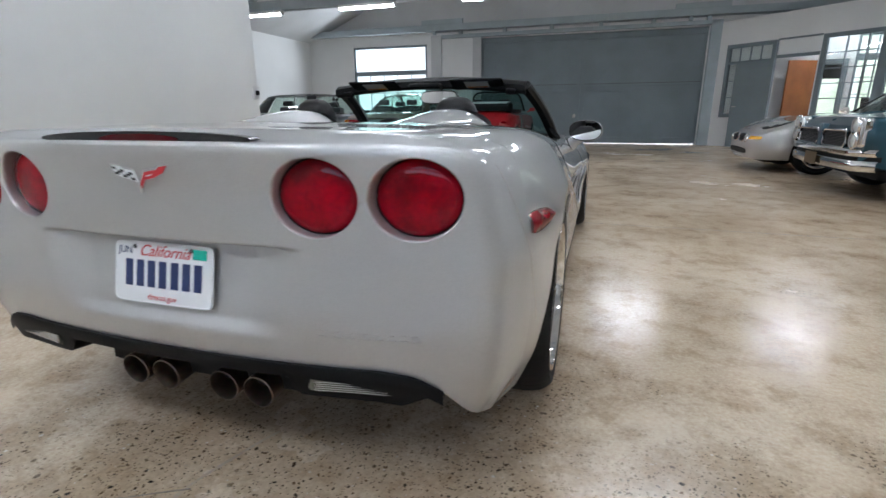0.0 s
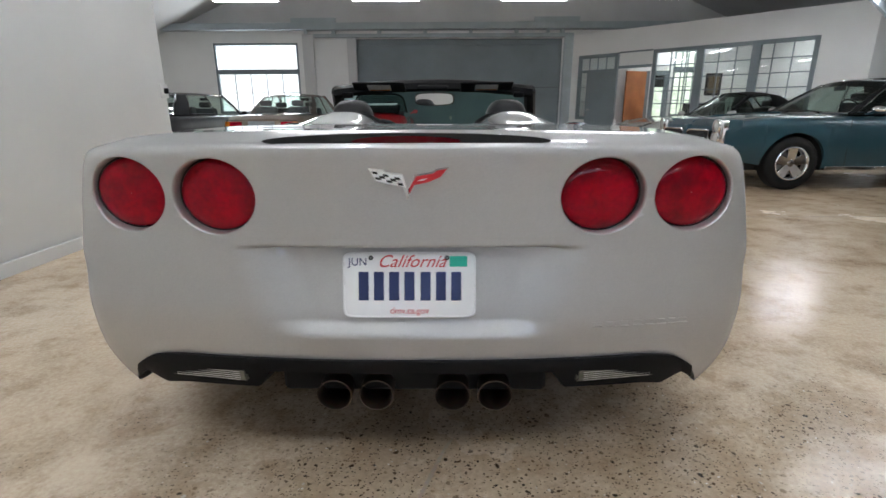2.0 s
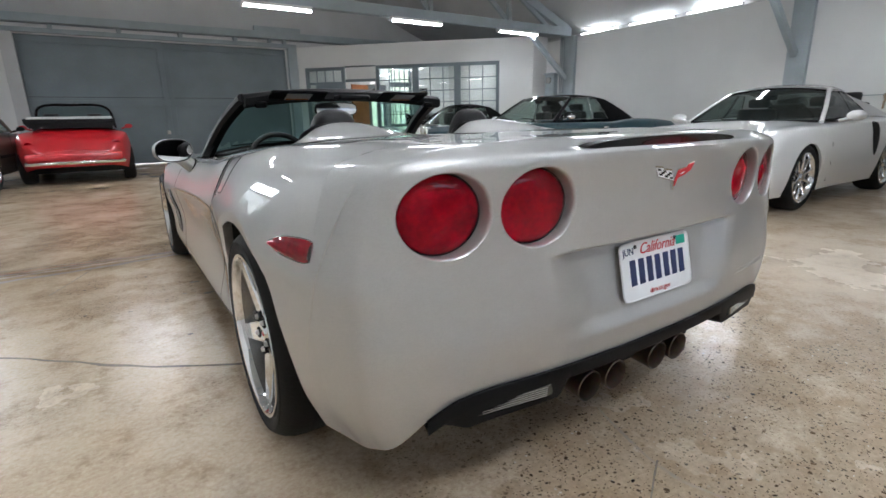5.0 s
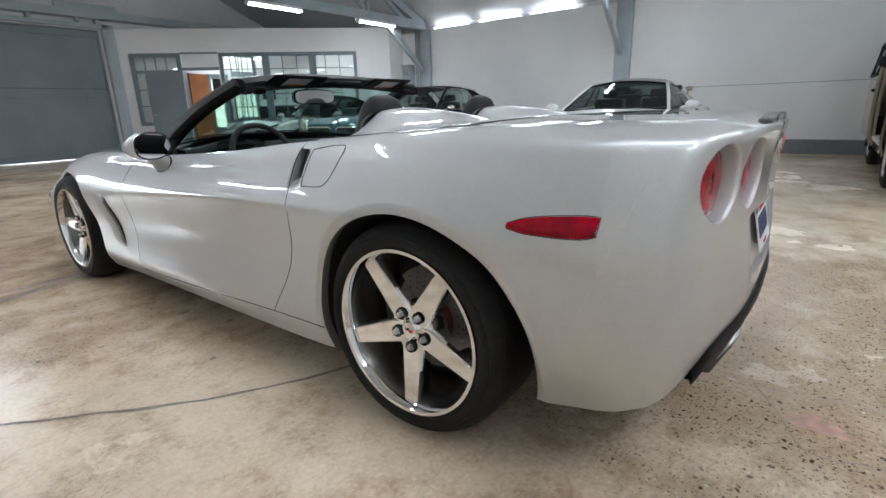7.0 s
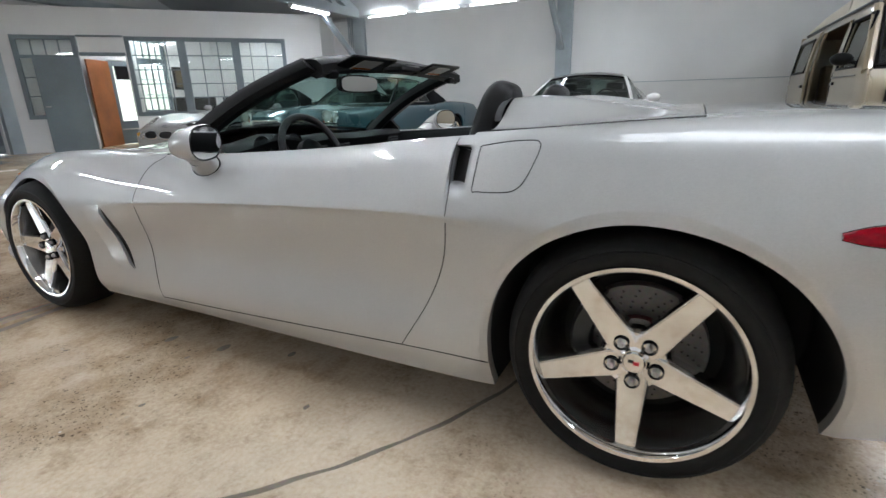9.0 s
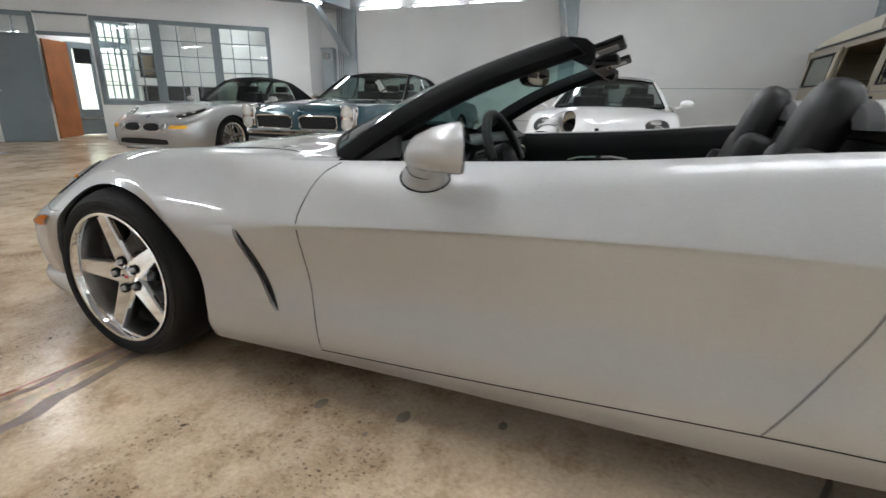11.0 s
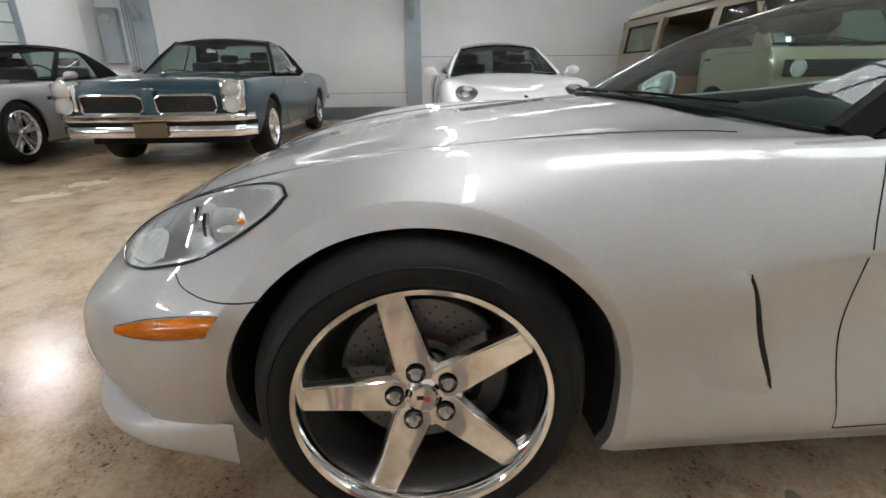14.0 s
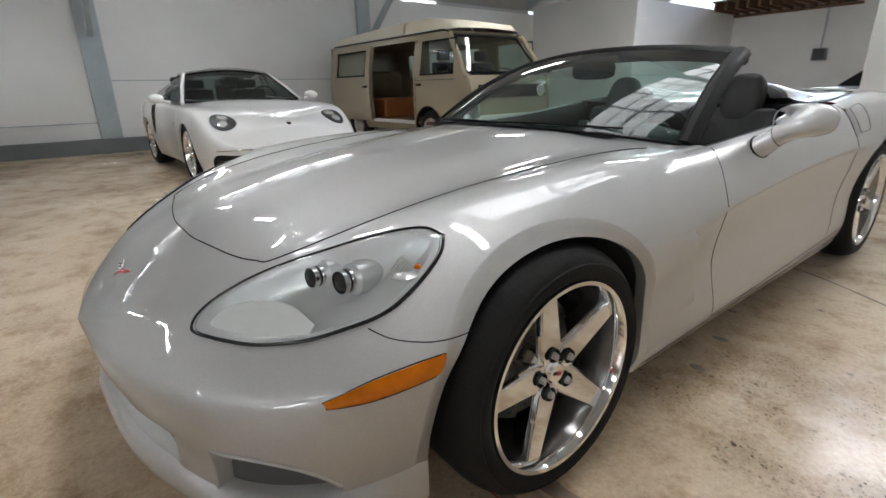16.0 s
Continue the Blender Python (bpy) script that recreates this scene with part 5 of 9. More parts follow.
# Number plate with bars for its number.
plate = part("number_plate", moved(slab(rounded(0.1525, 0.076, 0.16, 64), 0.002), Matrix.Translation((0, -0.001, 0))), PLATE, vette, "white licence plate with dark blue characters")
PLATE_AT = pose(0, -0.783, 0.5895, -12.5)
plate.matrix_local = PLATE_AT
part("plate_frame", tube([(u, -0.001, v) for u, v in rounded(0.1495, 0.0735, 0.16, 64)], 0.0016, 6, closed=True), PLATE, plate)
for k in range(7):
    x = -0.105 + k * 0.035 + (0.0 if k < 4 else 0.002)
    part("character_bar", box(x - 0.0115, x + 0.0115, -0.0026, 0.0, -0.036, 0.030, 0.0008), INK_BLUE, plate)
letters("California", 0.040, INK_RED, plate, pose(0.004, -0.002, 0.0530, 90), "state_name", 0.0006, slant=0.45)
letters("JUN", 0.025, INK_BLUE, plate, pose(-0.118, -0.002, 0.052, 90), "month_tag", 0.0005)
part("year_tag", box(0.092, 0.132, -0.0024, 0.0, 0.042, 0.066), GREEN_TAG, plate, "green year sticker", smooth=False)
letters("dmv.ca.gov", 0.020, INK_RED, plate, pose(0, -0.002, -0.060, 90), "web_line", 0.0005)
for x, z in ((-0.088, 0.062), (0.086, 0.062)):
    part("screw", lathe([(0.001, -0.004), (0.0045, -0.0035), (0.0062, 0.0)], 12, axis="y"), DARK_STRIP, plate).location = (x, 0, z)

# Crossed-flags badges, as plain shapes.
def flags(parent, m, size):
    bm = slab([(-0.084, 0.022), (-0.052, 0.019), (-0.047, 0.014), (-0.011, 0.010), (-0.002, -0.018), (0.002, -0.022), (0.002, -0.044), (-0.002, -0.044), (-0.011, -0.018), (-0.041, -0.0116), (-0.067, -0.0056)], 0.005)
    slab([(0.0, -0.019), (0.015, 0.0086), (0.054, 0.015), (0.059, 0.0206), (0.088, 0.0245), (0.071, 0.0043), (0.045, -0.0065), (0.015, -0.013), (0.002, -0.0366)], 0.005, bm)
    b = part("flag_badge", bm, CHROME, parent, "chrome crossed-flags badge", smooth=False)
    b.matrix_local = m @ Matrix.Scale(size, 4)
    part("red_flag", slab([(0.002, -0.022), (0.018, 0.0045), (0.0555, 0.0110), (0.061, 0.0168), (0.083, 0.0200), (0.0692, 0.0034), (0.0442, -0.0072), (0.0136, -0.0138), (0.0026, -0.033)], 0.002), INK_RED, b, smooth=False).location = (0, -0.002, 0)
    part("pale_mark", slab([(0.020, -0.005), (0.030, -0.001), (0.043, 0.001), (0.033, -0.004)], 0.001), PLATE, b, smooth=False).location = (0, -0.0026, 0)
    part("pale_flag", slab([(-0.080, 0.0180), (-0.053, 0.0150), (-0.048, 0.0100), (-0.014, 0.0062), (-0.004, -0.019), (-0.012, -0.0165), (-0.041, -0.010), (-0.066, -0.0042)], 0.002), PLATE, b, smooth=False).location = (0, -0.002, 0)
    for u in range(5):
        for v in range(3):
            if (u + v) % 2 == 0:
                x, z = -0.069 + u * 0.0117 + v * 0.0036, 0.0125 - u * 0.0030 - v * 0.0062
                part("check", slab([(x - 0.0072, z + 0.0036), (x + 0.0043, z + 0.0018), (x + 0.0072, z - 0.0036), (x - 0.0043, z - 0.0018)], 0.002), GLOSS_BLACK, b, smooth=False).location = (0, -0.003, 0)
    return b


flags(vette, pose(0.003, -0.803, 0.835), 1.0)

# Dark lower strip, reversing lamps, valance and four tail pipes.
def strip_drop(x):
    return 0.028 + 0.046 * smooth_step(0.33, 0.37, x) - 0.058 * smooth_step(0.60, 0.70, x)


rows = []
for p in [q for q in PLAN if abs(q[0]) <= 0.715]:
    x, y, z = tail_point(p, 0.0)
    n = Vector((x * 0.35, -1, 0)).normalized()
    d = strip_drop(abs(x))
    at = Vector((x, y, z))
    rows.append([at + n * o + Vector((0, 0, dz)) for o, dz in ((-0.04, 0.004), (0.009, 0.004), (0.012, -0.006), (0.010, -0.028), (0.004, -d), (-0.05, -d - 0.004))])
bm = grid(rows)
bmesh.ops.recalc_face_normals(bm, faces=bm.faces[:])
strip = part("lower_strip", bm, BLACK, vette, "dark grey plastic lower bumper strip")
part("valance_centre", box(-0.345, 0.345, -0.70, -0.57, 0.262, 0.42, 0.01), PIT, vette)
for s in (-1, 1):
    lens = part("reversing_lamp", slab([(-0.105, -0.018), (0.098, -0.020), (0.104, 0.010), (-0.100, 0.017)], 0.03, bevel=0.005), SMOKE_LENS, vette, "smoky ribbed reversing lamp")
    if s < 0:
        lens.data.transform(Matrix.Scale(-1, 4, (1, 0, 0)))
        lens.data.flip_normals()
    lens.matrix_local = pose(s * 0.495, -0.7825, 0.3655, 0, 0, s * 9.5)
    for k in range(5):
        z = -0.013 + k * 0.0052
        part("rib", box(-0.085, 0.085, -0.0010, 0.001, z - 0.0004, z + 0.0004), CLEAR_LENS, lens, smooth=False)
for x in (-0.20, -0.093, 0.10, 0.207):
    pipe = part("tail_pipe", lathe([(0.040, 0.14), (0.043, 0.0), (0.0445, -0.012), (0.0420, -0.014), (0.0395, -0.008), (0.038, 0.10), (0.001, 0.10)], 36, axis="y"), PIPE, vette, "scorched steel tail pipe")
    pipe.matrix_local = pose(x, -0.735, 0.280, 4)

# Embossed name on the bumper, as thin pale bars.
for k, (x, w) in enumerate(((0.425, 0.022), (0.457, 0.024), (0.490, 0.022), (0.521, 0.026), (0.553, 0.022), (0.582, 0.022), (0.610, 0.020), (0.636, 0.022))):
    x1 = x + w / 2
    y = min(p[1] for p in PLAN if abs(abs(p[0]) - x1) < 0.02)
    part("embossed_bar", box(x, x + w, y - 0.0088, y + 0.02, 0.487, 0.4883), SILVER, vette, smooth=False)
    part("embossed_bar", box(x, x + w * 0.8, y - 0.0088, y + 0.02, 0.498, 0.4993), SILVER, vette, smooth=False)


def seam(points, radius=0.0022, name="gap_or_crease", material=PIT, parent=vette):
    part(name, tube(points, radius, 6), material, parent)


def tail_flank(s, y, z):
    """A point on the flank or, past its end, on the tail cover."""
    if y > -0.55:
        return Vector((s * (side_x(y, z) + 0.0003), y, z))
    half = [p for p in PLAN if p[0] >= 0][::-1]
    x = float(np.interp(-y, [-p[1] for p in half], [p[0] for p in half]))
    return Vector((s * (x * float(np.interp(z, SEAM_Z, SEAM_X)) / 0.859 + 0.0006), y, z))


def side_line(keys, s, out=0.0, n=26):
    """Points on the flank through (y, z) keys."""
    return [Vector((s * (side_x(q[0], q[1]) + out), q[0], q[1])) for q in catmull(keys, n // max(1, len(keys) - 1))]


def top_line(keys, s, n=30):
    return [Vector((s * q[0], q[1], top_z(q[0], q[1]) + 0.0004)) for q in catmull(keys, n // max(1, len(keys) - 1))]


for s in (-1, 1):
    seam(side_line([(1.80, 0.777), (1.845, 0.735), (1.885, 0.63), (1.885, 0.52), (1.865, 0.36), (1.838, 0.205)], s), 0.0015)
    seam(side_line([(0.51, 0.865), (0.505, 0.80), (0.50, 0.70), (0.515, 0.55), (0.575, 0.40), (0.665, 0.248)], s), 0.0015)
    seam(side_line([(1.838, 0.205), (1.3, 0.222), (0.665, 0.247), (0.38, 0.252)], s), 0.0018)
    seam(side_line([(2.955, 0.548), (3.00, 0.541), (3.045, 0.540), (3.085, 0.545), (3.118, 0.553), (3.140, 0.566)], s), 0.0013)
    # A pale steel line paints the faint highlight along the tail's crease.
    seam([tail_flank(s, -0.655 + 0.36 * (0.895 - z), z) for z in np.linspace(0.46, 0.895, 24)], 0.0007, material=STEEL)
    # Fuel door on the left flank only.
    if s < 0:
        ring = [(0.431, 0.847), (0.43, 0.80), (0.431, 0.742), (0.415, 0.739), (0.37, 0.740), (0.325, 0.745), (0.303, 0.757), (0.287, 0.780), (0.272, 0.82), (0.266, 0.848), (0.272, 0.862), (0.29, 0.866), (0.35, 0.862), (0.42, 0.851)]
        loop = [Vector((-(side_x(q[0], q[1]) + 0.0002), q[0], q[1])) for q in catmull(ring + ring[:1], 4)[:-1]]
        part("fuel_door_gap", tube(loop, 0.0015, 6, closed=True), PIT, vette)
    # The dark intake behind the door, and the duct behind the front wheel.
    rows = []
    for y in np.linspace(0.462, 0.5115, 9):
        rows.append([Vector((s * (side_x(y, z) - scoop(y, z) + 0.0012), y, z)) for z in np.linspace(0.750 + 0.1 * (0.5115 - y), 0.845, 12)])
    part("side_intake", grid(rows), PIT, vette, "black mouth of the side intake")
    a, b = (2.108, 0.572), (1.995, 0.310)
    rows = []
    for k in range(17):
        t = k / 16
        y, z = a[0] + (b[0] - a[0]) * t, a[1] + (b[1] - a[1]) * t
        wide = 0.011 * (1 - abs(2 * t - 1) ** 3) + 0.0015
        rows.append([Vector((s * (side_x(y + o * wide, z) + (0.0035 * (1 - abs(2 * t - 1) ** 4) if abs(o) < 1 else 0.0)), y + o * wide, z)) for o in (-1, -0.5, 0, 0.5, 1)])
    part("side_vent", grid(rows), PIT, vette, "narrow black duct behind the front wheel")
    lip = []
    for k in range(25):
        t = -0.04 + 1.08 * k / 24
        y, z = a[0] + (b[0] - a[0]) * t, a[1] + (b[1] - a[1]) * t
        proud = 0.013 * smooth_step(-0.04, 0.09, t) * (1 - smooth_step(0.86, 1.04, t))
        front = y + 0.009
        row = [Vector((s * (side_x(front + d, z) - 0.001 + (proud + 0.001) * (1 - d / 0.15) ** 1.4), front + d, z)) for d in np.linspace(0.15, 0.0, 9)]
        row.append(Vector((s * (side_x(front, z) - 0.002), front + 0.001, z)))
        lip.append(row)
    part("vent_lip", grid(lip), SILVER, vette, angle=40)
    # Side markers: dark red at the rear, amber at the front.
    def marker(name, keys_top, keys_low, material, label):
        top, low = catmull(keys_top, 6), catmull(keys_low, 6)
        rows = []
        for u, v in zip(top, low):
            row = []
            for k in range(7):
                q = u + (v - u) * k / 6
                row.append(Vector((s * (side_x(q[0], q[1]) + 0.008 * math.sin(math.pi * k / 6) ** 0.5 - 0.001), q[0], q[1])))
            rows.append(row)
        lamp = part(name, grid(rows), material, vette, label)
        edge = [r[0] for r in rows] + [r[-1] for r in rows[::-1]]
        part("marker_edge", tube(edge, 0.0016, 6, closed=True), GLOSS_BLACK, lamp)
    marker("side_marker_rear", [(-0.343, 0.709), (-0.40, 0.726), (-0.50, 0.737), (-0.549, 0.737)], [(-0.345, 0.695), (-0.40, 0.686), (-0.50, 0.685), (-0.543, 0.693)], RED_LENS, "dark red rear side marker lamp")
    marker("side_marker_front", [(3.035, 0.519), (3.10, 0.513), (3.18, 0.498), (3.255, 0.472)], [(3.062, 0.480), (3.11, 0.473), (3.18, 0.464), (3.25, 0.460)], AMBER, "amber front side marker lamp")
    # Headlamps.
    outline = HEADLAMP
    loop = catmull(outline + [outline[0]], 6)[:-1]
    def lamp_spot(x, y, up):
        return Vector((s * x, y, (top_z(x, y) if x < RULES["K"][0](y) else RULES["K"][1](y)) + up))
    mid_x, mid_y = 0.66, 3.14
    rows = []
    for r in (0.001, 0.2, 0.4, 0.6, 0.8, 0.92, 1.0):
        rows.append([lamp_spot(mid_x + (q[0] - mid_x) * r, mid_y + (q[1] - mid_y) * r, 0.004 + 0.010 * (1 - r * r)) for q in loop])
    lens = part("headlamp", grid(rows, closed=True), LAMP_GLASS, vette, "clear headlamp with twin round projectors")
    lens.visible_shadow = False
    rows = []
    for r, deep in ((0.001, 0.066), (0.3, 0.066), (0.5, 0.062), (0.65, 0.052), (0.76, 0.036), (0.84, 0.016), (0.88, 0.002), (0.93, -0.0025), (0.99, -0.002)):
        row = []
        for q in loop:
            p = lamp_spot(mid_x + (q[0] - mid_x) * r, mid_y + (q[1] - mid_y) * r, -deep)
            groove = 0.003 * math.sin((p.x * s * 0.7 + p.y) * 60) * (1 - min(1, r / 0.84) ** 4)
            row.append(p + Vector((0, 0, groove)))
        rows.append(row)
    part("lamp_bowl", grid(rows, closed=True), LAMP_BOWL, lens, "bright reflector bowl")
    part("lamp_edge", tube([lamp_spot(q[0], q[1], 0.002) for q in loop], 0.0036, 6, closed=True), GLOSS_BLACK, lens)
    part("lamp_inner_edge", tube([lamp_spot(mid_x + (q[0] - mid_x) * 0.965, mid_y + (q[1] - mid_y) * 0.972, 0.0) for q in loop], 0.0022, 6, closed=True), DARK_STRIP, lens)
    # A pale panel fills the front of the lamp.
    low = catmull([(0.492, 3.352), (0.530, 3.352), (0.605, 3.312), (0.660, 3.270), (0.706, 3.225)], 6)
    high = catmull([(0.486, 3.338), (0.512, 3.300), (0.560, 3.258), (0.620, 3.222), (0.690, 3.205)], 6)
    rows = [[lamp_spot(a[0] + (b[0] - a[0]) * t, a[1] + (b[1] - a[1]) * t, -0.006 - 0.012 * t - 0.02 * max(0.0, t - 0.85)) for t in np.linspace(0, 1, 9)] for a, b in zip(low, high)]
    part("lamp_panel", grid(rows), LABEL_WHITE, lens, "pale ribbed panel inside the lamp")
    for x, y, r in ((0.606, 3.165, 0.022), (0.662, 3.128, 0.025)):
        at = Matrix.Translation(lamp_spot(x, y, -0.022)) @ pose(0, 0, 0, 4, 0, s * -10)
        eye = part("projector", lathe([(0.001, 0.010), (r * 0.55, 0.008), (r * 0.80, 0.004), (r * 0.88, 0.0)], 28, axis="y"), GLOSS_BLACK, lens)
        eye.matrix_local = at
        part("projector_ring", lathe([(r * 0.86, 0.0), (r * 0.92, 0.006), (r, 0.006), (r * 1.02, -0.003), (r * 0.97, -0.005)], 32, axis="y"), CHROME, eye)
        part("projector_barrel", lathe([(r * 0.97, -0.004), (r * 0.97, -0.010), (r * 1.03, -0.011), (r * 1.03, -0.017), (r * 0.95, -0.018), (r * 0.95, -0.024)], 32, axis="y"), CHROME, eye)
        part("projector_band", lathe([(r * 0.985, -0.0045), (r * 0.985, -0.0115)], 32, axis="y"), GLOSS_BLACK, eye)
        part("projector_hood", lathe([(r * 0.98, -0.018), (r * 1.38, -0.026), (r * 1.46, -0.045), (r * 1.34, -0.080), (r * 0.92, -0.120), (r * 0.35, -0.155)], 28, axis="y"), LAMP_BOWL, eye)
    p = lamp_spot(0.752, 3.035, 0.004)
    part("turn_lens", moved(lathe([(0.001, 0.008), (0.018, 0.006), (0.027, 0.0)], 16, axis="z"), Matrix.Translation(p - Vector((0, 0, 0.008)))), CLEAR_LENS, lens)
    for k in range(7):
        q = lamp_spot(0.735 + 0.005 * k, 3.075 - 0.004 * k, 0.0055)
        part("lens_rib", beam(q, q + (lamp_spot(0.735 + 0.005 * k - 0.012, 3.06 - 0.05, 0.0055) - q) * 0.8, 0.0025, 0.002, 0), CLEAR_LENS, lens)
    part("amber_bulb", moved(lathe([(0.001, 0.013), (0.006, 0.010), (0.008, 0.003)], 12, axis="z"), Matrix.Translation(lamp_spot(0.765, 3.012, 0.003))), AMBER, lens)

# Bonnet gap, wiper tray, grille, fog openings and front lip.
for s in (-1, 1):
    seam(top_line([(0.0, 3.288), (0.13, 3.285), (0.32, 3.257), (0.44, 3.228), (0.492, 3.205), (0.545, 3.08), (0.575, 2.9), (0.60, 2.6), (0.62, 2.35), (0.64, 2.12), (0.665, 2.03)], s, 60), 0.0018)
    rows = []
    for y in np.linspace(FOG[0] - 0.009, FOG[1] + 0.02, 26):
        lo, hi = fog_edges(y)
        row = []
        for z in np.linspace(lo, hi - 0.002, 9):
            d = fog_hollow(y, z)
            row.append(Vector((s * (side_x(y, z) - 0.6 * d + 0.0015), y - 0.8 * d - tuck(y, z) + 0.002, z)))
        rows.append(row)
    part("fog_opening", grid(rows), GREY_CLOTH, vette, "dark mesh fog-lamp opening")
    rim = []
    for y in np.linspace(FOG[0] - 0.003, FOG[1] + 0.004, 30):
        z = fog_edges(y)[1] + 0.004
        rim.append(Vector((s * (side_x(y, z) - 0.001), y - tuck(y, z), z)))
    y = FOG[0]
    rim = [Vector((s * (side_x(y, z) - 0.001), y - tuck(y, z), z)) for z in np.linspace(0.26, 0.352, 8)] + rim
    part("fog_rim", tube(rim, 0.0042, 8), SILVER, vette)
rows = []
for x in np.linspace(-0.46, 0.46, 31):
    y = TIP - 0.066 - 0.36 * x * x
    rows.append([Vector((x, y + 0.010, 0.300)), Vector((x, y, 0.315)), Vector((x, y - 0.002, 0.338))])
part("grille_opening", grid(rows), DARK_STRIP, vette, "dark lower grille opening")
# The body-coloured lip that rolls round under the nose.
lip_ys = list(np.linspace(3.06, 3.36, 20)) + list(3.36 + (TIP - 3.36) * np.sin(np.linspace(0.06, math.pi / 2, 30)))
lip_plan = [Vector((-RULES["L"][0](y), y - tuck(y, 0.25))) for y in lip_ys]
lip_plan += [Vector((-p.x, p.y)) for p in lip_plan[-2::-1]]
lip_rows = []
for k, p in enumerate(lip_plan):
    d = lip_plan[min(k + 1, len(lip_plan) - 1)] - lip_plan[max(k - 1, 0)]
    n = Vector((-d.y, d.x)).normalized()
    grow = smooth_step(3.05, 3.30, p.y)
    drop = 0.004 * (1 - grow)
    lip_rows.append([Vector((p.x + n.x * (o * grow + 0.001), p.y + n.y * (o * grow + 0.001), z - drop)) for o, z in ((-0.030, 0.268), (-0.012, 0.264), (0.004, 0.257), (0.014, 0.246), (0.019, 0.232), (0.019, 0.216), (0.013, 0.200), (0.0, 0.187), (-0.03, 0.176), (-0.09, 0.172))])
part("front_lip", grid(lip_rows), SILVER, vette, "silver front splitter lip", angle=60)
flags(vette, Matrix.Translation((0, 3.452, top_z(0, 3.452) + 0.004)) @ Matrix.Rotation(radians(180), 4, "Z") @ Matrix.Rotation(radians(-62), 4, "X"), 0.75)

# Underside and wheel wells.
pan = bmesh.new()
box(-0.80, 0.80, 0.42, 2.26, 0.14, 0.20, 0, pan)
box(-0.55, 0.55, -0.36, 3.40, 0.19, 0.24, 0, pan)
# Rear pan, added to deepen the shade under the overhang.
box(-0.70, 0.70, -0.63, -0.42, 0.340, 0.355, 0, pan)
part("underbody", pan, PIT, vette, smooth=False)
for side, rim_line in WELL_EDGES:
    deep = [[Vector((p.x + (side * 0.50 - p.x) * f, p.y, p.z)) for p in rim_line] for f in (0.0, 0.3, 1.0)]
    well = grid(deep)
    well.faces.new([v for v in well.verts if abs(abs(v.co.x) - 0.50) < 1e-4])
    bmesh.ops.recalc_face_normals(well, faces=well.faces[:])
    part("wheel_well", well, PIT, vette)


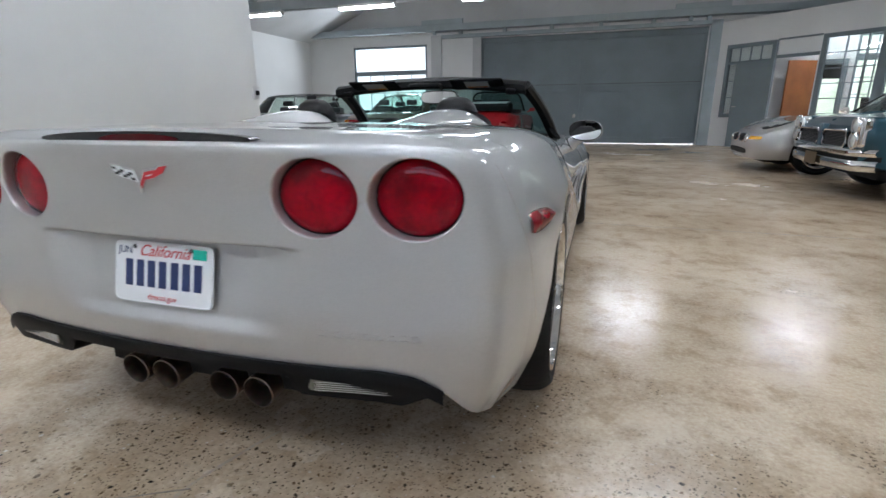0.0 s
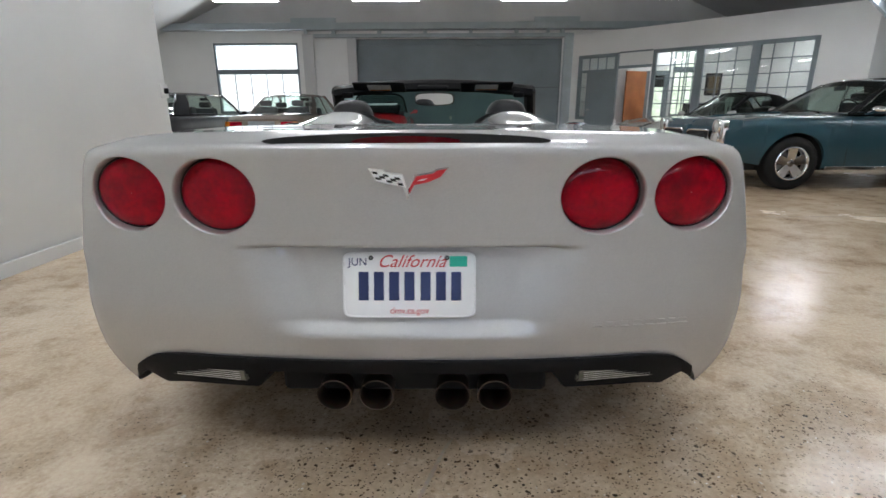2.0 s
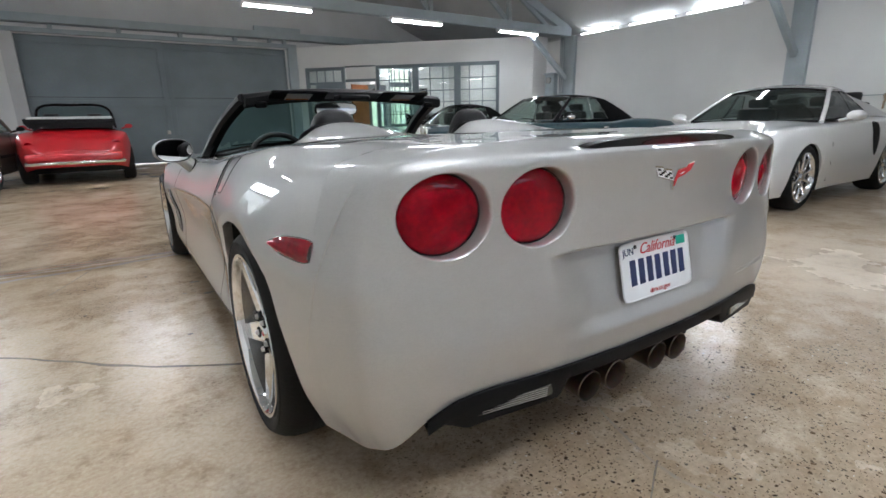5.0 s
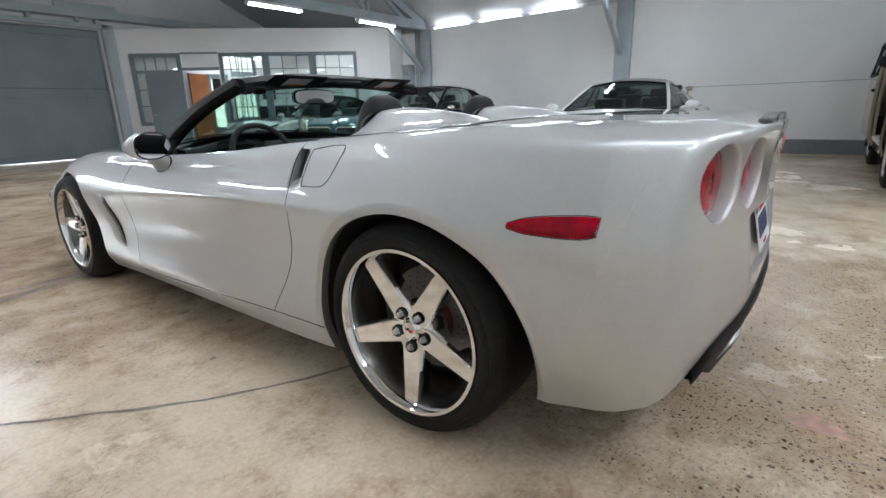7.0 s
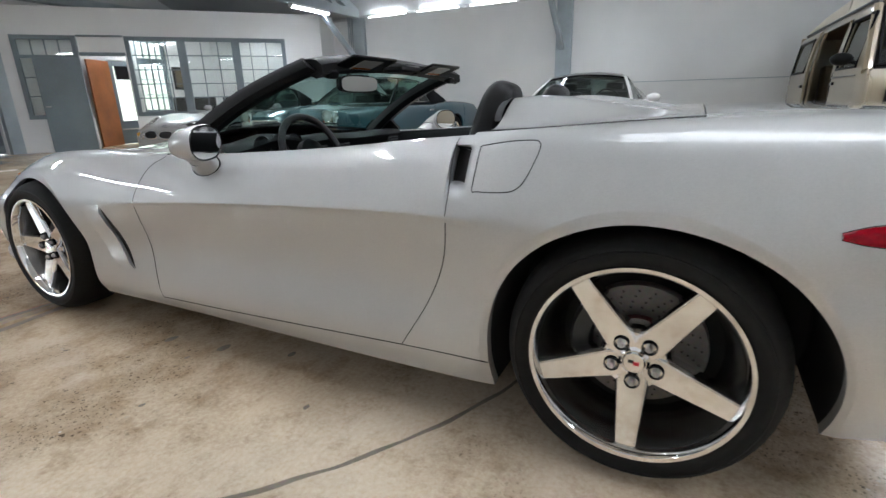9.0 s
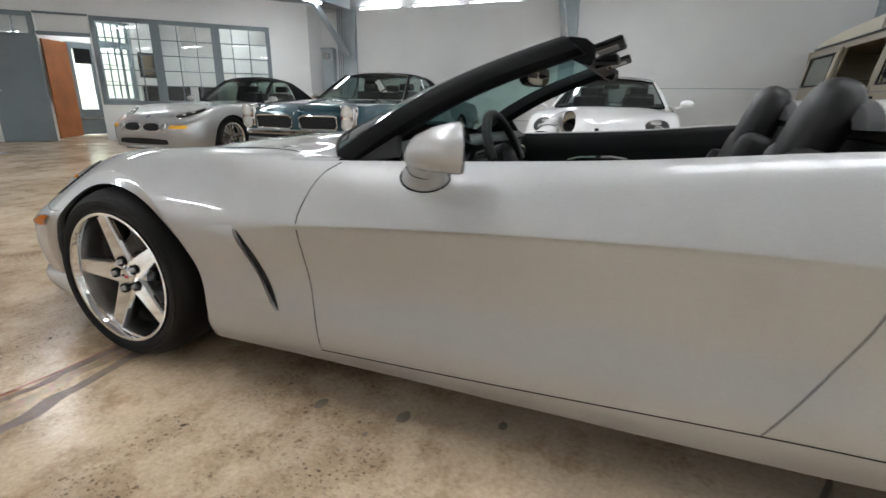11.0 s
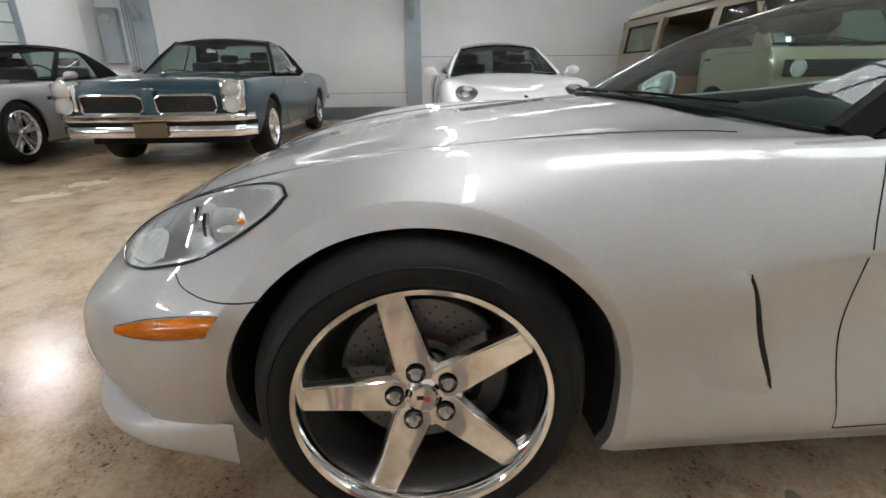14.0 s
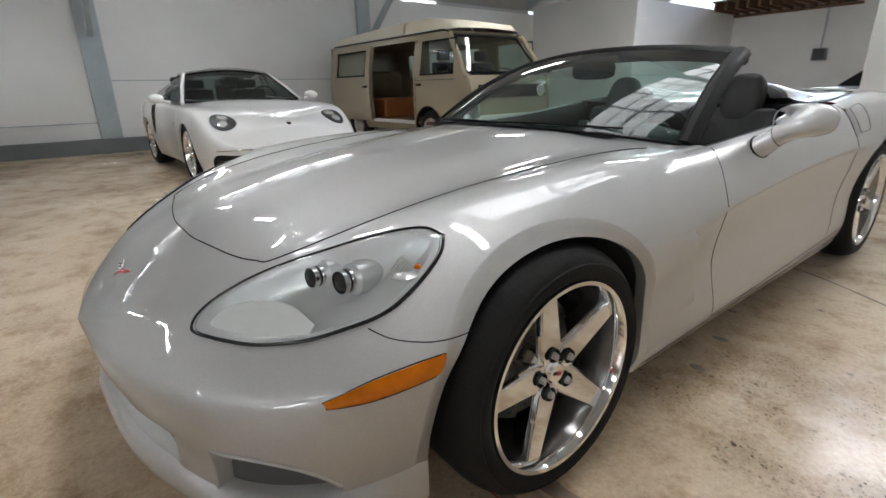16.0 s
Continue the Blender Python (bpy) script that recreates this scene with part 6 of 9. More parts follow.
def sport_wheel(radius, wide, rim, turn):
    """A five-spoke chrome wheel facing -x; its hub lies at the origin."""
    w = new("wheel")
    w.empty_display_size = 0.1
    half = wide / 2
    side = radius - rim
    tread = [(rim - 0.004, -half + 0.022), (rim + 0.003, -half + 0.006), (rim + side * 0.22, -half - 0.004), (rim + side * 0.42, -half - 0.006), (rim + side * 0.60, -half - 0.002), (rim + side * 0.74, -half + 0.010), (rim + side * 0.86, -half + 0.026), (radius - 0.004, -half + 0.048), (radius, -half + 0.075)]
    tread += [(radius, half - 0.06), (radius - 0.012, half - 0.016), (rim + side * 0.5, half), (rim, half - 0.01)]
    part("tyre", lathe(tread, 72), TYRE, w, "worn black low-profile tyre")
    for k in range(4):
        x = -half + 0.085 + k * (wide - 0.17) / 3
        part("tread_groove", lathe([(radius + 0.0006, x - 0.005), (radius + 0.0006, x + 0.005)], 72), PIT, w)
    cuts = bmesh.new()
    for k in range(60):
        a = 2 * math.pi * k / 60
        rows = []
        for r, x, lag in ((rim + side * 0.76, -half + 0.0125, 0.0), (rim + side * 0.86, -half + 0.026, 0.004), (radius - 0.004, -half + 0.048, 0.012), (radius, -half + 0.075, 0.024)):
            rows.append([(x, (r + 0.0006) * math.cos(a + lag + d), (r + 0.0006) * math.sin(a + lag + d)) for d in (-0.008, 0.008)])
        grid(rows, cuts)
    tagged(part("tread_pattern", cuts, PIT, w, smooth=False), kind="stuff")
    part("side_ring", lathe([(rim + side * 0.50, -half - 0.0040), (rim + side * 0.53, -half - 0.006), (rim + side * 0.56, -half - 0.0025)], 72), TYRE, w)
    lip = [(rim - 0.003, -half + 0.020), (rim + 0.006, -half + 0.004), (rim + 0.004, -half - 0.004), (rim - 0.006, -half - 0.003), (rim - 0.012, -half + 0.008), (rim - 0.015, -half + 0.022)]
    rim_part = part("rim", lathe(lip, 72), CHROME, w, "chrome wheel rim")
    part("barrel", lathe([(rim - 0.015, -half + 0.022), (rim - 0.020, -half + 0.035), (rim - 0.034, -half + 0.085), (rim - 0.048, -half + 0.13), (rim - 0.05, half - 0.03)], 72), BARREL, rim_part)
    spoke_x = -half + 0.022
    for k in range(5):
        outline = [(0.030, -0.030), (0.060, -0.034), (0.13, -0.0295), (rim - 0.010, -0.0235), (rim - 0.010, 0.0235), (0.13, 0.0295), (0.060, 0.034), (0.030, 0.030)]
        bm = bmesh.new()
        front = [bm.verts.new((spoke_x + 0.020 - 0.024 * (u / rim) - (0 if abs(v) > 0.02 else 0.0), v, u)) for u, v in outline]
        outer = [bm.verts.new((spoke_x + 0.030 - 0.020 * (u / rim), v * 1.22, u)) for u, v in outline]
        back = [bm.verts.new((spoke_x + 0.075 - 0.02 * (u / rim), v * 1.05, u)) for u, v in outline]
        bm.faces.new(front)
        for ring_a, ring_b in ((front, outer), (outer, back)):
            for j in range(8):
                bm.faces.new([ring_a[j], ring_b[j], ring_b[(j + 1) % 8], ring_a[(j + 1) % 8]])
        bmesh.ops.recalc_face_normals(bm, faces=bm.faces[:])
        bmesh.ops.bevel(bm, geom=[e for e in bm.edges if len(e.link_faces) == 2], offset=0.0022, segments=2, affect="EDGES")
        moved(bm, Matrix.Rotation(radians(turn + 72 * k), 4, "X"))
        part("spoke", bm, CHROME, w, angle=30)
        a = radians(turn + 72 * k)
        c = Matrix.Rotation(a, 4, "X") @ Matrix.Translation((spoke_x + 0.0085, 0, 0.055))
        part("lug_pocket", moved(lathe([(0.0145, 0.012), (0.0165, -0.004), (0.019, 0.0)], 18), c), GLOSS_BLACK, w)
        part("lug_nut", moved(lathe([(0.001, -0.012), (0.007, -0.011), (0.0095, -0.006), (0.0098, 0.012)], 6), c), STEEL, w)
    hub = lathe([(0.001, spoke_x + 0.012), (0.030, spoke_x + 0.012), (0.034, spoke_x + 0.016), (0.044, spoke_x + 0.018), (0.075, spoke_x + 0.021), (0.085, spoke_x + 0.035), (0.088, spoke_x + 0.08)], 40)
    part("hub", hub, CHROME, w)
    cap = part("centre_cap", lathe([(0.001, spoke_x + 0.006), (0.024, spoke_x + 0.007), (0.029, spoke_x + 0.013)], 32), CHROME, w)
    part("cap_mark", box(spoke_x + 0.0045, spoke_x + 0.0065, -0.013, 0.0, -0.006, 0.003), INK_RED, cap, smooth=False)
    part("cap_mark", box(spoke_x + 0.0045, spoke_x + 0.0065, 0.0, 0.013, -0.001, 0.006), GLOSS_BLACK, cap, smooth=False)
    part("brake_disc", lathe([(0.06, 0.005), (0.085, 0.0), (0.165, 0.0), (0.168, 0.006), (0.168, 0.03)], 56), DISC, w, "drilled steel brake disc")
    part("disc_hat", lathe([(0.03, -0.03), (0.082, -0.028), (0.084, 0.004)], 40), RUSTY, w)
    holes = bmesh.new()
    for ring, r in enumerate((0.105, 0.120, 0.135, 0.150)):
        for k in range(24):
            a = 2 * math.pi * (k + ring * 0.25) / 24
            merged(holes, moved(lathe([(0.001, -0.0012), (0.003, -0.0012)], 8), Matrix.Translation((0, r * math.cos(a), r * math.sin(a)))))
    part("disc_holes", holes, PIT, w)
    # A flat black disc stands in for the shade inside the wheel.
    part("inner_shade", lathe([(0.001, 0.04), (rim - 0.03, 0.04)], 40), PIT, w)
    return w


def caliper(parent, front):
    """The brake caliper stands still behind the spokes."""
    rows = []
    for a in np.linspace(-0.55, 0.55, 9):
        a = a + (math.pi if front else 0)
        c, s = math.cos(a), math.sin(a)
        rows.append([(x, r * c, r * s) for x, r in ((0.02, 0.115), (-0.02, 0.118), (-0.028, 0.125), (-0.028, 0.168), (-0.02, 0.176), (0.02, 0.178))])
    return part("brake_caliper", grid(rows), DARK_STRIP, parent, "dark grey brake caliper")


wheel_r = sport_wheel(0.334, 0.275, 0.253, 180)
wheel_f = sport_wheel(0.323, 0.245, 0.239, 58)
for w, x, y, z, front in ((wheel_r, 0.749, 0.0, HUB_R, False), (wheel_f, 0.775, AXLE_F, HUB_F, True)):
    w.parent = vette
    w.matrix_local = Matrix.Translation((-x, y, z))
    caliper(w, front)
    other = copy_thing(w, Matrix.Translation((x, y, z)) @ Matrix.Rotation(math.pi, 4, "Z"))
    other.parent = vette

# Windscreen, pillars and header rail.
def screen_point(u, v):
    """u across (-1 to 1), v from the base (0) to the rail (1)."""
    base = Vector((0.70 * u, 2.10 - 0.25 * abs(u) ** 2.2, 0.838 - 0.052 * abs(u) ** 2.5))
    rail = Vector((0.578 * u, 1.275 - 0.065 * u * u, 1.148 - 0.040 * abs(u) ** 2.2))
    q = base.lerp(rail, v)
    bulge = 0.035 * math.sin(math.pi * v)
    return q + Vector((0, 0.35, 0.93)) * bulge


glass_rows = [[screen_point(-0.97 + 1.94 * j / 32, i / 14) for j in range(33)] for i in range(15)]
pane = part("windscreen", grid(glass_rows), WINDSCREEN, vette, "tinted curved windscreen")
pane.visible_shadow = False
part("windscreen_base_trim", tube([screen_point(-0.99 + 1.98 * j / 40, 0.0) for j in range(41)], 0.006, 8), BLACK, vette)
frit = [[screen_point(-0.97 + 1.94 * j / 32, 0.0 + 0.035 * i / 2) + Vector((0, -0.003, -0.004)) for j in range(33)] for i in range(3)]
part("screen_border", grid(frit), BLACK, vette)
for s in (-1, 1):
    rows = []
    for k in range(19):
        v = k / 18
        p = screen_point(s * 1.0, v)
        rows.append([p + Vector((s * dx, dy, dz)) for dx, dy, dz in ((-0.03, 0.005, 0.006), (-0.012, 0.012, 0.016), (0.008, 0.004, 0.014), (0.022, -0.018, 0.0), (0.024, -0.038, -0.018), (0.008, -0.054, -0.031), (-0.03, -0.050, -0.034), (-0.045, -0.026, -0.016))])
    part("a_pillar", grid(rows, closed=True, cap=True), BLACK, vette, "black windscreen pillar")
    quarter = [screen_point(s * 1.0, 0.05) + Vector((s * 0.02, -0.04, -0.03)), Vector((s * 0.735, 1.66, 0.79)), Vector((s * 0.742, 1.63, 0.80)), screen_point(s * 1.0, 0.24) + Vector((s * 0.02, -0.05, -0.03))]
    bm = bmesh.new()
    a = [bm.verts.new(p) for p in quarter]
    b = [bm.verts.new(p + Vector((-s * 0.03, 0, 0))) for p in quarter]
    bm.faces.new(a)
    bm.faces.new(b[::-1])
    for j in range(4):
        bm.faces.new([a[j], b[j], b[(j + 1) % 4], a[(j + 1) % 4]])
    bmesh.ops.recalc_face_normals(bm, faces=bm.faces[:])
    part("sail_panel", bm, PIT, vette, smooth=False)
rows = []
for j in range(41):
    u = -1.0 + 2.0 * j / 40
    p = screen_point(u, 1.0)
    rows.append([p + Vector((0, dy, dz)) for dy, dz in ((0.034, -0.010), (0.015, 0.006), (-0.015, 0.012), (-0.055, 0.006), (-0.080, -0.012), (-0.082, -0.045), (-0.05, -0.058), (0.0, -0.035))])
part("header_rail", grid(rows, closed=True, cap=True), BLACK, vette, "black windscreen header rail")
for s in (-1, 1):
    for k, (x, w) in enumerate(((0.31, 0.15),)):
        visor = part("sun_visor", box(-w, w, -0.135, 0.0, -0.006, 0.006, 0.005), BLACK, vette, "folded black sun visor")
        visor.matrix_local = pose(s * x, 1.20, 1.088, -19, 0, 0)
        part("warning_label", box(-0.066, 0.066, -0.115, -0.035, -0.0078, -0.0058), LABEL_WHITE, visor, smooth=False)
        part("label_bar", box(-0.06, 0.06, -0.052, -0.040, -0.0086, -0.0076), AMBER, visor, smooth=False)
    part("latch", box(-0.03, 0.03, -0.05, 0.0, -0.02, 0.012, 0.006), BLACK, vette).matrix_local = pose(s * 0.50, 1.185, 1.085, 20)
part("dome_console", box(-0.09, 0.09, 1.10, 1.20, 1.092, 1.120, 0.008), BLACK, vette)
rvm = part("mirror_inside", slab(rounded(0.127, 0.041), 0.034, bevel=0.006), GLOSS_BLACK, vette, "inside rear-view mirror")
rvm.matrix_local = pose(0.0, 1.39, 1.050, 1.5, 0, -8)
part("mirror_glass", slab(rounded(0.120, 0.034), 0.003), MIRROR, rvm).location = (0, -0.002, 0)
part("mirror_stalk", tube([(0, 1.41, 1.07), (0, 1.46, 1.095)], 0.010), BLACK, vette)
for s in (-1, 1):
    part("wiper", tube([screen_point(-0.25 * s + 0.1, 0.01) + Vector((0, 0.006, 0.008)), screen_point(0.35 * s, 0.02) + Vector((0, 0.004, 0.010)), screen_point(0.75 * s, 0.04) + Vector((0, 0.003, 0.009))], 0.0035), BLACK, vette)
rows = []
for dy in (-0.03, -0.01, 0.010):
    row = []
    for x in np.linspace(-0.50, 0.50, 31):
        y = 2.10 - 0.25 * (abs(x) / 0.70) ** 2.2 + dy
        row.append(Vector((x, y, top_z(abs(x), y) + 0.002)))
    rows.append(row)
part("cowl_tray", grid(rows), BLACK, vette, "black cowl tray under the windscreen")

# Door mirrors.
def lofted(rings, material, name, parent, label=""):
    bm = grid(rings, closed=True, cap=True)
    bmesh.ops.recalc_face_normals(bm, faces=bm.faces[:])
    return part(name, bm, material, parent, label, angle=60)


for s in (-1, 1):
    rings = []
    for cx, cy, cz, rx, rz in ((0.800, 1.515, 0.750, 0.072, 0.044), (0.826, 1.508, 0.768, 0.066, 0.040), (0.852, 1.49, 0.792, 0.058, 0.036), (0.880, 1.465, 0.818, 0.055, 0.036), (0.905, 1.44, 0.838, 0.050, 0.036)):
        rings.append([Vector((s * (cx - 0.45 * rz * math.sin(a)), cy + rx * math.cos(a), cz + 0.85 * rz * math.sin(a))) for a in np.linspace(0, 2 * math.pi, 24, endpoint=False)])
    stalk = lofted(rings, SILVER, "mirror_stalk", vette, "silver door mirror stalk")
    rings = []
    for cx, cy, cz, turn, wide, high, lean, square in ((0.856, 1.491, 0.799, 90, 0.054, 0.037, 0.45, 1.0), (0.874, 1.481, 0.815, 100, 0.055, 0.039, 0.40, 1.0), (0.892, 1.467, 0.830, 118, 0.060, 0.043, 0.30, 0.97), (0.903, 1.448, 0.842, 144, 0.073, 0.049, 0.18, 0.93), (0.905, 1.426, 0.847, 170, 0.089, 0.055, 0.08, 0.88), (0.903, 1.404, 0.849, 190, 0.097, 0.059, 0.0, 0.84), (0.901, 1.388, 0.849, 203 if s < 0 else 193, 0.099, 0.060, 0.0, 0.82), (0.900, 1.382, 0.849, 203 if s < 0 else 193, 0.096, 0.057, 0.0, 0.82)):
        across = Vector((-math.cos(radians(turn)), math.sin(radians(turn)), 0.0))
        up = Vector((-lean, 0, 1)).normalized()
        ring = []
        for a in np.linspace(0, 2 * math.pi, 36, endpoint=False):
            c, d = math.cos(a), math.sin(a)
            q = Vector((cx, cy, cz)) + across * (wide * np.sign(c) * abs(c) ** square) + up * (high * np.sign(d) * abs(d) ** square)
            ring.append(Vector((s * q.x, q.y, q.z)))
        rings.append(ring)
    head = lofted(rings, SILVER, "mirror_head", vette, "silver door mirror housing")
    middle = sum(rings[-1], Vector()) / len(rings[-1])
    back = (rings[-1][9] - rings[-1][27]).cross(rings[-1][0] - rings[-1][18]).normalized() * s
    back = back if back.y < 0 else -back
    face = [middle + (p - middle) * 0.95 + back * 0.0015 for p in rings[-1]]
    lofted([face, [p - back * 0.006 for p in face]], MIRROR, "mirror_glass", head)
    part("mirror_rim", tube([middle + (p - middle) * 0.97 + back * 0.001 for p in rings[-1]], 0.0032, 6, closed=True), GLOSS_BLACK, head)
    part("mirror_seam", tube([p + (p - sum(rings[0], Vector()) / 36) * 0.006 for p in rings[0]], 0.0014, 6, closed=True), PIT, head)
    part("mirror_foot", tube([Vector((s * (0.812 - 0.45 * 0.044 * math.sin(a)), 1.513 + 0.070 * math.cos(a), 0.758 + 0.85 * 0.043 * math.sin(a))) for a in np.linspace(0, 2 * math.pi, 20, endpoint=False)], 0.004, 6, closed=True), BLACK, stalk)

# ---- its cabin ----
tub = bmesh.new()
box(-0.70, 0.70, 0.47, 1.95, 0.22, 0.26, 0, tub)
box(-0.70, 0.70, 0.445, 0.47, 0.24, 0.868, 0, tub)
part("cabin_tub", tub, BLACK, vette, "black cabin floor and bulkhead", smooth=False)
for s in (-1, 1):
    rows = []
    for y in np.linspace(0.48, 1.92, 22):
        xb, zb = RULES["B"][0](y), RULES["B"][1](y)
        rows.append([Vector((s * x, y, z)) for x, z in ((xb - 0.008, zb - 0.012), (xb - 0.03, zb - 0.006), (xb - 0.055, zb - 0.03), (xb - 0.065, zb - 0.10), (xb - 0.055, zb - 0.20), (xb - 0.085, zb - 0.25), (xb - 0.085, 0.28))])
    part("door_panel", grid(rows), BLACK, vette, "black inner door panel")
    part("door_pull", tube([(s * 0.665, 1.05, 0.68), (s * 0.645, 1.12, 0.69), (s * 0.645, 1.28, 0.68), (s * 0.665, 1.34, 0.66)], 0.011), CHROME if s > 0 else BLACK, vette)
    part("door_speaker", moved(lathe([(0.001, 0), (0.025, 0), (0.03, -0.008)], 24), Matrix.Translation((s * 0.672, 1.60, 0.70)) @ Matrix.Scale(-s, 4, (1, 0, 0))), CHROME, vette)
dash = []
for x in np.linspace(-0.665, 0.665, 33):
    hump = 0.035 * math.exp(-(((x + 0.37) / 0.16) ** 2)) + 0.012 * math.exp(-((x / 0.15) ** 2))
    front = 2.07 - 0.25 * (abs(x) / 0.70) ** 2.2 - 0.05
    dash.append([Vector((x, y, z)) for y, z in ((front, 0.765), (front - 0.08, 0.780), (min(1.80, front - 0.12), 0.790 + hump * 0.5), (1.68, 0.805 + hump), (1.60, 0.80 + hump), (1.575, 0.78 + hump), (1.60, 0.74), (1.63, 0.66), (1.62, 0.55), (1.66, 0.42))])
part("dashboard", grid(dash), BLACK, vette, "black dashboard with an instrument hood")
for x, r in ((-0.47, 0.045), (-0.37, 0.05), (-0.27, 0.045)):
    part("gauge", moved(lathe([(0.001, 0.004), (r, 0.0), (r + 0.004, -0.01)], 24, axis="y"), Matrix.Translation((x, 1.594, 0.79))), DARK_STRIP, vette)
for x in (-0.09, 0.09, 0.58):
    vent = part("air_vent", box(-0.055, 0.055, -0.01, 0.01, -0.03, 0.03, 0.006), GREY_CLOTH, vette)
    vent.matrix_local = pose(x, 1.597, 0.735, 8)
    for k in range(4):
        part("vent_slat", box(-0.05, 0.05, -0.014, -0.008, -0.024 + k * 0.014, -0.020 + k * 0.014), GLOSS_BLACK, vent, smooth=False)
part("centre_console", box(-0.12, 0.12, 0.55, 1.66, 0.24, 0.60, 0.03, segments=2), BLACK, vette)
part("radio_panel", box(-0.11, 0.11, 1.585, 1.64, 0.52, 0.68, 0.008), GREY_CLOTH, vette)
part("shift_knob", moved(lathe([(0.001, 0.05), (0.018, 0.045), (0.024, 0.03), (0.016, 0.008), (0.010, -0.08)], 20, axis="z"), Matrix.Translation((0, 1.25, 0.68))), CHROME, vette)
wheel_ring = part("steering_wheel", tube([(0.170 * math.cos(a), 0, 0.170 * math.sin(a)) for a in np.linspace(0, 2 * math.pi, 40, endpoint=False)], 0.0155, 10, closed=True), LEATHER, vette, "black leather steering wheel")
wheel_ring.matrix_local = pose(-0.355, 1.40, 0.757, -24)
part("wheel_boss", lathe([(0.001, -0.02), (0.05, -0.018), (0.068, -0.004), (0.07, 0.03), (0.001, 0.04)], 28, axis="y"), BLACK, wheel_ring)
for a in (200, 340, 270):
    c, s_ = math.cos(radians(a)), math.sin(radians(a))
    part("wheel_spoke", beam((0.05 * c, 0.008, 0.05 * s_), (0.163 * c, 0.0, 0.163 * s_), 0.036, 0.012), DARK_STRIP, wheel_ring)
part("steering_column", tube([(-0.355, 1.42, 0.752), (-0.355, 1.62, 0.675)], 0.035), BLACK, vette)


def pad(cx, cy, cz, wx, wy, wz, m, round_=0.045):
    bm = box(-wx / 2, wx / 2, -wy / 2, wy / 2, -wz / 2, wz / 2, round_, segments=4)
    return moved(bm, Matrix.Translation((cx, cy, cz)) @ m)


def cushion(cx, cy, cz, wx, wy, wz, m):
    """A plump pad with a rounded outline."""
    rows = []
    soft = lambda v, p: math.copysign(abs(v) ** p, v)
    for b in np.linspace(-math.pi / 2, math.pi / 2, 17):
        rows.append([Vector((wx / 2 * soft(math.cos(b), 0.6) * soft(math.cos(a), 0.6), wy / 2 * soft(math.cos(b), 0.6) * soft(math.sin(a), 0.75), wz / 2 * soft(math.sin(b), 0.75))) for a in np.linspace(0, 2 * math.pi, 28, endpoint=False)])
    bm = grid(rows, closed=True)
    bmesh.ops.remove_doubles(bm, verts=bm.verts[:], dist=0.0005)
    bmesh.ops.recalc_face_normals(bm, faces=bm.faces[:])
    return moved(bm, Matrix.Translation((cx, cy, cz)) @ m)


for s in (-1, 1):
    seat = part("seat", pad(s * 0.37, 0.98, 0.40, 0.46, 0.50, 0.16, Matrix.Rotation(radians(6), 4, "X")), LEATHER, vette, "black leather bucket seat")
    lean = Matrix.Rotation(radians(20), 4, "X")
    part("backrest", pad(s * 0.37, 0.635, 0.635, 0.38, 0.13, 0.44, lean, 0.055), LEATHER, seat)
    part("head_restraint", cushion(s * 0.36, 0.560, 0.885, 0.205, 0.125, 0.29, lean), LEATHER, seat, "padded leather head restraint")
    for t in (-1, 1):
        part("side_bolster", pad(s * 0.37 + t * 0.20, 0.680, 0.565, 0.085, 0.15, 0.38, lean, 0.035), LEATHER, seat)
        part("seat_bolster", pad(s * 0.37 + t * 0.215, 0.98, 0.43, 0.08, 0.46, 0.16, Matrix.Rotation(radians(6), 4, "X"), 0.03), LEATHER, seat)
    rows = []
    for y, g in ((0.47, 1.0), (0.50, 0.9), (0.515, 0.6)):
        rows.append([Vector((s * 0.37 + 0.17 * g * math.cos(a), y, 0.90 + 0.075 * g * math.sin(a))) for a in np.linspace(0, math.pi, 16)])
    part("fairing_trim", grid(rows), GREY_CLOTH, vette)
# Tonneau seams behind the cabin.
for s in (-1, 1):
    seam([Vector((s * x, y, top_z(x, y) + fairing(x, y) + 0.0006)) for x, y in [(0.70 - 0.02 * t, 0.46 - 0.55 * t) for t in np.linspace(0, 1, 20)]] , 0.002)
seam([Vector((x, -0.09 - 0.0 * x * x, top_z(abs(x), -0.09) + fairing(x, -0.09) + 0.0006)) for x in np.linspace(-0.68, 0.68, 40)], 0.002)


# ---- the other cars ----
from mathutils.bvhtree import BVHTree


def pressed(tree, p, aim):
    """Where a ray from p meets the body, and the outward direction there."""
    hit, n, _, _ = tree.ray_cast(p, aim, 6.0)
    if hit is None:
        hit, n, _, _ = tree.find_nearest(p)
    return hit, (-n if n.dot(aim) > 0 else n)


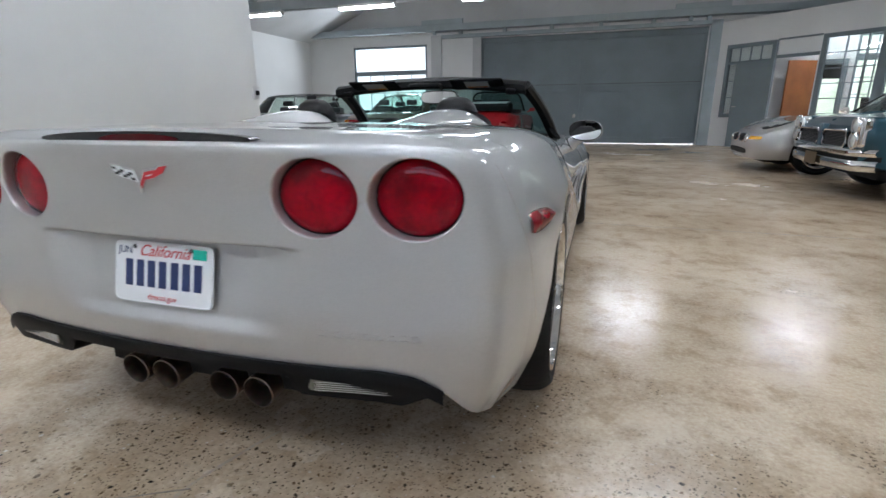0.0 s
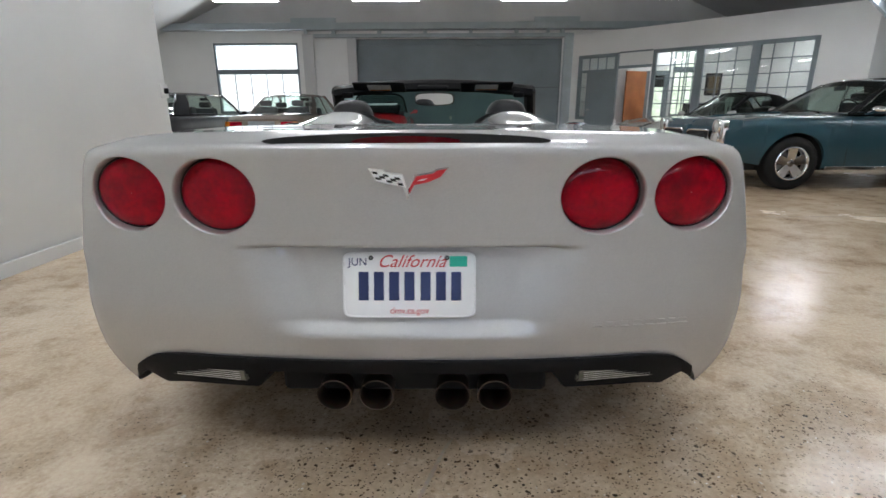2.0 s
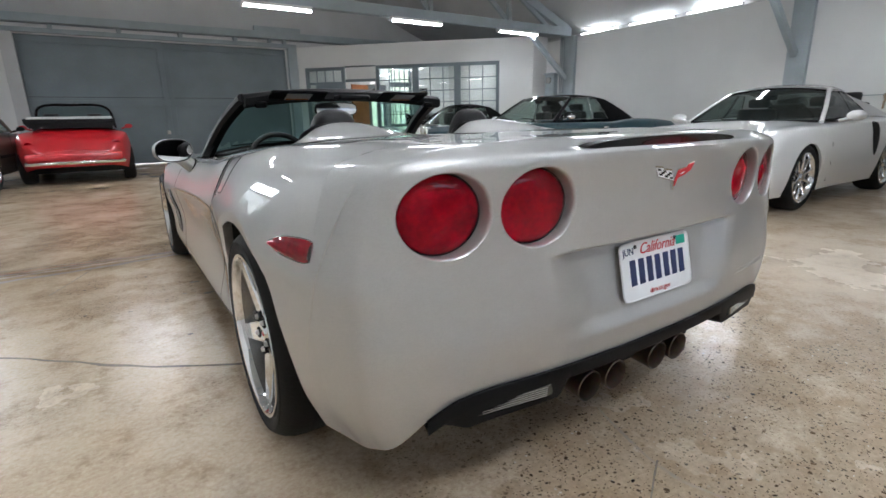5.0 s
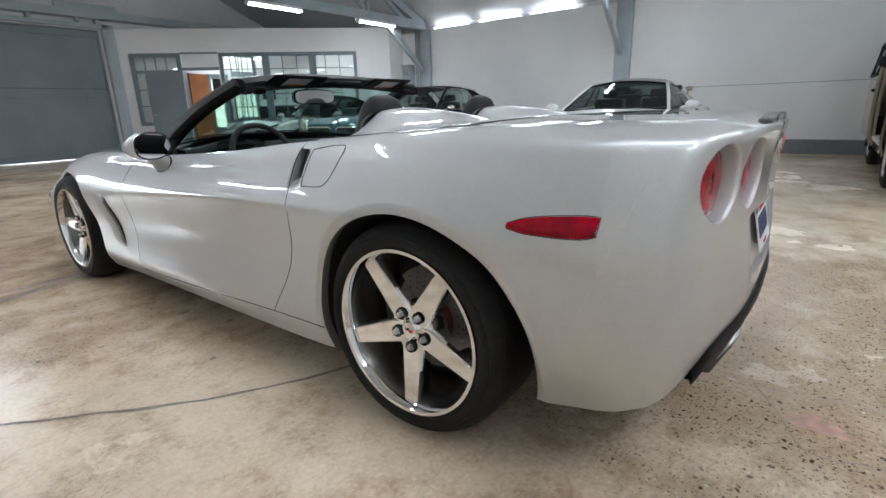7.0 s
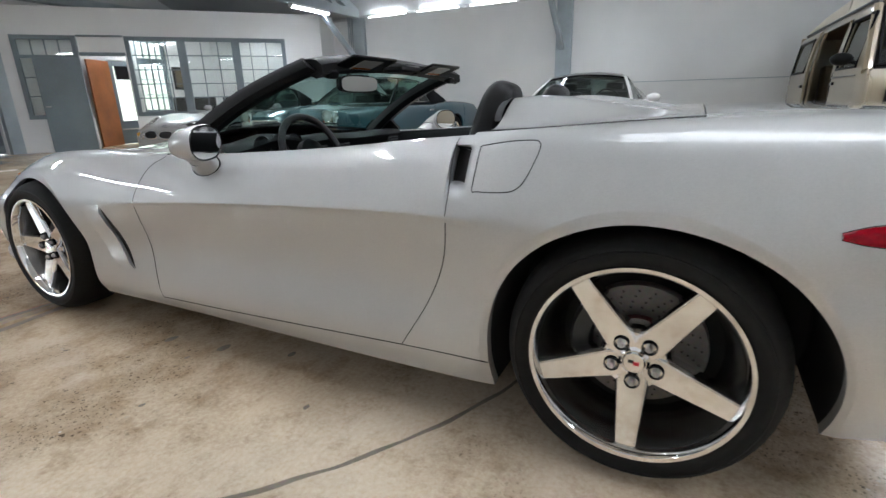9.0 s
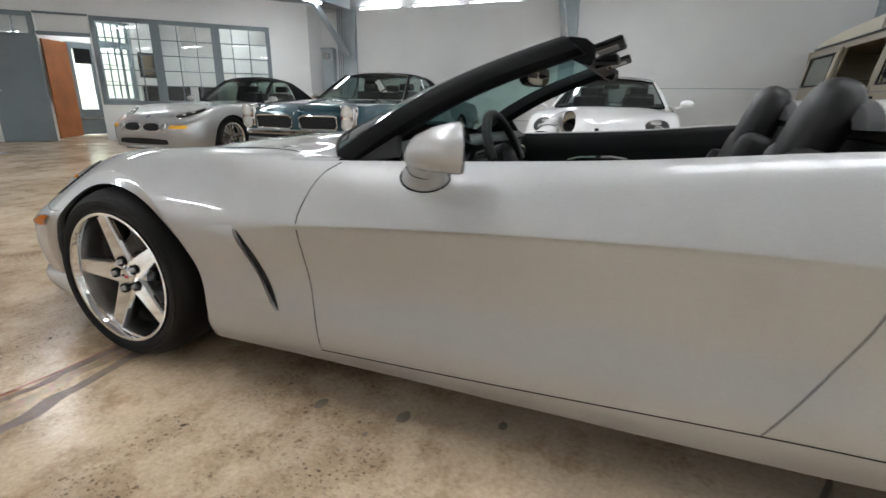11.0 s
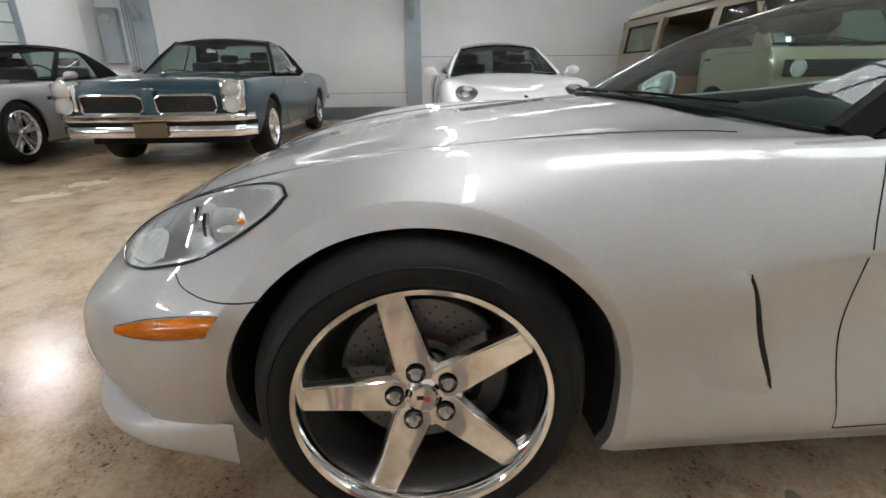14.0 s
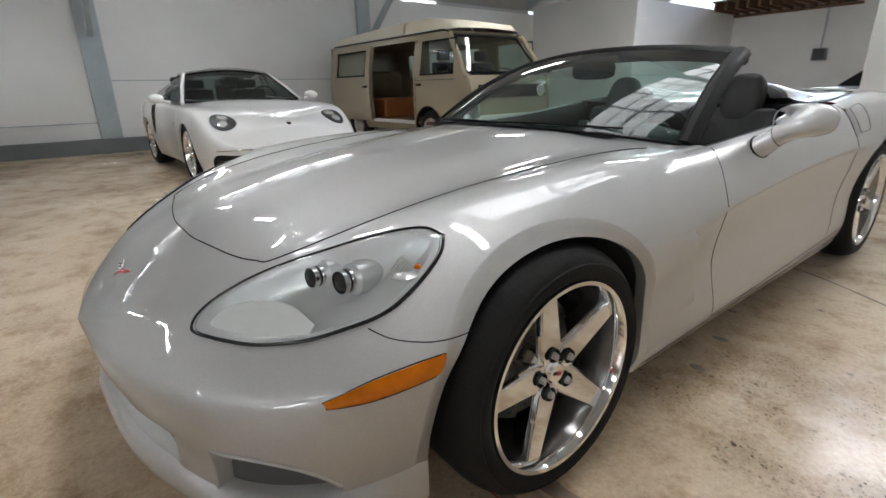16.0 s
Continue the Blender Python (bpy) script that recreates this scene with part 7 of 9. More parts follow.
def fitted(name, tree, outline, aim, material, parent, lift=0.004, bulge=0.004, label="", frame_material=None, frame_wide=0.008):
    """A thin piece lying on the body: its outline is pressed on along a direction."""
    aim = Vector(aim).normalized()
    pts = [Vector(p) for p in outline]
    mid = sum(pts, Vector()) / len(pts)
    rows, rim = [], []
    for r, up in ((0.02, bulge), (0.35, bulge * 0.9), (0.65, bulge * 0.6), (0.9, bulge * 0.25), (1.0, 0.0), (1.0, -lift - 0.008)):
        row = []
        for p in pts:
            hit, n = pressed(tree, mid + (p - mid) * r, aim)
            row.append(hit + n * (lift + up))
        rows.append(row)
    rim = rows[4]
    bm = grid(rows, closed=True)
    bmesh.ops.recalc_face_normals(bm, faces=bm.faces[:])
    ob = part(name, bm, material, parent, label)
    if frame_material:
        part(name + "_frame", tube(rim, frame_wide, 6, closed=True), frame_material, ob)
    return ob


def oval(cx, cz, rx, rz, power=1.0, n=28, slant=0.0):
    """Points of a rounded outline as (u, v)."""
    out = []
    for a in np.linspace(0, 2 * math.pi, n, endpoint=False):
        c, d = math.cos(a), math.sin(a)
        u, v = rx * np.sign(c) * abs(c) ** power, rz * np.sign(d) * abs(d) ** power
        out.append((cx + u, cz + v + slant * u))
    return out
def loft_body(spec, arches, per=4):
    """A closed car body from keyed lines: w half width, c height on the middle line, s of the shoulder, k of the widest line, b of the sill."""
    lines = {k: curve_of(v) for k, v in spec.items()}
    y0, y1 = spec["w"][0][0], spec["w"][-1][0]
    ys = list(np.linspace(y0, y1, 70))
    for c, h, r in arches:
        ys = [y for y in ys if not c - r - 0.004 < y < c + r + 0.004]
        ys += [c + r * math.cos(a) * 0.9999 for a in np.linspace(0, math.pi, 25)] + [c + r + 0.0005, c - r - 0.0005]
    ys = sorted(ys)
    belt = 2 * per

    def half(y):
        w, c, s, k, b = (lines[n](y) for n in "wcskb")
        return catmull([(0, c), (0.5 * w, c - 0.25 * (c - s)), (0.86 * w, s), (0.965 * w, s - 0.25 * (s - k)), (w, k), (0.99 * w, (k + b) / 2), (0.93 * w, b)], per)

    rows = []
    for y in ys:
        pts = half(y)
        for c, h, r in arches:
            if abs(y - c) < r:
                z = h + r * math.sqrt(max(0, 1 - ((y - c) / r) ** 2)) * 0.98
                keep, tail = [pts[belt]], pts[belt:]
                for a, b in zip(tail, tail[1:]):
                    if b[1] < z:
                        keep.append(a + (b - a) * (a[1] - z) / (a[1] - b[1]))
                        break
                    keep.append(b)
                d = np.r_[0, np.cumsum([np.linalg.norm(b - a) for a, b in zip(keep, keep[1:])])]
                q = np.array(keep)
                pts = pts[:belt] + [np.array([np.interp(t, d, q[:, 0]), np.interp(t, d, q[:, 1])]) for t in np.linspace(0, d[-1], len(tail))]
        rows.append([Vector((-p[0], y, p[1])) for p in pts[::-1]] + [Vector((p[0], y, p[1])) for p in pts[1:]])
    bm = grid(rows)
    for n in (0, -1):
        ring = rows[n]
        mid = sum(ring, Vector()) / len(ring)
        inner = [mid + (p - mid) * 0.85 + Vector((0, 0.02 if n else -0.02, 0)) for p in ring]
        core = [mid + (p - mid) * 0.02 + Vector((0, 0.03 if n else -0.03, 0)) for p in ring]
        grid([ring, inner, core], bm, closed=True)
    for c, h, r in arches:
        for end in (0, -1):
            edge = [row[end] for row, y in zip(rows, ys) if abs(y - c) < r]
            s = 1 if edge[0].x > 0 else -1
            grid([edge, [p + Vector((-s * 0.06, 0, 0.01)) for p in edge]], bm)
    bmesh.ops.remove_doubles(bm, verts=bm.verts[:], dist=0.0005)
    bmesh.ops.recalc_face_normals(bm, faces=bm.faces[:])
    return bm, half


def plain_wheel(parent, x, y, r, wide, rim, spokes, spoke_wide, metal, label="chrome road wheel", double=0.0):
    """A road wheel facing away from the car's middle."""
    s = -1 if x < 0 else 1
    w = new("wheel")
    w.parent = parent
    w.matrix_local = Matrix.Translation((x, y, r)) @ Matrix.Rotation(0 if s < 0 else math.pi, 4, "Z")
    w["label"] = label
    h = wide / 2
    part("tyre", lathe([(rim - 0.004, -h + 0.02), (rim + 0.01, -h + 0.004), ((r + rim) / 2, -h - 0.006), (r - 0.02, -h + 0.01), (r - 0.004, -h + 0.03), (r, -h + 0.06), (r, h - 0.05), (r - 0.02, h), (rim, h - 0.01)], 40), TYRE, w)
    part("rim", lathe([(rim, -h + 0.015), (rim + 0.004, -h + 0.002), (rim - 0.006, -h - 0.002), (rim - 0.02, -h + 0.015), (rim - 0.03, -h + 0.06), (rim - 0.03, h - 0.03)], 40), metal, w)
    for k in range(spokes):
        for d in (-double, double) if double else (0,):
            b = box(-h + 0.012, -h + 0.05, -spoke_wide / 2, spoke_wide / 2, 0.03, rim - 0.01, 0.006)
            for v in b.verts:
                v.co.y *= 1.25 - 0.5 * v.co.z / rim
                v.co.x += 0.02 * (1 - v.co.z / rim)
            moved(b, Matrix.Rotation(2 * math.pi * k / spokes + d, 4, "X"))
            part("spoke", b, metal, w)
    part("hub", lathe([(0.001, -h + 0.012), (0.03, -h + 0.012), (0.045, -h + 0.03), (0.06, -h + 0.06)], 24), metal, w)
    part("brake_disc", lathe([(0.001, 0.0), (rim * 0.72, 0.0)], 32), STEEL, w)
    # Black disc behind the spokes: the wheel's inner shade as plain colour.
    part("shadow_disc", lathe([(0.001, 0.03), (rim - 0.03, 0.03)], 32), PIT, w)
    return w


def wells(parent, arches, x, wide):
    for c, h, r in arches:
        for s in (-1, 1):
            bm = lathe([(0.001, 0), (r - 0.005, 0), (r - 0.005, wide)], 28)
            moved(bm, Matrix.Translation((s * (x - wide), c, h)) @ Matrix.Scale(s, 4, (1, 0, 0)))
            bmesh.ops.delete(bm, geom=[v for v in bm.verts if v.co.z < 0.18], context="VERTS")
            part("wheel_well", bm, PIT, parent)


def sheet(name, corners, material, parent, n=8, bow=(0, 0, 0), label="", thick=0.0):
    """A gently bowed four-cornered panel; corners run round it."""
    a, b, c, d = [Vector(p) for p in corners]
    bow = Vector(bow)
    rows = []
    for i in range(n + 1):
        u = i / n
        rows.append([a.lerp(b, v / n).lerp(d.lerp(c, v / n), u) + bow * (4 * u * (1 - u) * 0.5 + 4 * (v / n) * (1 - v / n) * 0.5) for v in range(n + 1)])
    bm = grid(rows)
    if thick:
        bmesh.ops.solidify(bm, geom=bm.faces[:], thickness=thick)
    ob = part(name, bm, material, parent, label)
    return ob


def cabin(car, g, roof_material, pillar_material, glass_material=CAR_GLASS, seats=True, open_front=False):
    """Screens, side glass, pillars and roof. g: the corners' places along the car and their half widths and heights."""
    wf, rf, rr, wr = g["wf"], g["rf"], g["rr"], g["wr"]
    wb, wt, zf, zr, zt, wrb = g["wb"], g["wt"], g["zf"], g["zr"], g["zt"], g.get("wrb", g["wb"])
    crown = g.get("crown", 0.04)
    bowf, bowr = g.get("bowf", 0.12), g.get("bowr", 0.10)
    drop = g.get("drop", 0.03)

    def front(u, v):
        return Vector((u * (wb + (wt - wb) * v), wf + (rf - wf) * v - bowf * u * u * (1 - 0.5 * v), zf + (zt - zf) * v + crown * (1 - u * u) * v + 0.02 * math.sin(math.pi * v)))

    def back(u, v):
        return Vector((u * (wrb + (wt - 0.02 - wrb) * v), wr + (rr - wr) * v + bowr * u * u * (1 - 0.5 * v), zr + (zt - drop - zr) * v + crown * (1 - u * u) * v + 0.015 * math.sin(math.pi * v)))

    n = 12
    for name, f, label in (("windscreen", front, "tinted windscreen"), ("rear_window", back, "tinted rear window")):
        k = g.get("rear_inset", 0.97) if name == "rear_window" else 0.97
        ob = part(name, grid([[f(-k + 2 * k * j / n, 0.03 + 0.94 * i / 6) for j in range(n + 1)] for i in range(7)]), glass_material, car, label)
        ob.visible_shadow = False
        part("screen_trim", tube([f(-k, 0.02)] + [f(-k + 2 * k * j / n, 0.02) for j in range(n + 1)] + [f(k, 0.97)] + [f(k - 2 * k * j / n, 0.98) for j in range(n + 1)], 0.012, 6, closed=True), g.get("trim", BLACK), car)
    rows = []
    for i in range(11):
        t = i / 10
        y = rf + (rr - rf) * t
        rows.append([Vector((u * (wt + 0.015 - 0.02 * t), y - (bowf * 0.5 * u * u * (1 - t)) + bowr * 0.5 * u * u * t, zt - drop * t + crown * (1 - u * u) + 0.035 * math.sin(math.pi * t) + (0.0 if abs(u) < 0.95 else -0.02) + g.get("lift", 0.0))) for u in np.linspace(-1, 1, 17)])
    bm = grid(rows)
    bmesh.ops.solidify(bm, geom=bm.faces[:], thickness=0.025)
    part("roof", bm, roof_material, car, g.get("roof_label", ""))
    if g.get("headliner"):
        part("headliner", grid([[p - Vector((0, 0, 0.045)) for p in row[1:-1]] for row in rows]), GREY_CLOTH, car)
        part("sun_band", grid([[front(-0.95 + 1.9 * j / n, 0.88 + 0.09 * i / 2) - Vector((0, 0.004, 0.004)) for j in range(n + 1)] for i in range(3)]), BLACK, car)
    for s in (-1, 1):
        a0, a1, c1, c0 = front(s, 0.0), front(s, 1.0), back(s, 1.0), back(s, 0.0)
        part("a_pillar", tube([a0, a0.lerp(a1, 0.5) + Vector((s * 0.01, 0, 0.01)), a1, a1.lerp(c1, 0.08)], 0.024, 8), pillar_material, car)
        low, high = g["glass"]

        def flank(t, v, out=0.0):
            p = a0.lerp(c0, t).lerp(a1.lerp(c1, t) + Vector((0, 0, 0.03 * math.sin(math.pi * t))), v)
            return p + Vector((s * (0.02 * math.sin(math.pi * v) + out), 0, 0))

        for t0, t1 in g["panes"]:
            bm = grid([[flank(t0 + (t1 - t0) * j / 6, low + (high - low) * i / 4) for j in range(7)] for i in range(5)])
            ob = part("side_window", bm, glass_material, car)
            ob.visible_shadow = False
            ring = [flank(t0, low), flank(t0, high), flank((t0 + t1) / 2, high), flank(t1, high), flank(t1, low), flank((t0 + t1) / 2, low)]
            part("window_trim", tube(ring, 0.008, 6, closed=True), g.get("trim", BLACK), car)
        for t0, t1 in g["posts"]:
            bm = grid([[flank(t0 + (t1 - t0) * j / 6, i / 6, 0.004) for j in range(7)] for i in range(7)])
            bmesh.ops.solidify(bm, geom=bm.faces[:], thickness=0.03 * s)
            part("side_pillar", bm, pillar_material, car)
    if seats:
        y0 = (wf + rf) / 2 - 0.75
        # A black sheet at belt height stands in for the shaded interior.
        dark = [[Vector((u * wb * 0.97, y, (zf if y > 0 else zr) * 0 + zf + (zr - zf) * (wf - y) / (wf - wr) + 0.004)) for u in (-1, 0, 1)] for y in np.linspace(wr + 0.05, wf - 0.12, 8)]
        part("cabin_shade", grid(dark), BLACK, car)
        for x in (-0.36, 0.36):
            for y, z in ((y0, zf), (y0 - 0.85, zr)) if g.get("rear_seats", True) else ((y0, zf),):
                if y < wr + 0.3:
                    continue
                part("seat_back", box(x - 0.23, x + 0.23, y - 0.10, y + 0.06, z - 0.1, z + 0.16, 0.05, segments=2), g.get("seat", LEATHER), car)
                part("head_restraint", box(x - 0.13, x + 0.13, y - 0.10, y + 0.0, z + 0.17, z + 0.29, 0.04, segments=2), g.get("seat", LEATHER), car)
        ring = part("steering_wheel", tube([(0.18 * math.cos(a), 0, 0.18 * math.sin(a)) for a in np.linspace(0, 2 * math.pi, 24, endpoint=False)], 0.011, 6, closed=True), BLACK, car)
        ring.matrix_local = pose(-0.36, wf - bowf - 0.36, zf + 0.02, -25)
        mir = part("mirror_inside", box(-0.10, 0.10, -0.012, 0.012, -0.03, 0.03, 0.008), BLACK, car)
        mir.matrix_local = Matrix.Translation((0, rf + 0.12, zt - 0.06))


def side_mirror(car, s, x, y, z, material, size=1.0):
    rings = []
    for dy, g in ((0.06, 0.2), (0.05, 0.6), (0.02, 0.9), (-0.03, 1.0), (-0.05, 0.95)):
        rings.append([Vector((s * (x + 0.085 * size * g * math.cos(a)), y + dy, z + 0.055 * size * g * math.sin(a))) for a in np.linspace(0, 2 * math.pi, 16, endpoint=False)])
    m = lofted(rings, material, "door_mirror", car)
    part("mirror_arm", tube([(s * (x - 0.14), y + 0.02, z - 0.05), (s * (x - 0.03), y, z - 0.02)], 0.018), material, car)


def round_lamp(car, x, y, z, r, turn=0, tilt=0, ring=CHROME, glass_material=CLEAR_LENS):
    l = part("headlamp", lathe([(0.001, 0.018), (r * 0.5, 0.014), (r * 0.85, 0.005), (r, -0.006)], 28, axis="y"), glass_material, car, "round headlamp")
    l.matrix_local = pose(x, y, z, tilt, 0, turn)
    part("lamp_ring", lathe([(r, -0.01), (r * 1.02, 0.012), (r * 1.12, 0.010), (r * 1.16, -0.02)], 28, axis="y"), ring, l)
    part("lamp_core", lathe([(0.001, 0.0195), (r * 0.3, 0.0175)], 16, axis="y"), LAMP_BOWL, l)
    return l


# Teal hardtop of the sixties: stacked lamps, split grille, chrome bumper.
def hardtop(m):
    car = thing("hardtop_car", m, "teal sixties hardtop coupe with chrome bumper and black vinyl roof", "car")
    arches = [(1.64, 0.335, 0.385), (-1.28, 0.335, 0.375)]
    spec = {
        "w": [(-2.60, 0.86), (-2.3, 0.915), (-1.2, 0.95), (0, 0.935), (1.64, 0.945), (2.3, 0.935), (2.52, 0.92)],
        "c": [(-2.60, 0.83), (-2.3, 0.90), (-1.4, 0.925), (0.9, 0.945), (1.6, 0.945), (2.2, 0.905), (2.45, 0.86), (2.52, 0.80)],
        "s": [(-2.60, 0.80), (-2.3, 0.89), (-1.2, 0.945), (-0.4, 0.90), (0.9, 0.905), (1.6, 0.905), (2.2, 0.875), (2.45, 0.845), (2.52, 0.79)],
        "k": [(-2.60, 0.68), (-1.2, 0.74), (0, 0.70), (1.64, 0.72), (2.52, 0.70)],
        "b": [(-2.60, 0.42), (-2.0, 0.33), (0, 0.26), (1.64, 0.28), (2.3, 0.36), (2.52, 0.44)],
    }
    bm, half = loft_body(spec, arches)
    part("body", bm, TEAL, car, "teal painted body")
    wells(car, arches, 0.90, 0.30)
    cabin(car, dict(wf=1.08, rf=0.42, rr=-0.62, wr=-1.42, wb=0.80, wt=0.60, zf=0.93, zr=0.925, zt=1.325, wrb=0.72, glass=(0.05, 0.95), panes=[(0.03, 0.44), (0.455, 0.64)], posts=[(0.66, 1.0)], trim=CHROME, rear_inset=0.80, crown=0.05, roof_label="black vinyl roof"), SOFT_TOP, SOFT_TOP)
    for s in (-1, 1):
        # Grille halves with chrome surrounds, and stacked lamps in a chrome case.
        outline = [(s * 0.06, 0.60), (s * 0.10, 0.56), (s * 0.62, 0.565), (s * 0.64, 0.60), (s * 0.64, 0.72), (s * 0.60, 0.735), (s * 0.12, 0.735), (s * 0.06, 0.70)]
        part("grille", moved(slab(outline, 0.03), Matrix.Translation((0, 2.545, 0))), PIT, car, "dark recessed grille")
        part("grille_frame", tube([(x, 2.585, z) for x, z in outline], 0.014, 8, closed=True), CHROME, car)
        for k in range(9):
            z = 0.585 + k * 0.016
            part("grille_bar", box(min(s * 0.09, s * 0.61), max(s * 0.09, s * 0.61), 2.570, 2.578, z - 0.002, z + 0.002), DARK_STRIP, car, smooth=False)
        part("lamp_case", box(s * 0.795 - 0.115, s * 0.795 + 0.115, 2.40, 2.575, 0.575, 0.865, 0.035, segments=3), CHROME, car)
        for z in (0.79, 0.645):
            round_lamp(car, s * 0.795, 2.580, z, 0.078)
        part("fender_cap", box(s * 0.80 - 0.125, s * 0.80 + 0.125, 2.30, 2.50, 0.56, 0.875, 0.05, segments=3), TEAL, car)
        side_mirror(car, s, 0.98, 0.78, 0.985, CHROME, 0.75)
        part("sill_trim", box(s * 0.905 - 0.012, s * 0.905 + 0.012, -0.86, 1.22, 0.25, 0.30, 0.006), CHROME, car)
        part("door_handle", box(s * 0.94 - 0.012, s * 0.94 + 0.012, -0.28, -0.14, 0.79, 0.815, 0.006), CHROME, car)
        part("door_gap", tube([(s * (0.933), 1.02, 0.88), (s * 0.938, 1.02, 0.70), (s * 0.930, 1.0, 0.30)], 0.003), PIT, car)
        part("door_gap", tube([(s * (0.925), -0.36, 0.89), (s * 0.938, -0.38, 0.70), (s * 0.925, -0.36, 0.30)], 0.003), PIT, car)
        for y in (1.64, -1.28):
            plain_wheel(car, s * 0.815, y, 0.335, 0.215, 0.205, 5, 0.075, CHROME, "chrome five-spoke wheel", 0.17)
    # Bumper: a bowed chrome bar with a dark slot and a drop in the middle.
    def bar(z0, z1, out, y, material, name, x=0.96):
        rows = []
        for t in np.linspace(-1, 1, 31):
            yy = y - 0.07 * t * t - 0.26 * max(0, abs(t) - 0.86) * 4
            rows.append([Vector((x * t, yy + dy, z)) for dy, z in ((-0.06, z1), (out * 0.6, z1), (out, z1 - 0.02), (out, z0 + 0.02), (out * 0.6, z0), (-0.06, z0))])
        part(name, grid(rows), material, car)
    bar(0.485, 0.555, 0.05, 2.60, CHROME, "bumper_upper")
    bar(0.435, 0.485, 0.0, 2.59, PIT, "bumper_slot")
    bar(0.335, 0.440, 0.04, 2.59, CHROME, "bumper_lower")
    part("nose_peak", box(-0.055, 0.055, 2.40, 2.60, 0.55, 0.80, 0.02, segments=2), TEAL, car)
    part("number_plate", box(-0.16, 0.16, 2.645, 2.655, 0.335, 0.475, 0.003), PAPER, car, "weathered brown plate")
    part("bonnet_ridge", tube([(0, 2.50, 0.83), (0, 2.2, 0.912), (0, 1.3, 0.955)], 0.012), TEAL, car)
    part("rear_bumper", box(-0.90, 0.90, -2.68, -2.58, 0.46, 0.58, 0.03, segments=2), CHROME, car)
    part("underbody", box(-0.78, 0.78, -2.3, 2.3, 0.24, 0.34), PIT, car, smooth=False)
    part("wiper", tube([(0.1, 1.10, 0.955), (0.45, 1.05, 0.985)], 0.006), BLACK, car)
    part("wiper", tube([(-0.45, 1.06, 0.955), (-0.10, 1.06, 0.985)], 0.006), BLACK, car)
    return car


hardtop(pose(6.03, 5.27, 0, 0, 0, 90))


# Silver roadster with twin oval grilles and a black soft top.
def roadster(m, label):
    car = thing("roadster_car", m, label, "car")
    arches = [(1.25, 0.335, 0.365), (-1.255, 0.335, 0.365)]
    spec = {
        "w": [(-2.18, 0.66), (-2.05, 0.80), (-1.2, 0.915), (0, 0.875), (1.25, 0.912), (1.7, 0.885), (1.93, 0.80), (2.06, 0.69), (2.10, 0.61)],
        "c": [(-2.18, 0.62), (-2.0, 0.80), (-1.2, 0.90), (0.5, 0.895), (1.2, 0.835), (1.7, 0.755), (1.95, 0.685), (2.06, 0.615), (2.10, 0.57)],
        "s": [(-2.18, 0.60), (-2.0, 0.76), (-1.2, 0.88), (0.5, 0.85), (1.2, 0.845), (1.55, 0.785), (1.80, 0.68), (1.97, 0.60), (2.06, 0.56), (2.10, 0.53)],
        "k": [(-2.18, 0.52), (-1.2, 0.62), (0, 0.60), (1.32, 0.60), (2.10, 0.42)],
        "b": [(-2.18, 0.34), (-1.6, 0.22), (0, 0.19), (1.25, 0.20), (2.0, 0.20), (2.10, 0.22)],
    }
    bm, half = loft_body(spec, arches)
    tree = BVHTree.FromBMesh(bm)
    part("body", bm, SILVER_DIM, car, "silver painted body")
    wells(car, arches, 0.88, 0.28)
    cabin(car, dict(wf=0.46, rf=-0.08, rr=-0.80, wr=-1.24, wb=0.72, wt=0.54, zf=0.875, zr=0.90, zt=1.24, glass=(0.05, 0.93), panes=[(0.05, 0.58)], posts=[(0.60, 1.0)], rear_seats=False, rear_inset=0.75, crown=0.06, roof_label="black canvas soft top"), SOFT_TOP, SOFT_TOP)
    ahead = (0, -1, 0)
    for s in (-1, 1):
        fitted("grille", tree, [(s * u, 3, v) for u, v in oval(0.195, 0.515, 0.160, 0.058, 0.75)], ahead, PIT, car, 0.004, 0.001, "dark oval grille", CHROME, 0.010)
        for k in range(6):
            x = s * (0.08 + k * 0.046)
            hit, n = pressed(tree, Vector((x, 3, 0.515)), Vector(ahead))
            part("grille_bar", box(x - 0.004, x + 0.004, hit.y, hit.y + 0.012, 0.472, 0.558), DARK_STRIP, car, smooth=False)
        fitted("fog_lamp", tree, [(s * u, 3, v) for u, v in oval(0.435, 0.51, 0.055, 0.055)], ahead, CLEAR_LENS, car, 0.008, 0.012, "round lamp beside the grille", CHROME, 0.009)
        eye = catmull([(0.45, 1.93), (0.56, 1.93), (0.68, 1.82), (0.765, 1.66), (0.775, 1.50), (0.72, 1.53), (0.61, 1.69), (0.50, 1.82), (0.45, 1.93)], 5)[:-1]
        lamp = fitted("headlamp", tree, [(s * p[0], p[1], 2) for p in eye], (0, 0, -1), GLOSS_BLACK, car, 0.003, 0.008, "dark slanted headlamp", CHROME, 0.004)
        for x, y in ((0.56, 1.84), (0.64, 1.74)):
            hit, n = pressed(tree, Vector((s * x, y, 2)), Vector((0, 0, -1)))
            p = part("projector", lathe([(0.001, 0.02), (0.024, 0.016), (0.034, 0.004)], 18, axis="z"), CLEAR_LENS, lamp)
            p.matrix_local = Matrix.Translation(hit + n * 0.004) @ n.to_track_quat("Z", "Y").to_matrix().to_4x4()
        strip = [(0.715, 1.60), (0.765, 1.62), (0.775, 1.50), (0.74, 1.51)]
        fitted("headlamp_edge", tree, [(s * x, y, 2) for x, y in strip], (0, 0, -1), CLEAR_LENS, car, 0.012, 0.004)
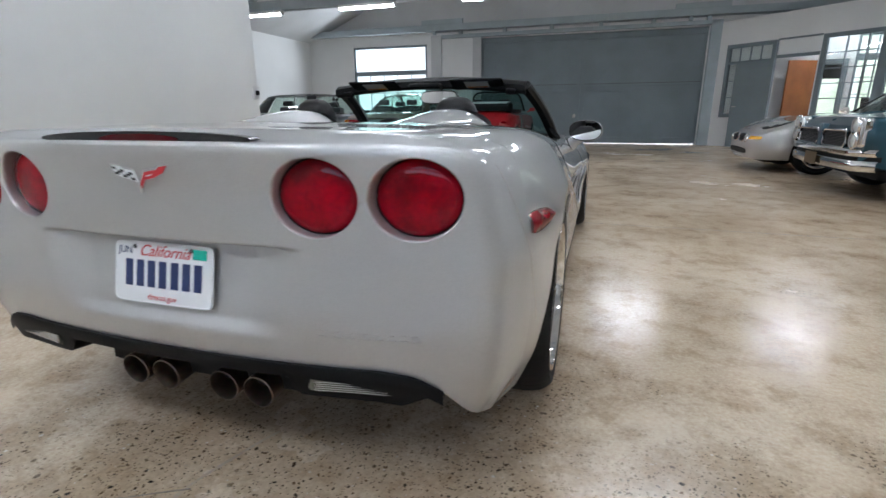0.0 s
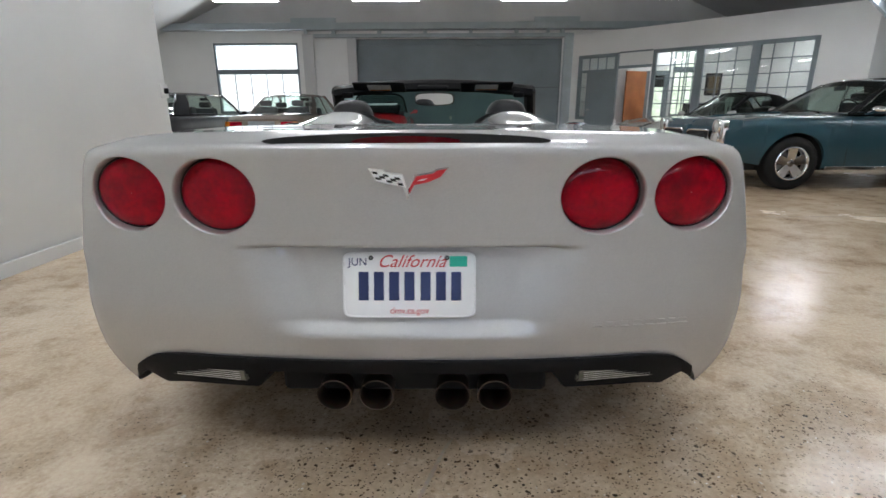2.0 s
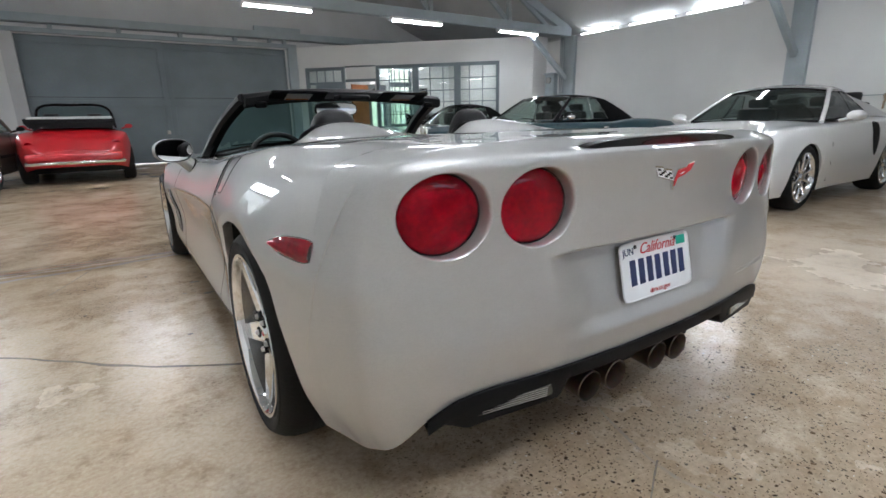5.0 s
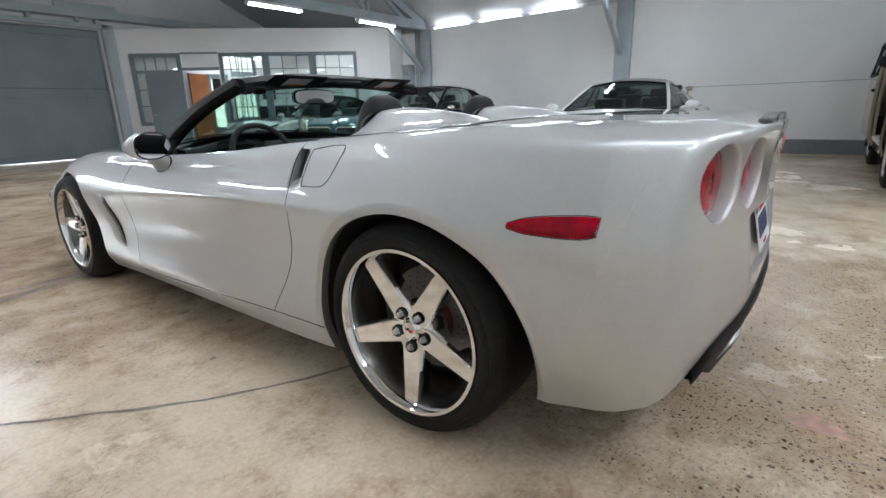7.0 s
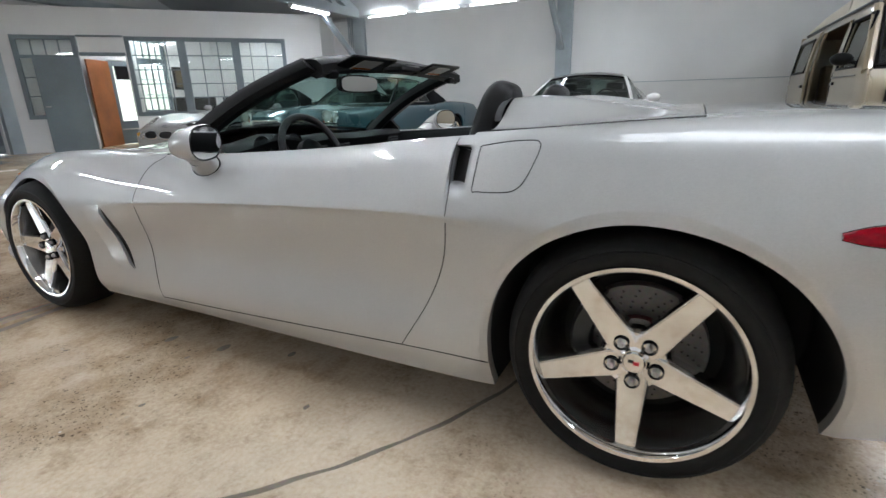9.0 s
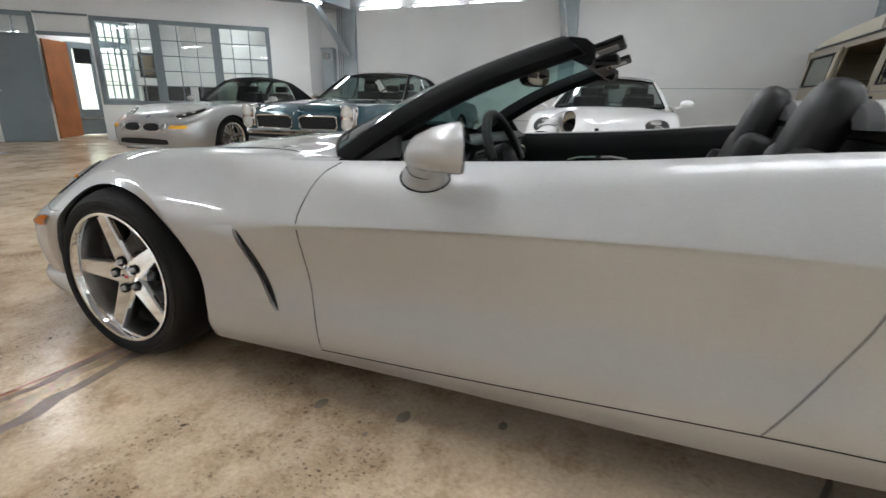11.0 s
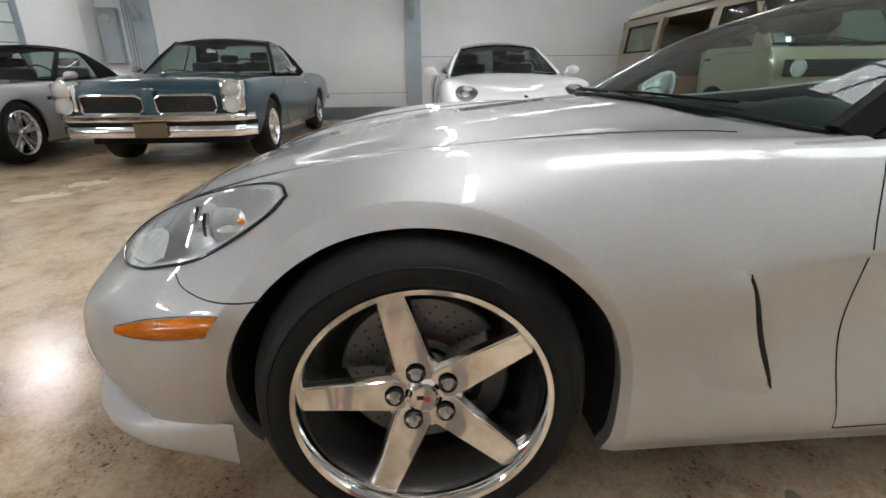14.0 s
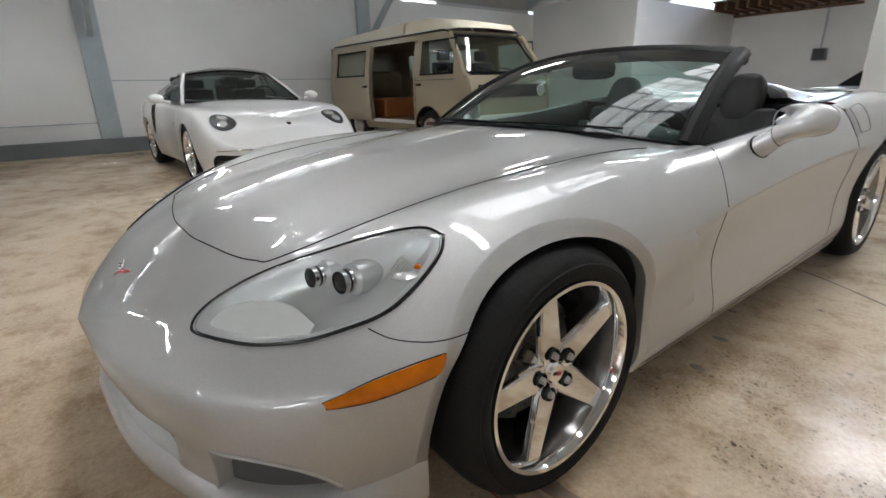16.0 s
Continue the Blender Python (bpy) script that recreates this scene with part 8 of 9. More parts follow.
        amber = catmull([(0.53, 0.500), (0.62, 0.502), (0.73, 0.505), (0.75, 0.527), (0.73, 0.550), (0.62, 0.553), (0.53, 0.548), (0.53, 0.500)], 4)[:-1]
        fitted("turn_lamp", tree, [(s * p[0], 3, p[1]) for p in amber], ahead, YELLOW_LENS, car, 0.004, 0.006, "amber turn lamp")
        side_mirror(car, s, 0.94, 0.36, 0.93, SILVER_DIM, 0.9)
        part("side_vent", box(s * 0.892 - 0.008, s * 0.892 + 0.008, 0.50, 0.78, 0.66, 0.70, 0.004), PIT, car)
        part("door_gap", tube([(s * 0.868, 0.42, 0.85), (s * 0.882, 0.42, 0.60), (s * 0.865, 0.40, 0.25)], 0.003), PIT, car)
        for y in (1.25, -1.255):
            plain_wheel(car, s * 0.765, y, 0.335, 0.24, 0.235, 5, 0.040, CHROME, "silver twin-spoke wheel", 0.16)
    fitted("lower_intake", tree, [(u, 3, v) for u, v in [(-0.50, 0.285), (-0.4, 0.275), (-0.2, 0.272), (0, 0.27), (0.2, 0.272), (0.4, 0.275), (0.50, 0.285), (0.47, 0.345), (0.25, 0.355), (0, 0.357), (-0.25, 0.355), (-0.47, 0.345)]], ahead, PIT, car, 0.005, 0.001, "wide dark lower intake")
    part("front_lip", grid([[Vector((0.74 * u, 2.14 - 0.20 * u * u + dy, z)) for u in np.linspace(-1, 1, 21)] for dy, z in ((-0.10, 0.255), (0.0, 0.25), (0.015, 0.23), (0.0, 0.205), (-0.15, 0.20))]), SILVER_DIM, car)
    fitted("badge", tree, [(u, v, 2) for u, v in oval(0, 1.99, 0.036, 0.036)], (0, 0, -1), INK_BLUE, car, 0.003, 0.003, "", CHROME, 0.003)
    for s in (-1, 1):
        line = [pressed(tree, Vector((s * x, y, 2)), Vector((0, 0, -1)))[0] for x, y in ((0.06, 2.03), (0.40, 1.93), (0.50, 1.80), (0.62, 1.5), (0.68, 1.1), (0.70, 0.66))]
        part("bonnet_gap", tube([p + Vector((0, 0, 0.001)) for p in line], 0.003, 6), PIT, car)
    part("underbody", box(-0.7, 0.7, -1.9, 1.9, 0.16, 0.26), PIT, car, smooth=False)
    return car


roadster(pose(5.33, 7.86, 0, 0, 0, 90), "silver roadster with twin oval grilles and closed black soft top")
roadster(pose(-0.40, -6.2, 0, 0, 0, 90), "pale silver convertible with closed soft top near the recess")


# White rear-engined coupe.
def coupe(m):
    car = thing("coupe_car", m, "white sports coupe with round headlamps and side intakes", "car")
    arches = [(1.25, 0.335, 0.352), (-1.10, 0.340, 0.358)]
    spec = {
        "w": [(-2.20, 0.70), (-2.0, 0.84), (-1.10, 0.935), (-0.4, 0.90), (0.2, 0.878), (1.25, 0.905), (1.7, 0.885), (1.95, 0.84), (2.09, 0.77), (2.16, 0.69), (2.19, 0.61)],
        "c": [(-2.20, 0.62), (-1.9, 0.86), (-1.4, 0.95), (0.75, 0.905), (1.25, 0.825), (1.7, 0.745), (2.0, 0.685), (2.12, 0.63), (2.17, 0.55), (2.19, 0.48)],
        "s": [(-2.20, 0.58), (-1.9, 0.82), (-1.10, 0.91), (0, 0.87), (0.75, 0.855), (1.2, 0.848), (1.52, 0.82), (1.68, 0.78), (1.84, 0.69), (1.97, 0.60), (2.1, 0.52), (2.19, 0.45)],
        "k": [(-2.20, 0.50), (-1.10, 0.64), (0, 0.60), (1.25, 0.60), (1.8, 0.52), (2.19, 0.40)],
        "b": [(-2.20, 0.30), (-1.6, 0.20), (0, 0.17), (1.25, 0.17), (2.0, 0.17), (2.19, 0.20)],
    }
    bm, half = loft_body(spec, arches)
    tree = BVHTree.FromBMesh(bm)
    part("body", bm, WHITE_CAR, car, "white painted body")
    wells(car, arches, 0.88, 0.28)
    cabin(car, dict(wf=0.78, rf=0.12, rr=-0.55, wr=-1.45, wb=0.74, wt=0.55, zf=0.88, zr=0.94, zt=1.222, glass=(0.06, 0.93), panes=[(0.05, 0.42), (0.44, 0.66)], posts=[(0.68, 1.0)], crown=0.055, rear_inset=0.72, headliner=True, lift=0.022), WHITE_CAR, WHITE_CAR, DARK_GLASS)
    ahead, slope_way = Vector((0, -1, 0)), Vector((0, -0.74, -0.67))
    for s in (-1, 1):
        ring = [Vector((s * (0.625 + u), 1.84, 0.69)) + Vector((0, -0.67, 0.74)) * v - slope_way * 0.5 for u, v in oval(0, 0, 0.130, 0.165, 1.0, 32)]
        lamp = fitted("headlamp", tree, ring, slope_way, DARK_STRIP, car, 0.004, 0.010, "oval headlamp with twin round projectors", WHITE_CAR, 0.006)
        for u, v, r in ((-0.016, 0.066, 0.058), (0.016, -0.052, 0.050)):
            hit, n = pressed(tree, Vector((s * (0.625 + u), 1.84, 0.69)) + Vector((0, -0.67, 0.74)) * v - slope_way * 0.5, slope_way)
            p = part("projector", lathe([(0.001, 0.018), (r * 0.6, 0.014), (r * 0.78, 0.006), (r * 0.8, 0.014), (r, 0.012), (r * 1.05, -0.004)], 22, axis="z"), CLEAR_LENS, lamp)
            p.matrix_local = Matrix.Translation(hit + n * 0.010) @ n.to_track_quat("Z", "Y").to_matrix().to_4x4()
        for mouth, x0, x1 in (([(0.035, 0.262), (0.26, 0.258), (0.49, 0.262), (0.50, 0.30), (0.47, 0.35), (0.25, 0.345), (0.045, 0.34)], 0.05, 0.475), ([(0.57, 0.25), (0.68, 0.25), (0.79, 0.26), (0.81, 0.32), (0.78, 0.385), (0.66, 0.38), (0.56, 0.365)], 0.58, 0.785)):
            intake = fitted("intake", tree, [(s * x, 3, z) for x, z in catmull(mouth + mouth[:1], 4)[:-1]], ahead, PIT, car, 0.005, 0.001, "black slatted front intake")
            for k in range(3):
                z = 0.275 + k * 0.027
                bar = [pressed(tree, Vector((s * x, 3, z)), ahead) for x in np.linspace(x0, x1, 9)]
                part("intake_slat", tube([h + n * 0.008 for h, n in bar], 0.005, 6), DARK_STRIP, intake)
        bar = [pressed(tree, Vector((s * x, 3, 0.432)), ahead) for x in np.linspace(0.47, 0.78, 8)]
        part("lamp_strip", tube([h + n * 0.003 for h, n in bar], 0.011, 6), CLEAR_LENS, car)
        side_mirror(car, s, 0.985, 0.50, 0.94, WHITE_CAR, 1.05)
        out = Vector((-s, 0, 0))
        gill = catmull([(-0.60, 0.85), (-0.46, 0.855), (-0.435, 0.74), (-0.46, 0.60), (-0.53, 0.48), (-0.57, 0.50), (-0.60, 0.62), (-0.61, 0.74), (-0.60, 0.85)], 4)[:-1]
        fitted("side_scoop", tree, [(s * 2, y, z) for y, z in gill], out, PIT, car, 0.005, 0.001, "black side intake")
        gap = [pressed(tree, Vector((s * 2, y, z)), out) for y, z in ((0.66, 0.83), (0.68, 0.66), (0.66, 0.45), (0.62, 0.25))]
        part("door_gap", tube([h + n * 0.0005 for h, n in gap], 0.003), PIT, car)
        for y in (1.25, -1.10):
            plain_wheel(car, s * (0.755 if y > 0 else 0.775), y, 0.337, 0.25, 0.248, 10, 0.026, CHROME, "silver multi-spoke wheel")
    part("front_lip", grid([[Vector((0.80 * u, 2.20 - 0.06 * u * u - 0.18 * u**6 + dy, z)) for u in np.linspace(-1, 1, 31)] for dy, z in ((-0.10, 0.215), (0.0, 0.205), (0.010, 0.19), (0.0, 0.172), (-0.35, 0.168))]), GLOSS_BLACK, car)
    fitted("crest", tree, [(u, v, 2) for u, v in oval(0, 2.06, 0.024, 0.030)], (0, 0, -1), GLOSS_BLACK, car, 0.002, 0.002)
    part("underbody", box(-0.7, 0.7, -1.9, 1.9, 0.15, 0.25), PIT, car, smooth=False)
    part("wiper", tube([(-0.3, 0.82, 0.90), (0.25, 0.80, 0.915)], 0.006), BLACK, car)
    return car


coupe(pose(5.88, 1.47, 0, 0, 0, 90))


# Small square saloons.
def saloon(m, paint, label, estate=False):
    car = thing("saloon_car", m, label, "car")
    arches = [(1.36, 0.30, 0.335), (-1.21, 0.30, 0.335)]
    spec = {
        "w": [(-2.13, 0.78), (-1.9, 0.815), (0, 0.825), (1.6, 0.815), (2.0, 0.80), (2.13, 0.77)],
        "c": [(-2.13, 0.84), (-1.9, 0.93), (-1.3, 0.955), (0.85, 0.93), (1.6, 0.88), (2.0, 0.81), (2.13, 0.74)],
        "s": [(-2.13, 0.82), (-1.9, 0.91), (-1.3, 0.925), (0.85, 0.90), (1.6, 0.86), (2.0, 0.79), (2.13, 0.72)],
        "k": [(-2.13, 0.66), (0, 0.66), (2.13, 0.60)],
        "b": [(-2.13, 0.31), (-1.7, 0.25), (0, 0.21), (1.4, 0.22), (2.13, 0.34)],
    }
    bm, half = loft_body(spec, arches)
    part("body", bm, paint, car)
    wells(car, arches, 0.79, 0.24)
    rr, wr = (-1.55, -2.0) if estate else (-0.72, -1.32)
    cabin(car, dict(wf=0.92, rf=0.30, rr=rr, wr=wr, wb=0.70, wt=0.56, zf=0.915, zr=0.94, zt=1.345, glass=(0.06, 0.93), panes=[(0.06, 0.42), (0.45, 0.80)], posts=[(0.425, 0.445), (0.82, 1.0)], trim=CHROME, crown=0.035, seat=GREY_CLOTH), paint, paint, SALOON_GLASS)
    for s in (-1, 1):
        part("tail_lamp", box(s * 0.57 - 0.17, s * 0.57 + 0.17, -2.175, -2.10, 0.665, 0.80, 0.012), RED_LENS, car, "square red tail lamp")
        part("turn_lamp", box(s * 0.695 - 0.05, s * 0.695 + 0.05, -2.180, -2.08, 0.70, 0.80, 0.010), AMBER, car)
        side_mirror(car, s, 0.90, 0.58, 0.97, BLACK, 0.8)
        part("side_moulding", box(s * 0.825 - 0.010, s * 0.825 + 0.010, -0.85, 0.98, 0.50, 0.545, 0.004), BLACK, car)
        part("door_gap", tube([(s * 0.815, 0.02, 0.90), (s * 0.827, 0.02, 0.60), (s * 0.81, 0.0, 0.26)], 0.003), PIT, car)
        for y in (1.36, -1.21):
            plain_wheel(car, s * 0.715, y, 0.30, 0.195, 0.185, 12, 0.022, CHROME, "silver spoked wheel")
    part("rear_bumper", box(-0.81, 0.81, -2.24, -2.06, 0.42, 0.56, 0.025, segments=2), BLACK, car)
    part("bumper_trim", box(-0.80, 0.80, -2.245, -2.235, 0.50, 0.535, 0.003), CHROME, car)
    part("plate_panel", box(-0.27, 0.27, -2.17, -2.12, 0.655, 0.805, 0.006), BEAM_PAINT, car, "grey blank plate panel")
    part("boot_gap", tube([(-0.72, -2.135, 0.82), (0, -2.14, 0.835), (0.72, -2.135, 0.82)], 0.004), PIT, car)
    part("front_bumper", box(-0.81, 0.81, 2.06, 2.24, 0.38, 0.52, 0.025, segments=2), BLACK, car)
    part("underbody", box(-0.66, 0.66, -1.95, 1.9, 0.2, 0.34), PIT, car, smooth=False)
    return car


saloon(pose(-3.50, 10.30, 0, 0, 0, -4), BRONZE, "bronze eighties saloon with square red tail lamps")
saloon(pose(-5.75, 9.75, 0, 0, 0, -4), CHARCOAL, "dark grey eighties estate car beside the partition", True)


# Small red rounded convertible with its folded roof.
def bubble(m):
    car = thing("rounded_convertible_car", m, "small red rounded convertible with folded black and white roof", "car")
    arches = [(1.25, 0.315, 0.36), (-1.26, 0.315, 0.36)]
    spec = {
        "w": [(-2.02, 0.55), (-1.8, 0.74), (-1.26, 0.86), (0, 0.82), (1.25, 0.86), (1.8, 0.74), (2.02, 0.55)],
        "c": [(-2.02, 0.62), (-1.85, 0.80), (-1.4, 0.96), (-1.0, 1.0), (0.9, 0.98), (1.4, 0.92), (1.85, 0.74), (2.02, 0.58)],
        "s": [(-2.02, 0.58), (-1.85, 0.74), (-1.26, 0.90), (0, 0.90), (1.25, 0.86), (1.85, 0.68), (2.02, 0.54)],
        "k": [(-2.02, 0.46), (-1.26, 0.60), (0, 0.58), (1.25, 0.58), (2.02, 0.44)],
        "b": [(-2.02, 0.32), (-1.6, 0.24), (0, 0.2), (1.25, 0.22), (2.02, 0.3)],
    }
    bm, half = loft_body(spec, arches)
    part("body", bm, RED_CAR, car, "glossy red body")
    wells(car, arches, 0.83, 0.25)
    stack = [[Vector((x * g, y, z)) for x in np.linspace(-0.66, 0.66, 13)] for y, z, g in ((-1.55, 0.97, 0.9), (-1.56, 1.06, 1.0), (-1.45, 1.13, 1.02), (-1.15, 1.15, 1.0), (-0.9, 1.12, 1.0), (-0.86, 1.0, 0.98))]
    part("folded_roof", grid(stack), SOFT_TOP, car, "folded black roof")
    cover = [[Vector((x, y, z)) for x in np.linspace(-0.62, 0.62, 13)] for y, z in ((-1.50, 1.125), (-1.42, 1.155), (-1.1, 1.175), (-0.95, 1.15))]
    part("roof_cover", grid(cover), LABEL_WHITE, car, "white roof lining")
    # Black block added in place of the shaded footwell and floor.
    part("cabin_shade", box(-0.62, 0.62, -0.85, 0.62, 0.93, 1.0), BLACK, car, smooth=False)
    frame = [(-0.68, 0.78, 0.97), (-0.56, 0.32, 1.38), (0, 0.36, 1.43), (0.56, 0.32, 1.38), (0.68, 0.78, 0.97)]
    part("windscreen_frame", tube(catmull(frame, 6), 0.025, 8), BLACK, car)
    sheet("windscreen", [frame[0], frame[4], frame[3], frame[1]], CAR_GLASS, car, 8, (0, 0.06, 0.03)).visible_shadow = False
    for s in (-1, 1):
        round_lamp(car, s * 0.62, -1.86, 0.66, 0.085, 180 + s * 24, -12, RED_CAR, RED_LENS)
        side_mirror(car, s, 0.92, 0.62, 0.99, RED_CAR, 0.9)
        for x in (s * 0.35,):
            part("head_restraint", box(x - 0.13, x + 0.13, -0.32, -0.22, 1.06, 1.24, 0.04, segments=2), LEATHER, car)
            part("seat_back", box(x - 0.22, x + 0.22, -0.34, -0.2, 0.9, 1.08, 0.05, segments=2), LEATHER, car)
        for y in (1.25, -1.26):
            plain_wheel(car, s * 0.76, y, 0.315, 0.2, 0.20, 6, 0.05, CHROME, "silver wheel")
    part("rear_bumper", box(-0.70, 0.70, -2.06, -1.80, 0.40, 0.55, 0.06, segments=3), RED_CAR, car)
    part("bumper_band", box(-0.72, 0.72, -2.065, -1.9, 0.36, 0.42, 0.02), CHROME, car)
    part("underbody", box(-0.66, 0.66, -1.7, 1.7, 0.2, 0.34), PIT, car, smooth=False)
    return car


bubble(pose(-1.72, 11.15, 0, 0, 0, 0))


# Beige camper van with a raised cream roof and its sliding door open.
def camper(m):
    car = thing("camper_van", m, "beige camper van with cream pop-top and open sliding door", "van")
    side = curve_of([(0.28, 0.86), (0.45, 0.905), (0.9, 0.92), (1.2, 0.915), (1.5, 0.875), (1.78, 0.815), (1.84, 0.79)])
    front = curve_of([(0.28, 2.17), (0.5, 2.26), (0.9, 2.25), (1.12, 2.19), (1.3, 2.02), (1.78, 1.62), (1.84, 1.55)])
    arches = [(1.20, 0.32, 0.40), (-1.26, 0.32, 0.38)]
    opening = (-0.58, 0.80, 0.40, 1.74)
    holes_r = [opening, (1.02, 1.86, 1.20, 1.70)]
    holes_l = [(-1.85, -0.75, 1.22, 1.70), (-0.60, 0.55, 1.22, 1.70), (1.02, 1.86, 1.20, 1.70)]

    def wall(s, holes):
        ys = sorted({*np.linspace(-2.28, 2.26, 60), *np.linspace(0.76, 1.64, 56), *np.linspace(-1.68, -0.84, 52), *(h[0] for h in holes), *(h[1] for h in holes)})
        zs = sorted({*np.linspace(0.28, 1.84, 40), *np.linspace(0.28, 0.74, 34), *(h[2] for h in holes), *(h[3] for h in holes)})
        rows = []
        for z in zs:
            lim = front(z)
            rows.append([Vector((s * side(z) * (1 - 0.06 * max(0.0, (y - 1.9) / 0.4) ** 2), min(y, lim), z)) for y in ys])

        def gone(i, j):
            y, z = (ys[j] + ys[j + 1]) / 2, (zs[i] + zs[i + 1]) / 2
            if any(h[0] < y < h[1] and h[2] < z < h[3] for h in holes):
                return True
            if ys[j] >= front(zs[i]) and ys[j] >= front(zs[i + 1]):
                return True
            return any(math.hypot(y - c, z - h) < r for c, h, r in arches)

        bm = grid(rows, skip=gone)
        bmesh.ops.recalc_face_normals(bm, faces=bm.faces[:])
        bmesh.ops.solidify(bm, geom=bm.faces[:], thickness=0.03)
        return bm

    part("side_wall", wall(1, holes_r), BEIGE, car, "beige side with an open doorway", smooth=False)
    part("side_wall", wall(-1, holes_l), BEIGE, car, smooth=False)
    # Front: nose below, screen above.
    rows = [[Vector((u * side(z) * 0.94, front(z) + 0.015 - 0.05 * u * u, z)) for u in np.linspace(-1, 1, 21)] for z in np.linspace(0.28, 1.16, 16)]
    part("nose_panel", grid(rows), BEIGE, car, "beige nose")
    rows = [[Vector((u * side(z) * 0.88, front(z) + 0.012 - 0.06 * u * u, z)) for u in np.linspace(-1, 1, 17)] for z in np.linspace(1.20, 1.76, 8)]
    part("windscreen", grid(rows), CAR_GLASS, car, "wide flat windscreen").visible_shadow = False
    part("screen_rubber", tube([rows[0][0], rows[0][8], rows[0][-1], rows[-1][-1], rows[-1][8], rows[-1][0]], 0.022, 6, closed=True), BLACK, car)
    for s in (-1, 1):
        part("a_pillar", tube([Vector((s * 0.885, 2.12, 1.14)), Vector((s * 0.80, 1.66, 1.78))], 0.045, 8), BEIGE, car)
    part("wiper", tube([(-0.35, 2.20, 1.19), (0.1, 2.08, 1.27)], 0.007), BLACK, car)
    part("wiper", tube([(0.2, 2.20, 1.19), (0.6, 2.06, 1.27)], 0.007), BLACK, car)
    part("grille", box(-0.74, 0.74, 2.24, 2.285, 0.83, 1.02, 0.006), BLACK, car, "black grille band")
    for k in range(5):
        z = 0.85 + k * 0.035
        part("grille_slat", box(-0.72, 0.72, 2.283, 2.290, z, z + 0.012), DARK_STRIP, car, smooth=False)
    for s in (-1, 1):
        round_lamp(car, s * 0.60, 2.295, 0.925, 0.088)
    part("bumper", box(-0.90, 0.90, 2.24, 2.37, 0.42, 0.58, 0.03, segments=2), LABEL_WHITE, car)
    part("rear_panel", box(-0.86, 0.86, -2.29, -2.25, 0.30, 1.82, 0.01), BEIGE, car)
    part("rear_bumper", box(-0.90, 0.90, -2.40, -2.28, 0.42, 0.56, 0.03, segments=2), LABEL_WHITE, car)
    part("roof", box(-0.79, 0.79, -2.24, 1.55, 1.80, 1.845, 0.02, segments=2), BEIGE, car)
    # Pop-top in two pieces.
    rows = []
    for y, w, z in ((-2.30, 0.70, 1.86), (-2.22, 0.78, 1.98), (-1.2, 0.80, 2.03), (0.40, 0.80, 2.07)):
        rows.append([Vector((x * w, y, zz)) for x, zz in ((-1, 1.85), (-0.98, z - 0.07), (-0.90, z), (0, z + 0.02), (0.90, z), (0.98, z - 0.07), (1, 1.85))])
    bm = grid(rows)
    bm.faces.new([v for v in bm.verts if abs(v.co.y + 2.30) < 1e-4])
    part("pop_top", bm, POPTOP, car, "cream raised camping roof")
    rows = []
    for y, w, z in ((0.44, 0.80, 2.07), (1.05, 0.80, 2.06), (1.50, 0.77, 1.98), (1.66, 0.72, 1.87)):
        rows.append([Vector((x * w, y, zz)) for x, zz in ((-1, 1.85), (-0.98, max(1.86, z - 0.07)), (-0.90, z), (0, z + 0.02), (0.90, z), (0.98, max(1.86, z - 0.07)), (1, 1.85))])
    part("roof_rack", grid(rows), POPTOP, car, "cream front roof tray")
    for s in (-1, 1):
        part("rain_gutter", tube([(s * 0.80, -2.2, 1.845), (s * 0.80, 1.5, 1.845), (s * 0.77, 1.66, 1.80)], 0.016, 6), DARK_STRIP, car)
    # Windows.
    def flank_pane(s, h, name="side_window"):
        rows = [[Vector((s * (side(z) - 0.02), y, z)) for y in np.linspace(h[0], h[1], 4)] for z in np.linspace(h[2], h[3], 5)]
        part(name, grid(rows), CAR_GLASS, car).visible_shadow = False
        ring = [Vector((s * (side(z) + 0.004), y, z)) for y, z in ((h[0], h[2]), (h[1], h[2]), (h[1], h[3]), (h[0], h[3]))]
        part("window_rubber", tube(ring, 0.016, 6, closed=True), BLACK, car)
    flank_pane(1, holes_r[1])
    for h in holes_l:
        flank_pane(-1, h)
    # The sliding door, pushed back along the flank.
    ys, zs = np.linspace(-2.02, -0.58, 16), np.linspace(0.42, 1.76, 24)
    win = (-1.86, -0.74, 1.24, 1.68)
    rows = [[Vector((side(z) + 0.055, y, z)) for y in sorted({*ys, win[0], win[1]})] for z in sorted({*zs, win[2], win[3]})]
    yy, zz = sorted({*ys, win[0], win[1]}), sorted({*zs, win[2], win[3]})
    bm = grid(rows, skip=lambda i, j: win[0] < (yy[j] + yy[j + 1]) / 2 < win[1] and win[2] < (zz[i] + zz[i + 1]) / 2 < win[3])
    bmesh.ops.recalc_face_normals(bm, faces=bm.faces[:])
    bmesh.ops.solidify(bm, geom=bm.faces[:], thickness=0.03)
    door = part("sliding_door", bm, BEIGE, car, "beige sliding door pushed open", smooth=False)
    rows = [[Vector((side(z) + 0.045, y, z)) for y in np.linspace(win[0], win[1], 4)] for z in np.linspace(win[2], win[3], 5)]
    part("door_window", grid(rows), CAR_GLASS, door).visible_shadow = False
    part("door_window_rubber", tube([Vector((side(z) + 0.06, y, z)) for y, z in ((win[0], win[2]), (win[1], win[2]), (win[1], win[3]), (win[0], win[3]))], 0.016, 6, closed=True), BLACK, door)
    part("door_handle", box(0.97, 1.0, -0.80, -0.66, 1.02, 1.06, 0.008), BLACK, door)
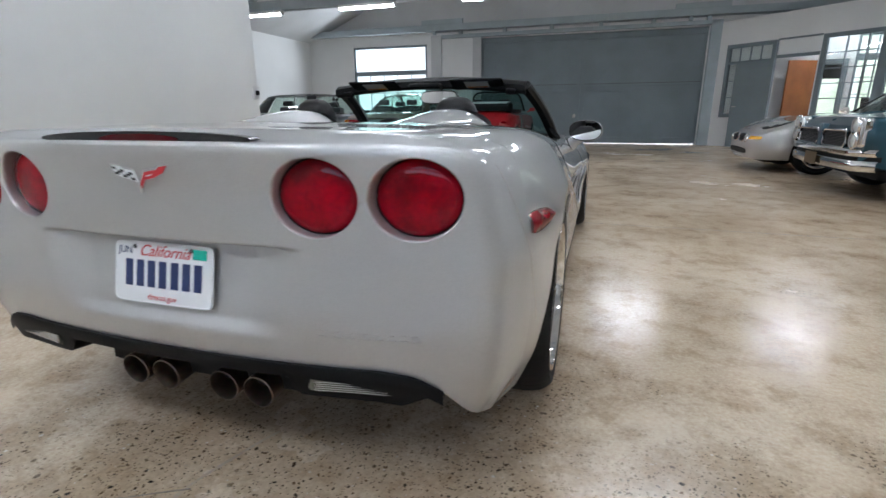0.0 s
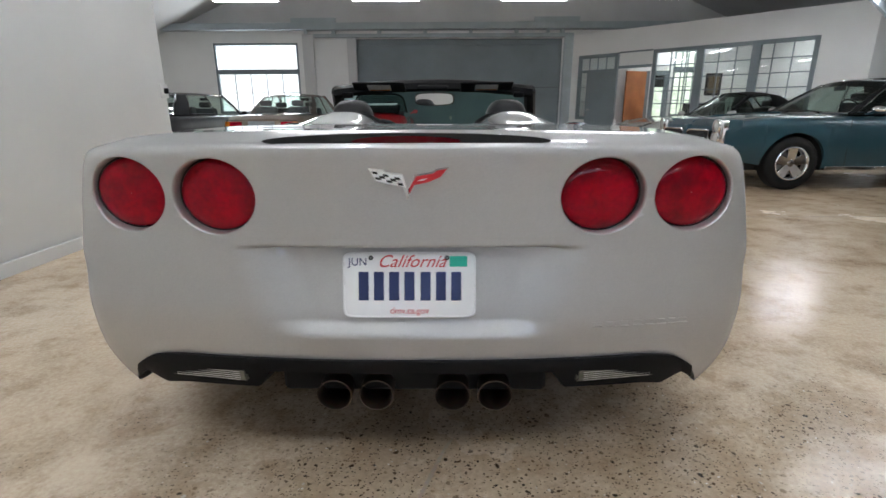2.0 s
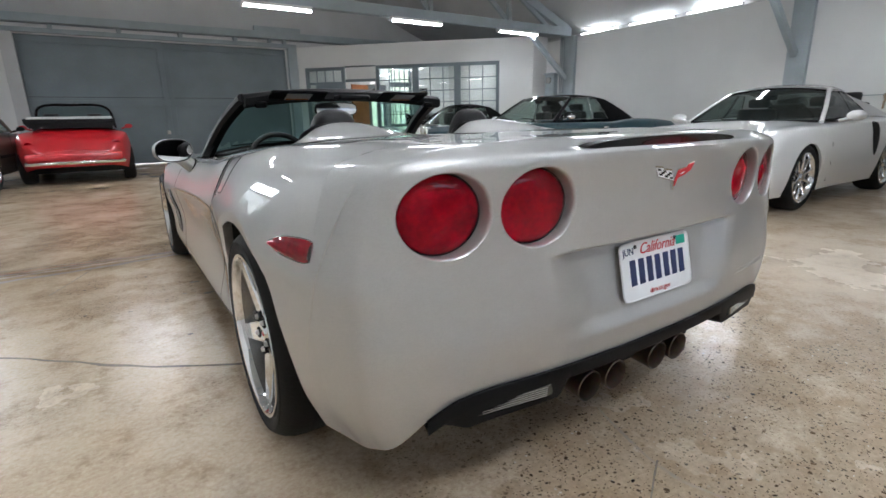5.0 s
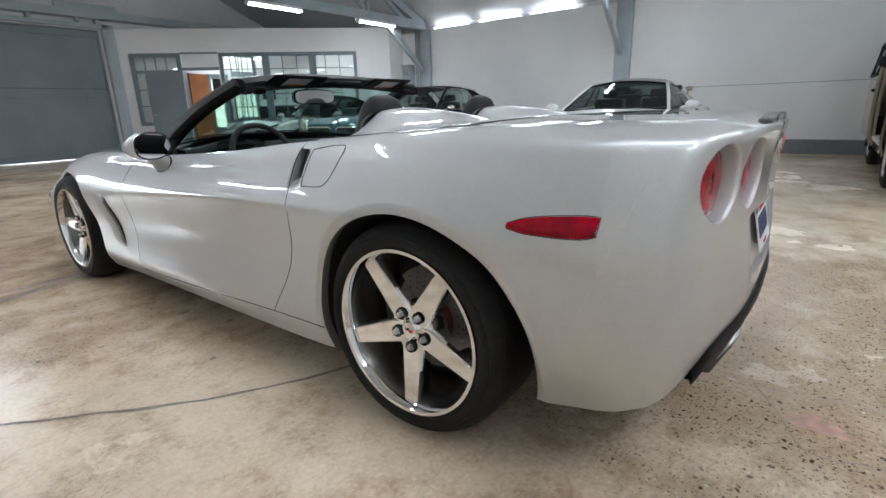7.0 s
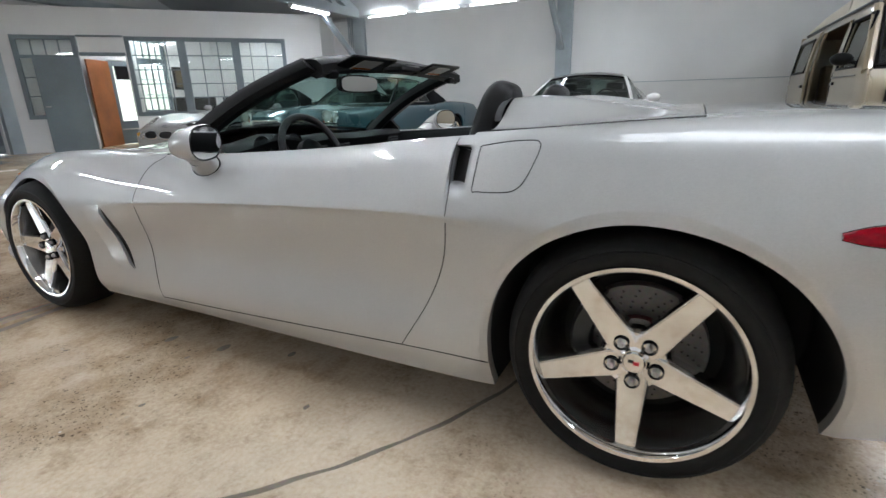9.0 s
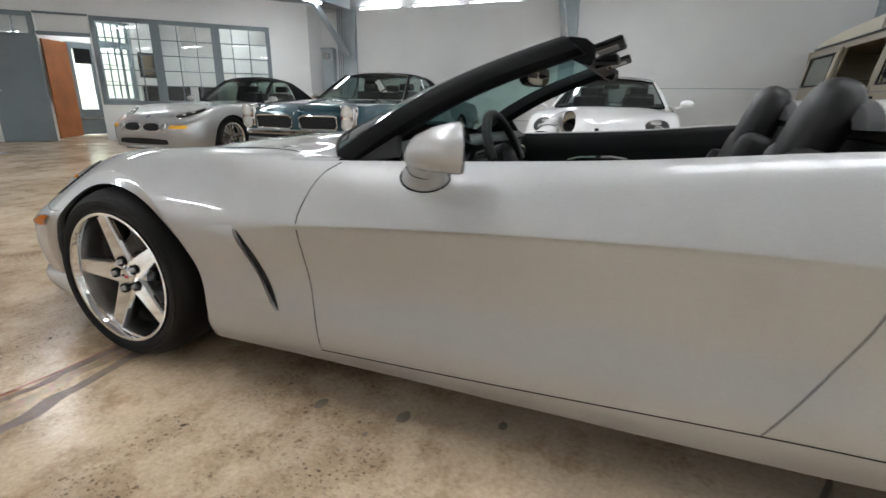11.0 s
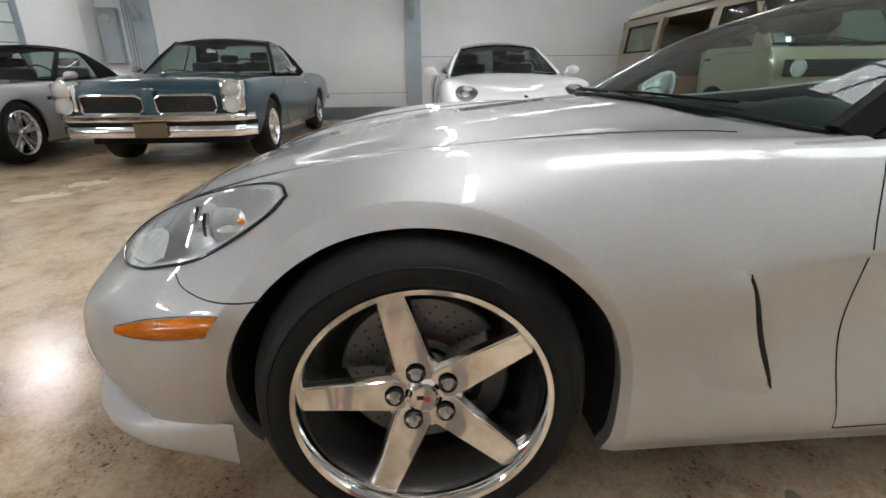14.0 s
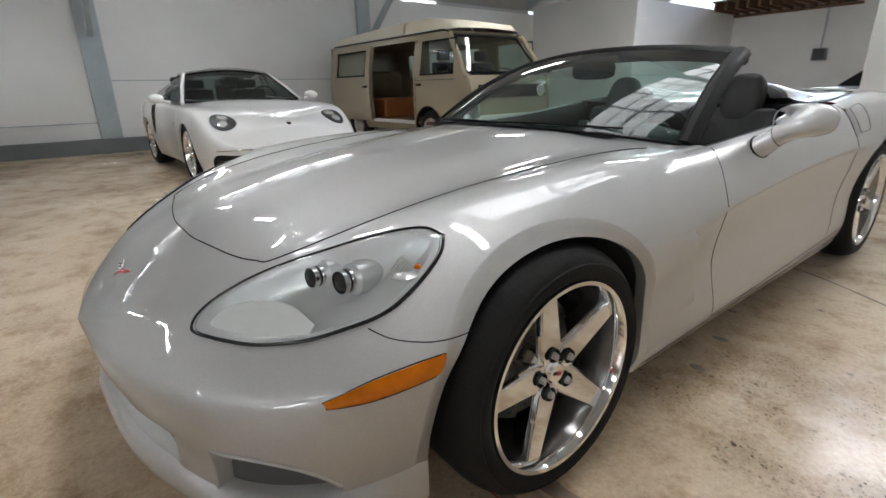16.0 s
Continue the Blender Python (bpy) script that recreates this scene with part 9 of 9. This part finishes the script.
    part("door_handle", box(0.915, 0.94, 0.90, 1.03, 1.03, 1.065, 0.008), BLACK, car)
    part("door_gap", tube([(0.925, 0.86, 0.45), (0.925, 0.86, 1.10), (0.83, 0.92, 1.74)], 0.004), PIT, car)
    part("waist_line", tube([(0.925, 0.86, 1.115), (0.925, 1.9, 1.115)], 0.005), DARK_STRIP, car)
    # Inside.
    part("floor_inside", box(-0.84, 0.86, -2.2, 1.7, 0.40, 0.45), DARK_WOOD, car, smooth=False)
    part("step_trim", box(0.80, 0.90, -0.58, 0.80, 0.40, 0.455, 0.005), LABEL_WHITE, car)
    part("cupboard", box(-0.82, -0.42, -1.2, 0.75, 0.45, 1.20, 0.01), DARK_WOOD, car, "brown fitted cupboard")
    part("bench", box(-0.40, 0.62, -1.55, -0.60, 0.45, 0.82, 0.03), WOOD_DOOR, car)
    part("bench_back", box(-0.40, 0.62, -1.72, -1.50, 0.45, 1.35, 0.04), PAPER, car)
    part("inner_lining", box(-0.76, 0.76, -2.1, 1.4, 1.76, 1.79), PAPER, car, smooth=False)
    part("cab_divider", box(0.60, 0.84, 0.80, 0.86, 0.45, 1.74), PAPER, car, smooth=False)
    for s in (-1, 1):
        part("seat_back", box(s * 0.42 - 0.24, s * 0.42 + 0.24, 0.98, 1.12, 0.80, 1.40, 0.05, segments=2), LEATHER, car)
        part("head_restraint", box(s * 0.42 - 0.12, s * 0.42 + 0.12, 0.96, 1.06, 1.42, 1.60, 0.04, segments=2), LEATHER, car)
        side_mirror(car, s, 1.03, 1.78, 1.28, BLACK, 1.2)
        for y in (1.20, -1.26):
            plain_wheel(car, s * 0.78, y, 0.32, 0.185, 0.19, 8, 0.03, STEEL, "steel wheel")
    part("dashboard", box(-0.80, 0.80, 1.66, 2.05, 0.98, 1.14, 0.04, segments=2), BLACK, car)
    for c, h, r in arches:
        for s in (-1, 1):
            part("arch_lip", tube([Vector((s * (side(max(0.29, h + r * math.sin(a))) + 0.002), c + r * math.cos(a), max(0.29, h + r * math.sin(a)))) for a in np.linspace(-0.05, math.pi + 0.05, 36)], 0.014, 6), BEIGE, car)
    wells(car, [(c, h, r) for c, h, r in arches], 0.90, 0.26)
    part("underbody", box(-0.78, 0.78, -2.2, 2.1, 0.28, 0.40), PIT, car, smooth=False)
    return car


camper(pose(6.41, -2.37, 0, 0, 0, 90))
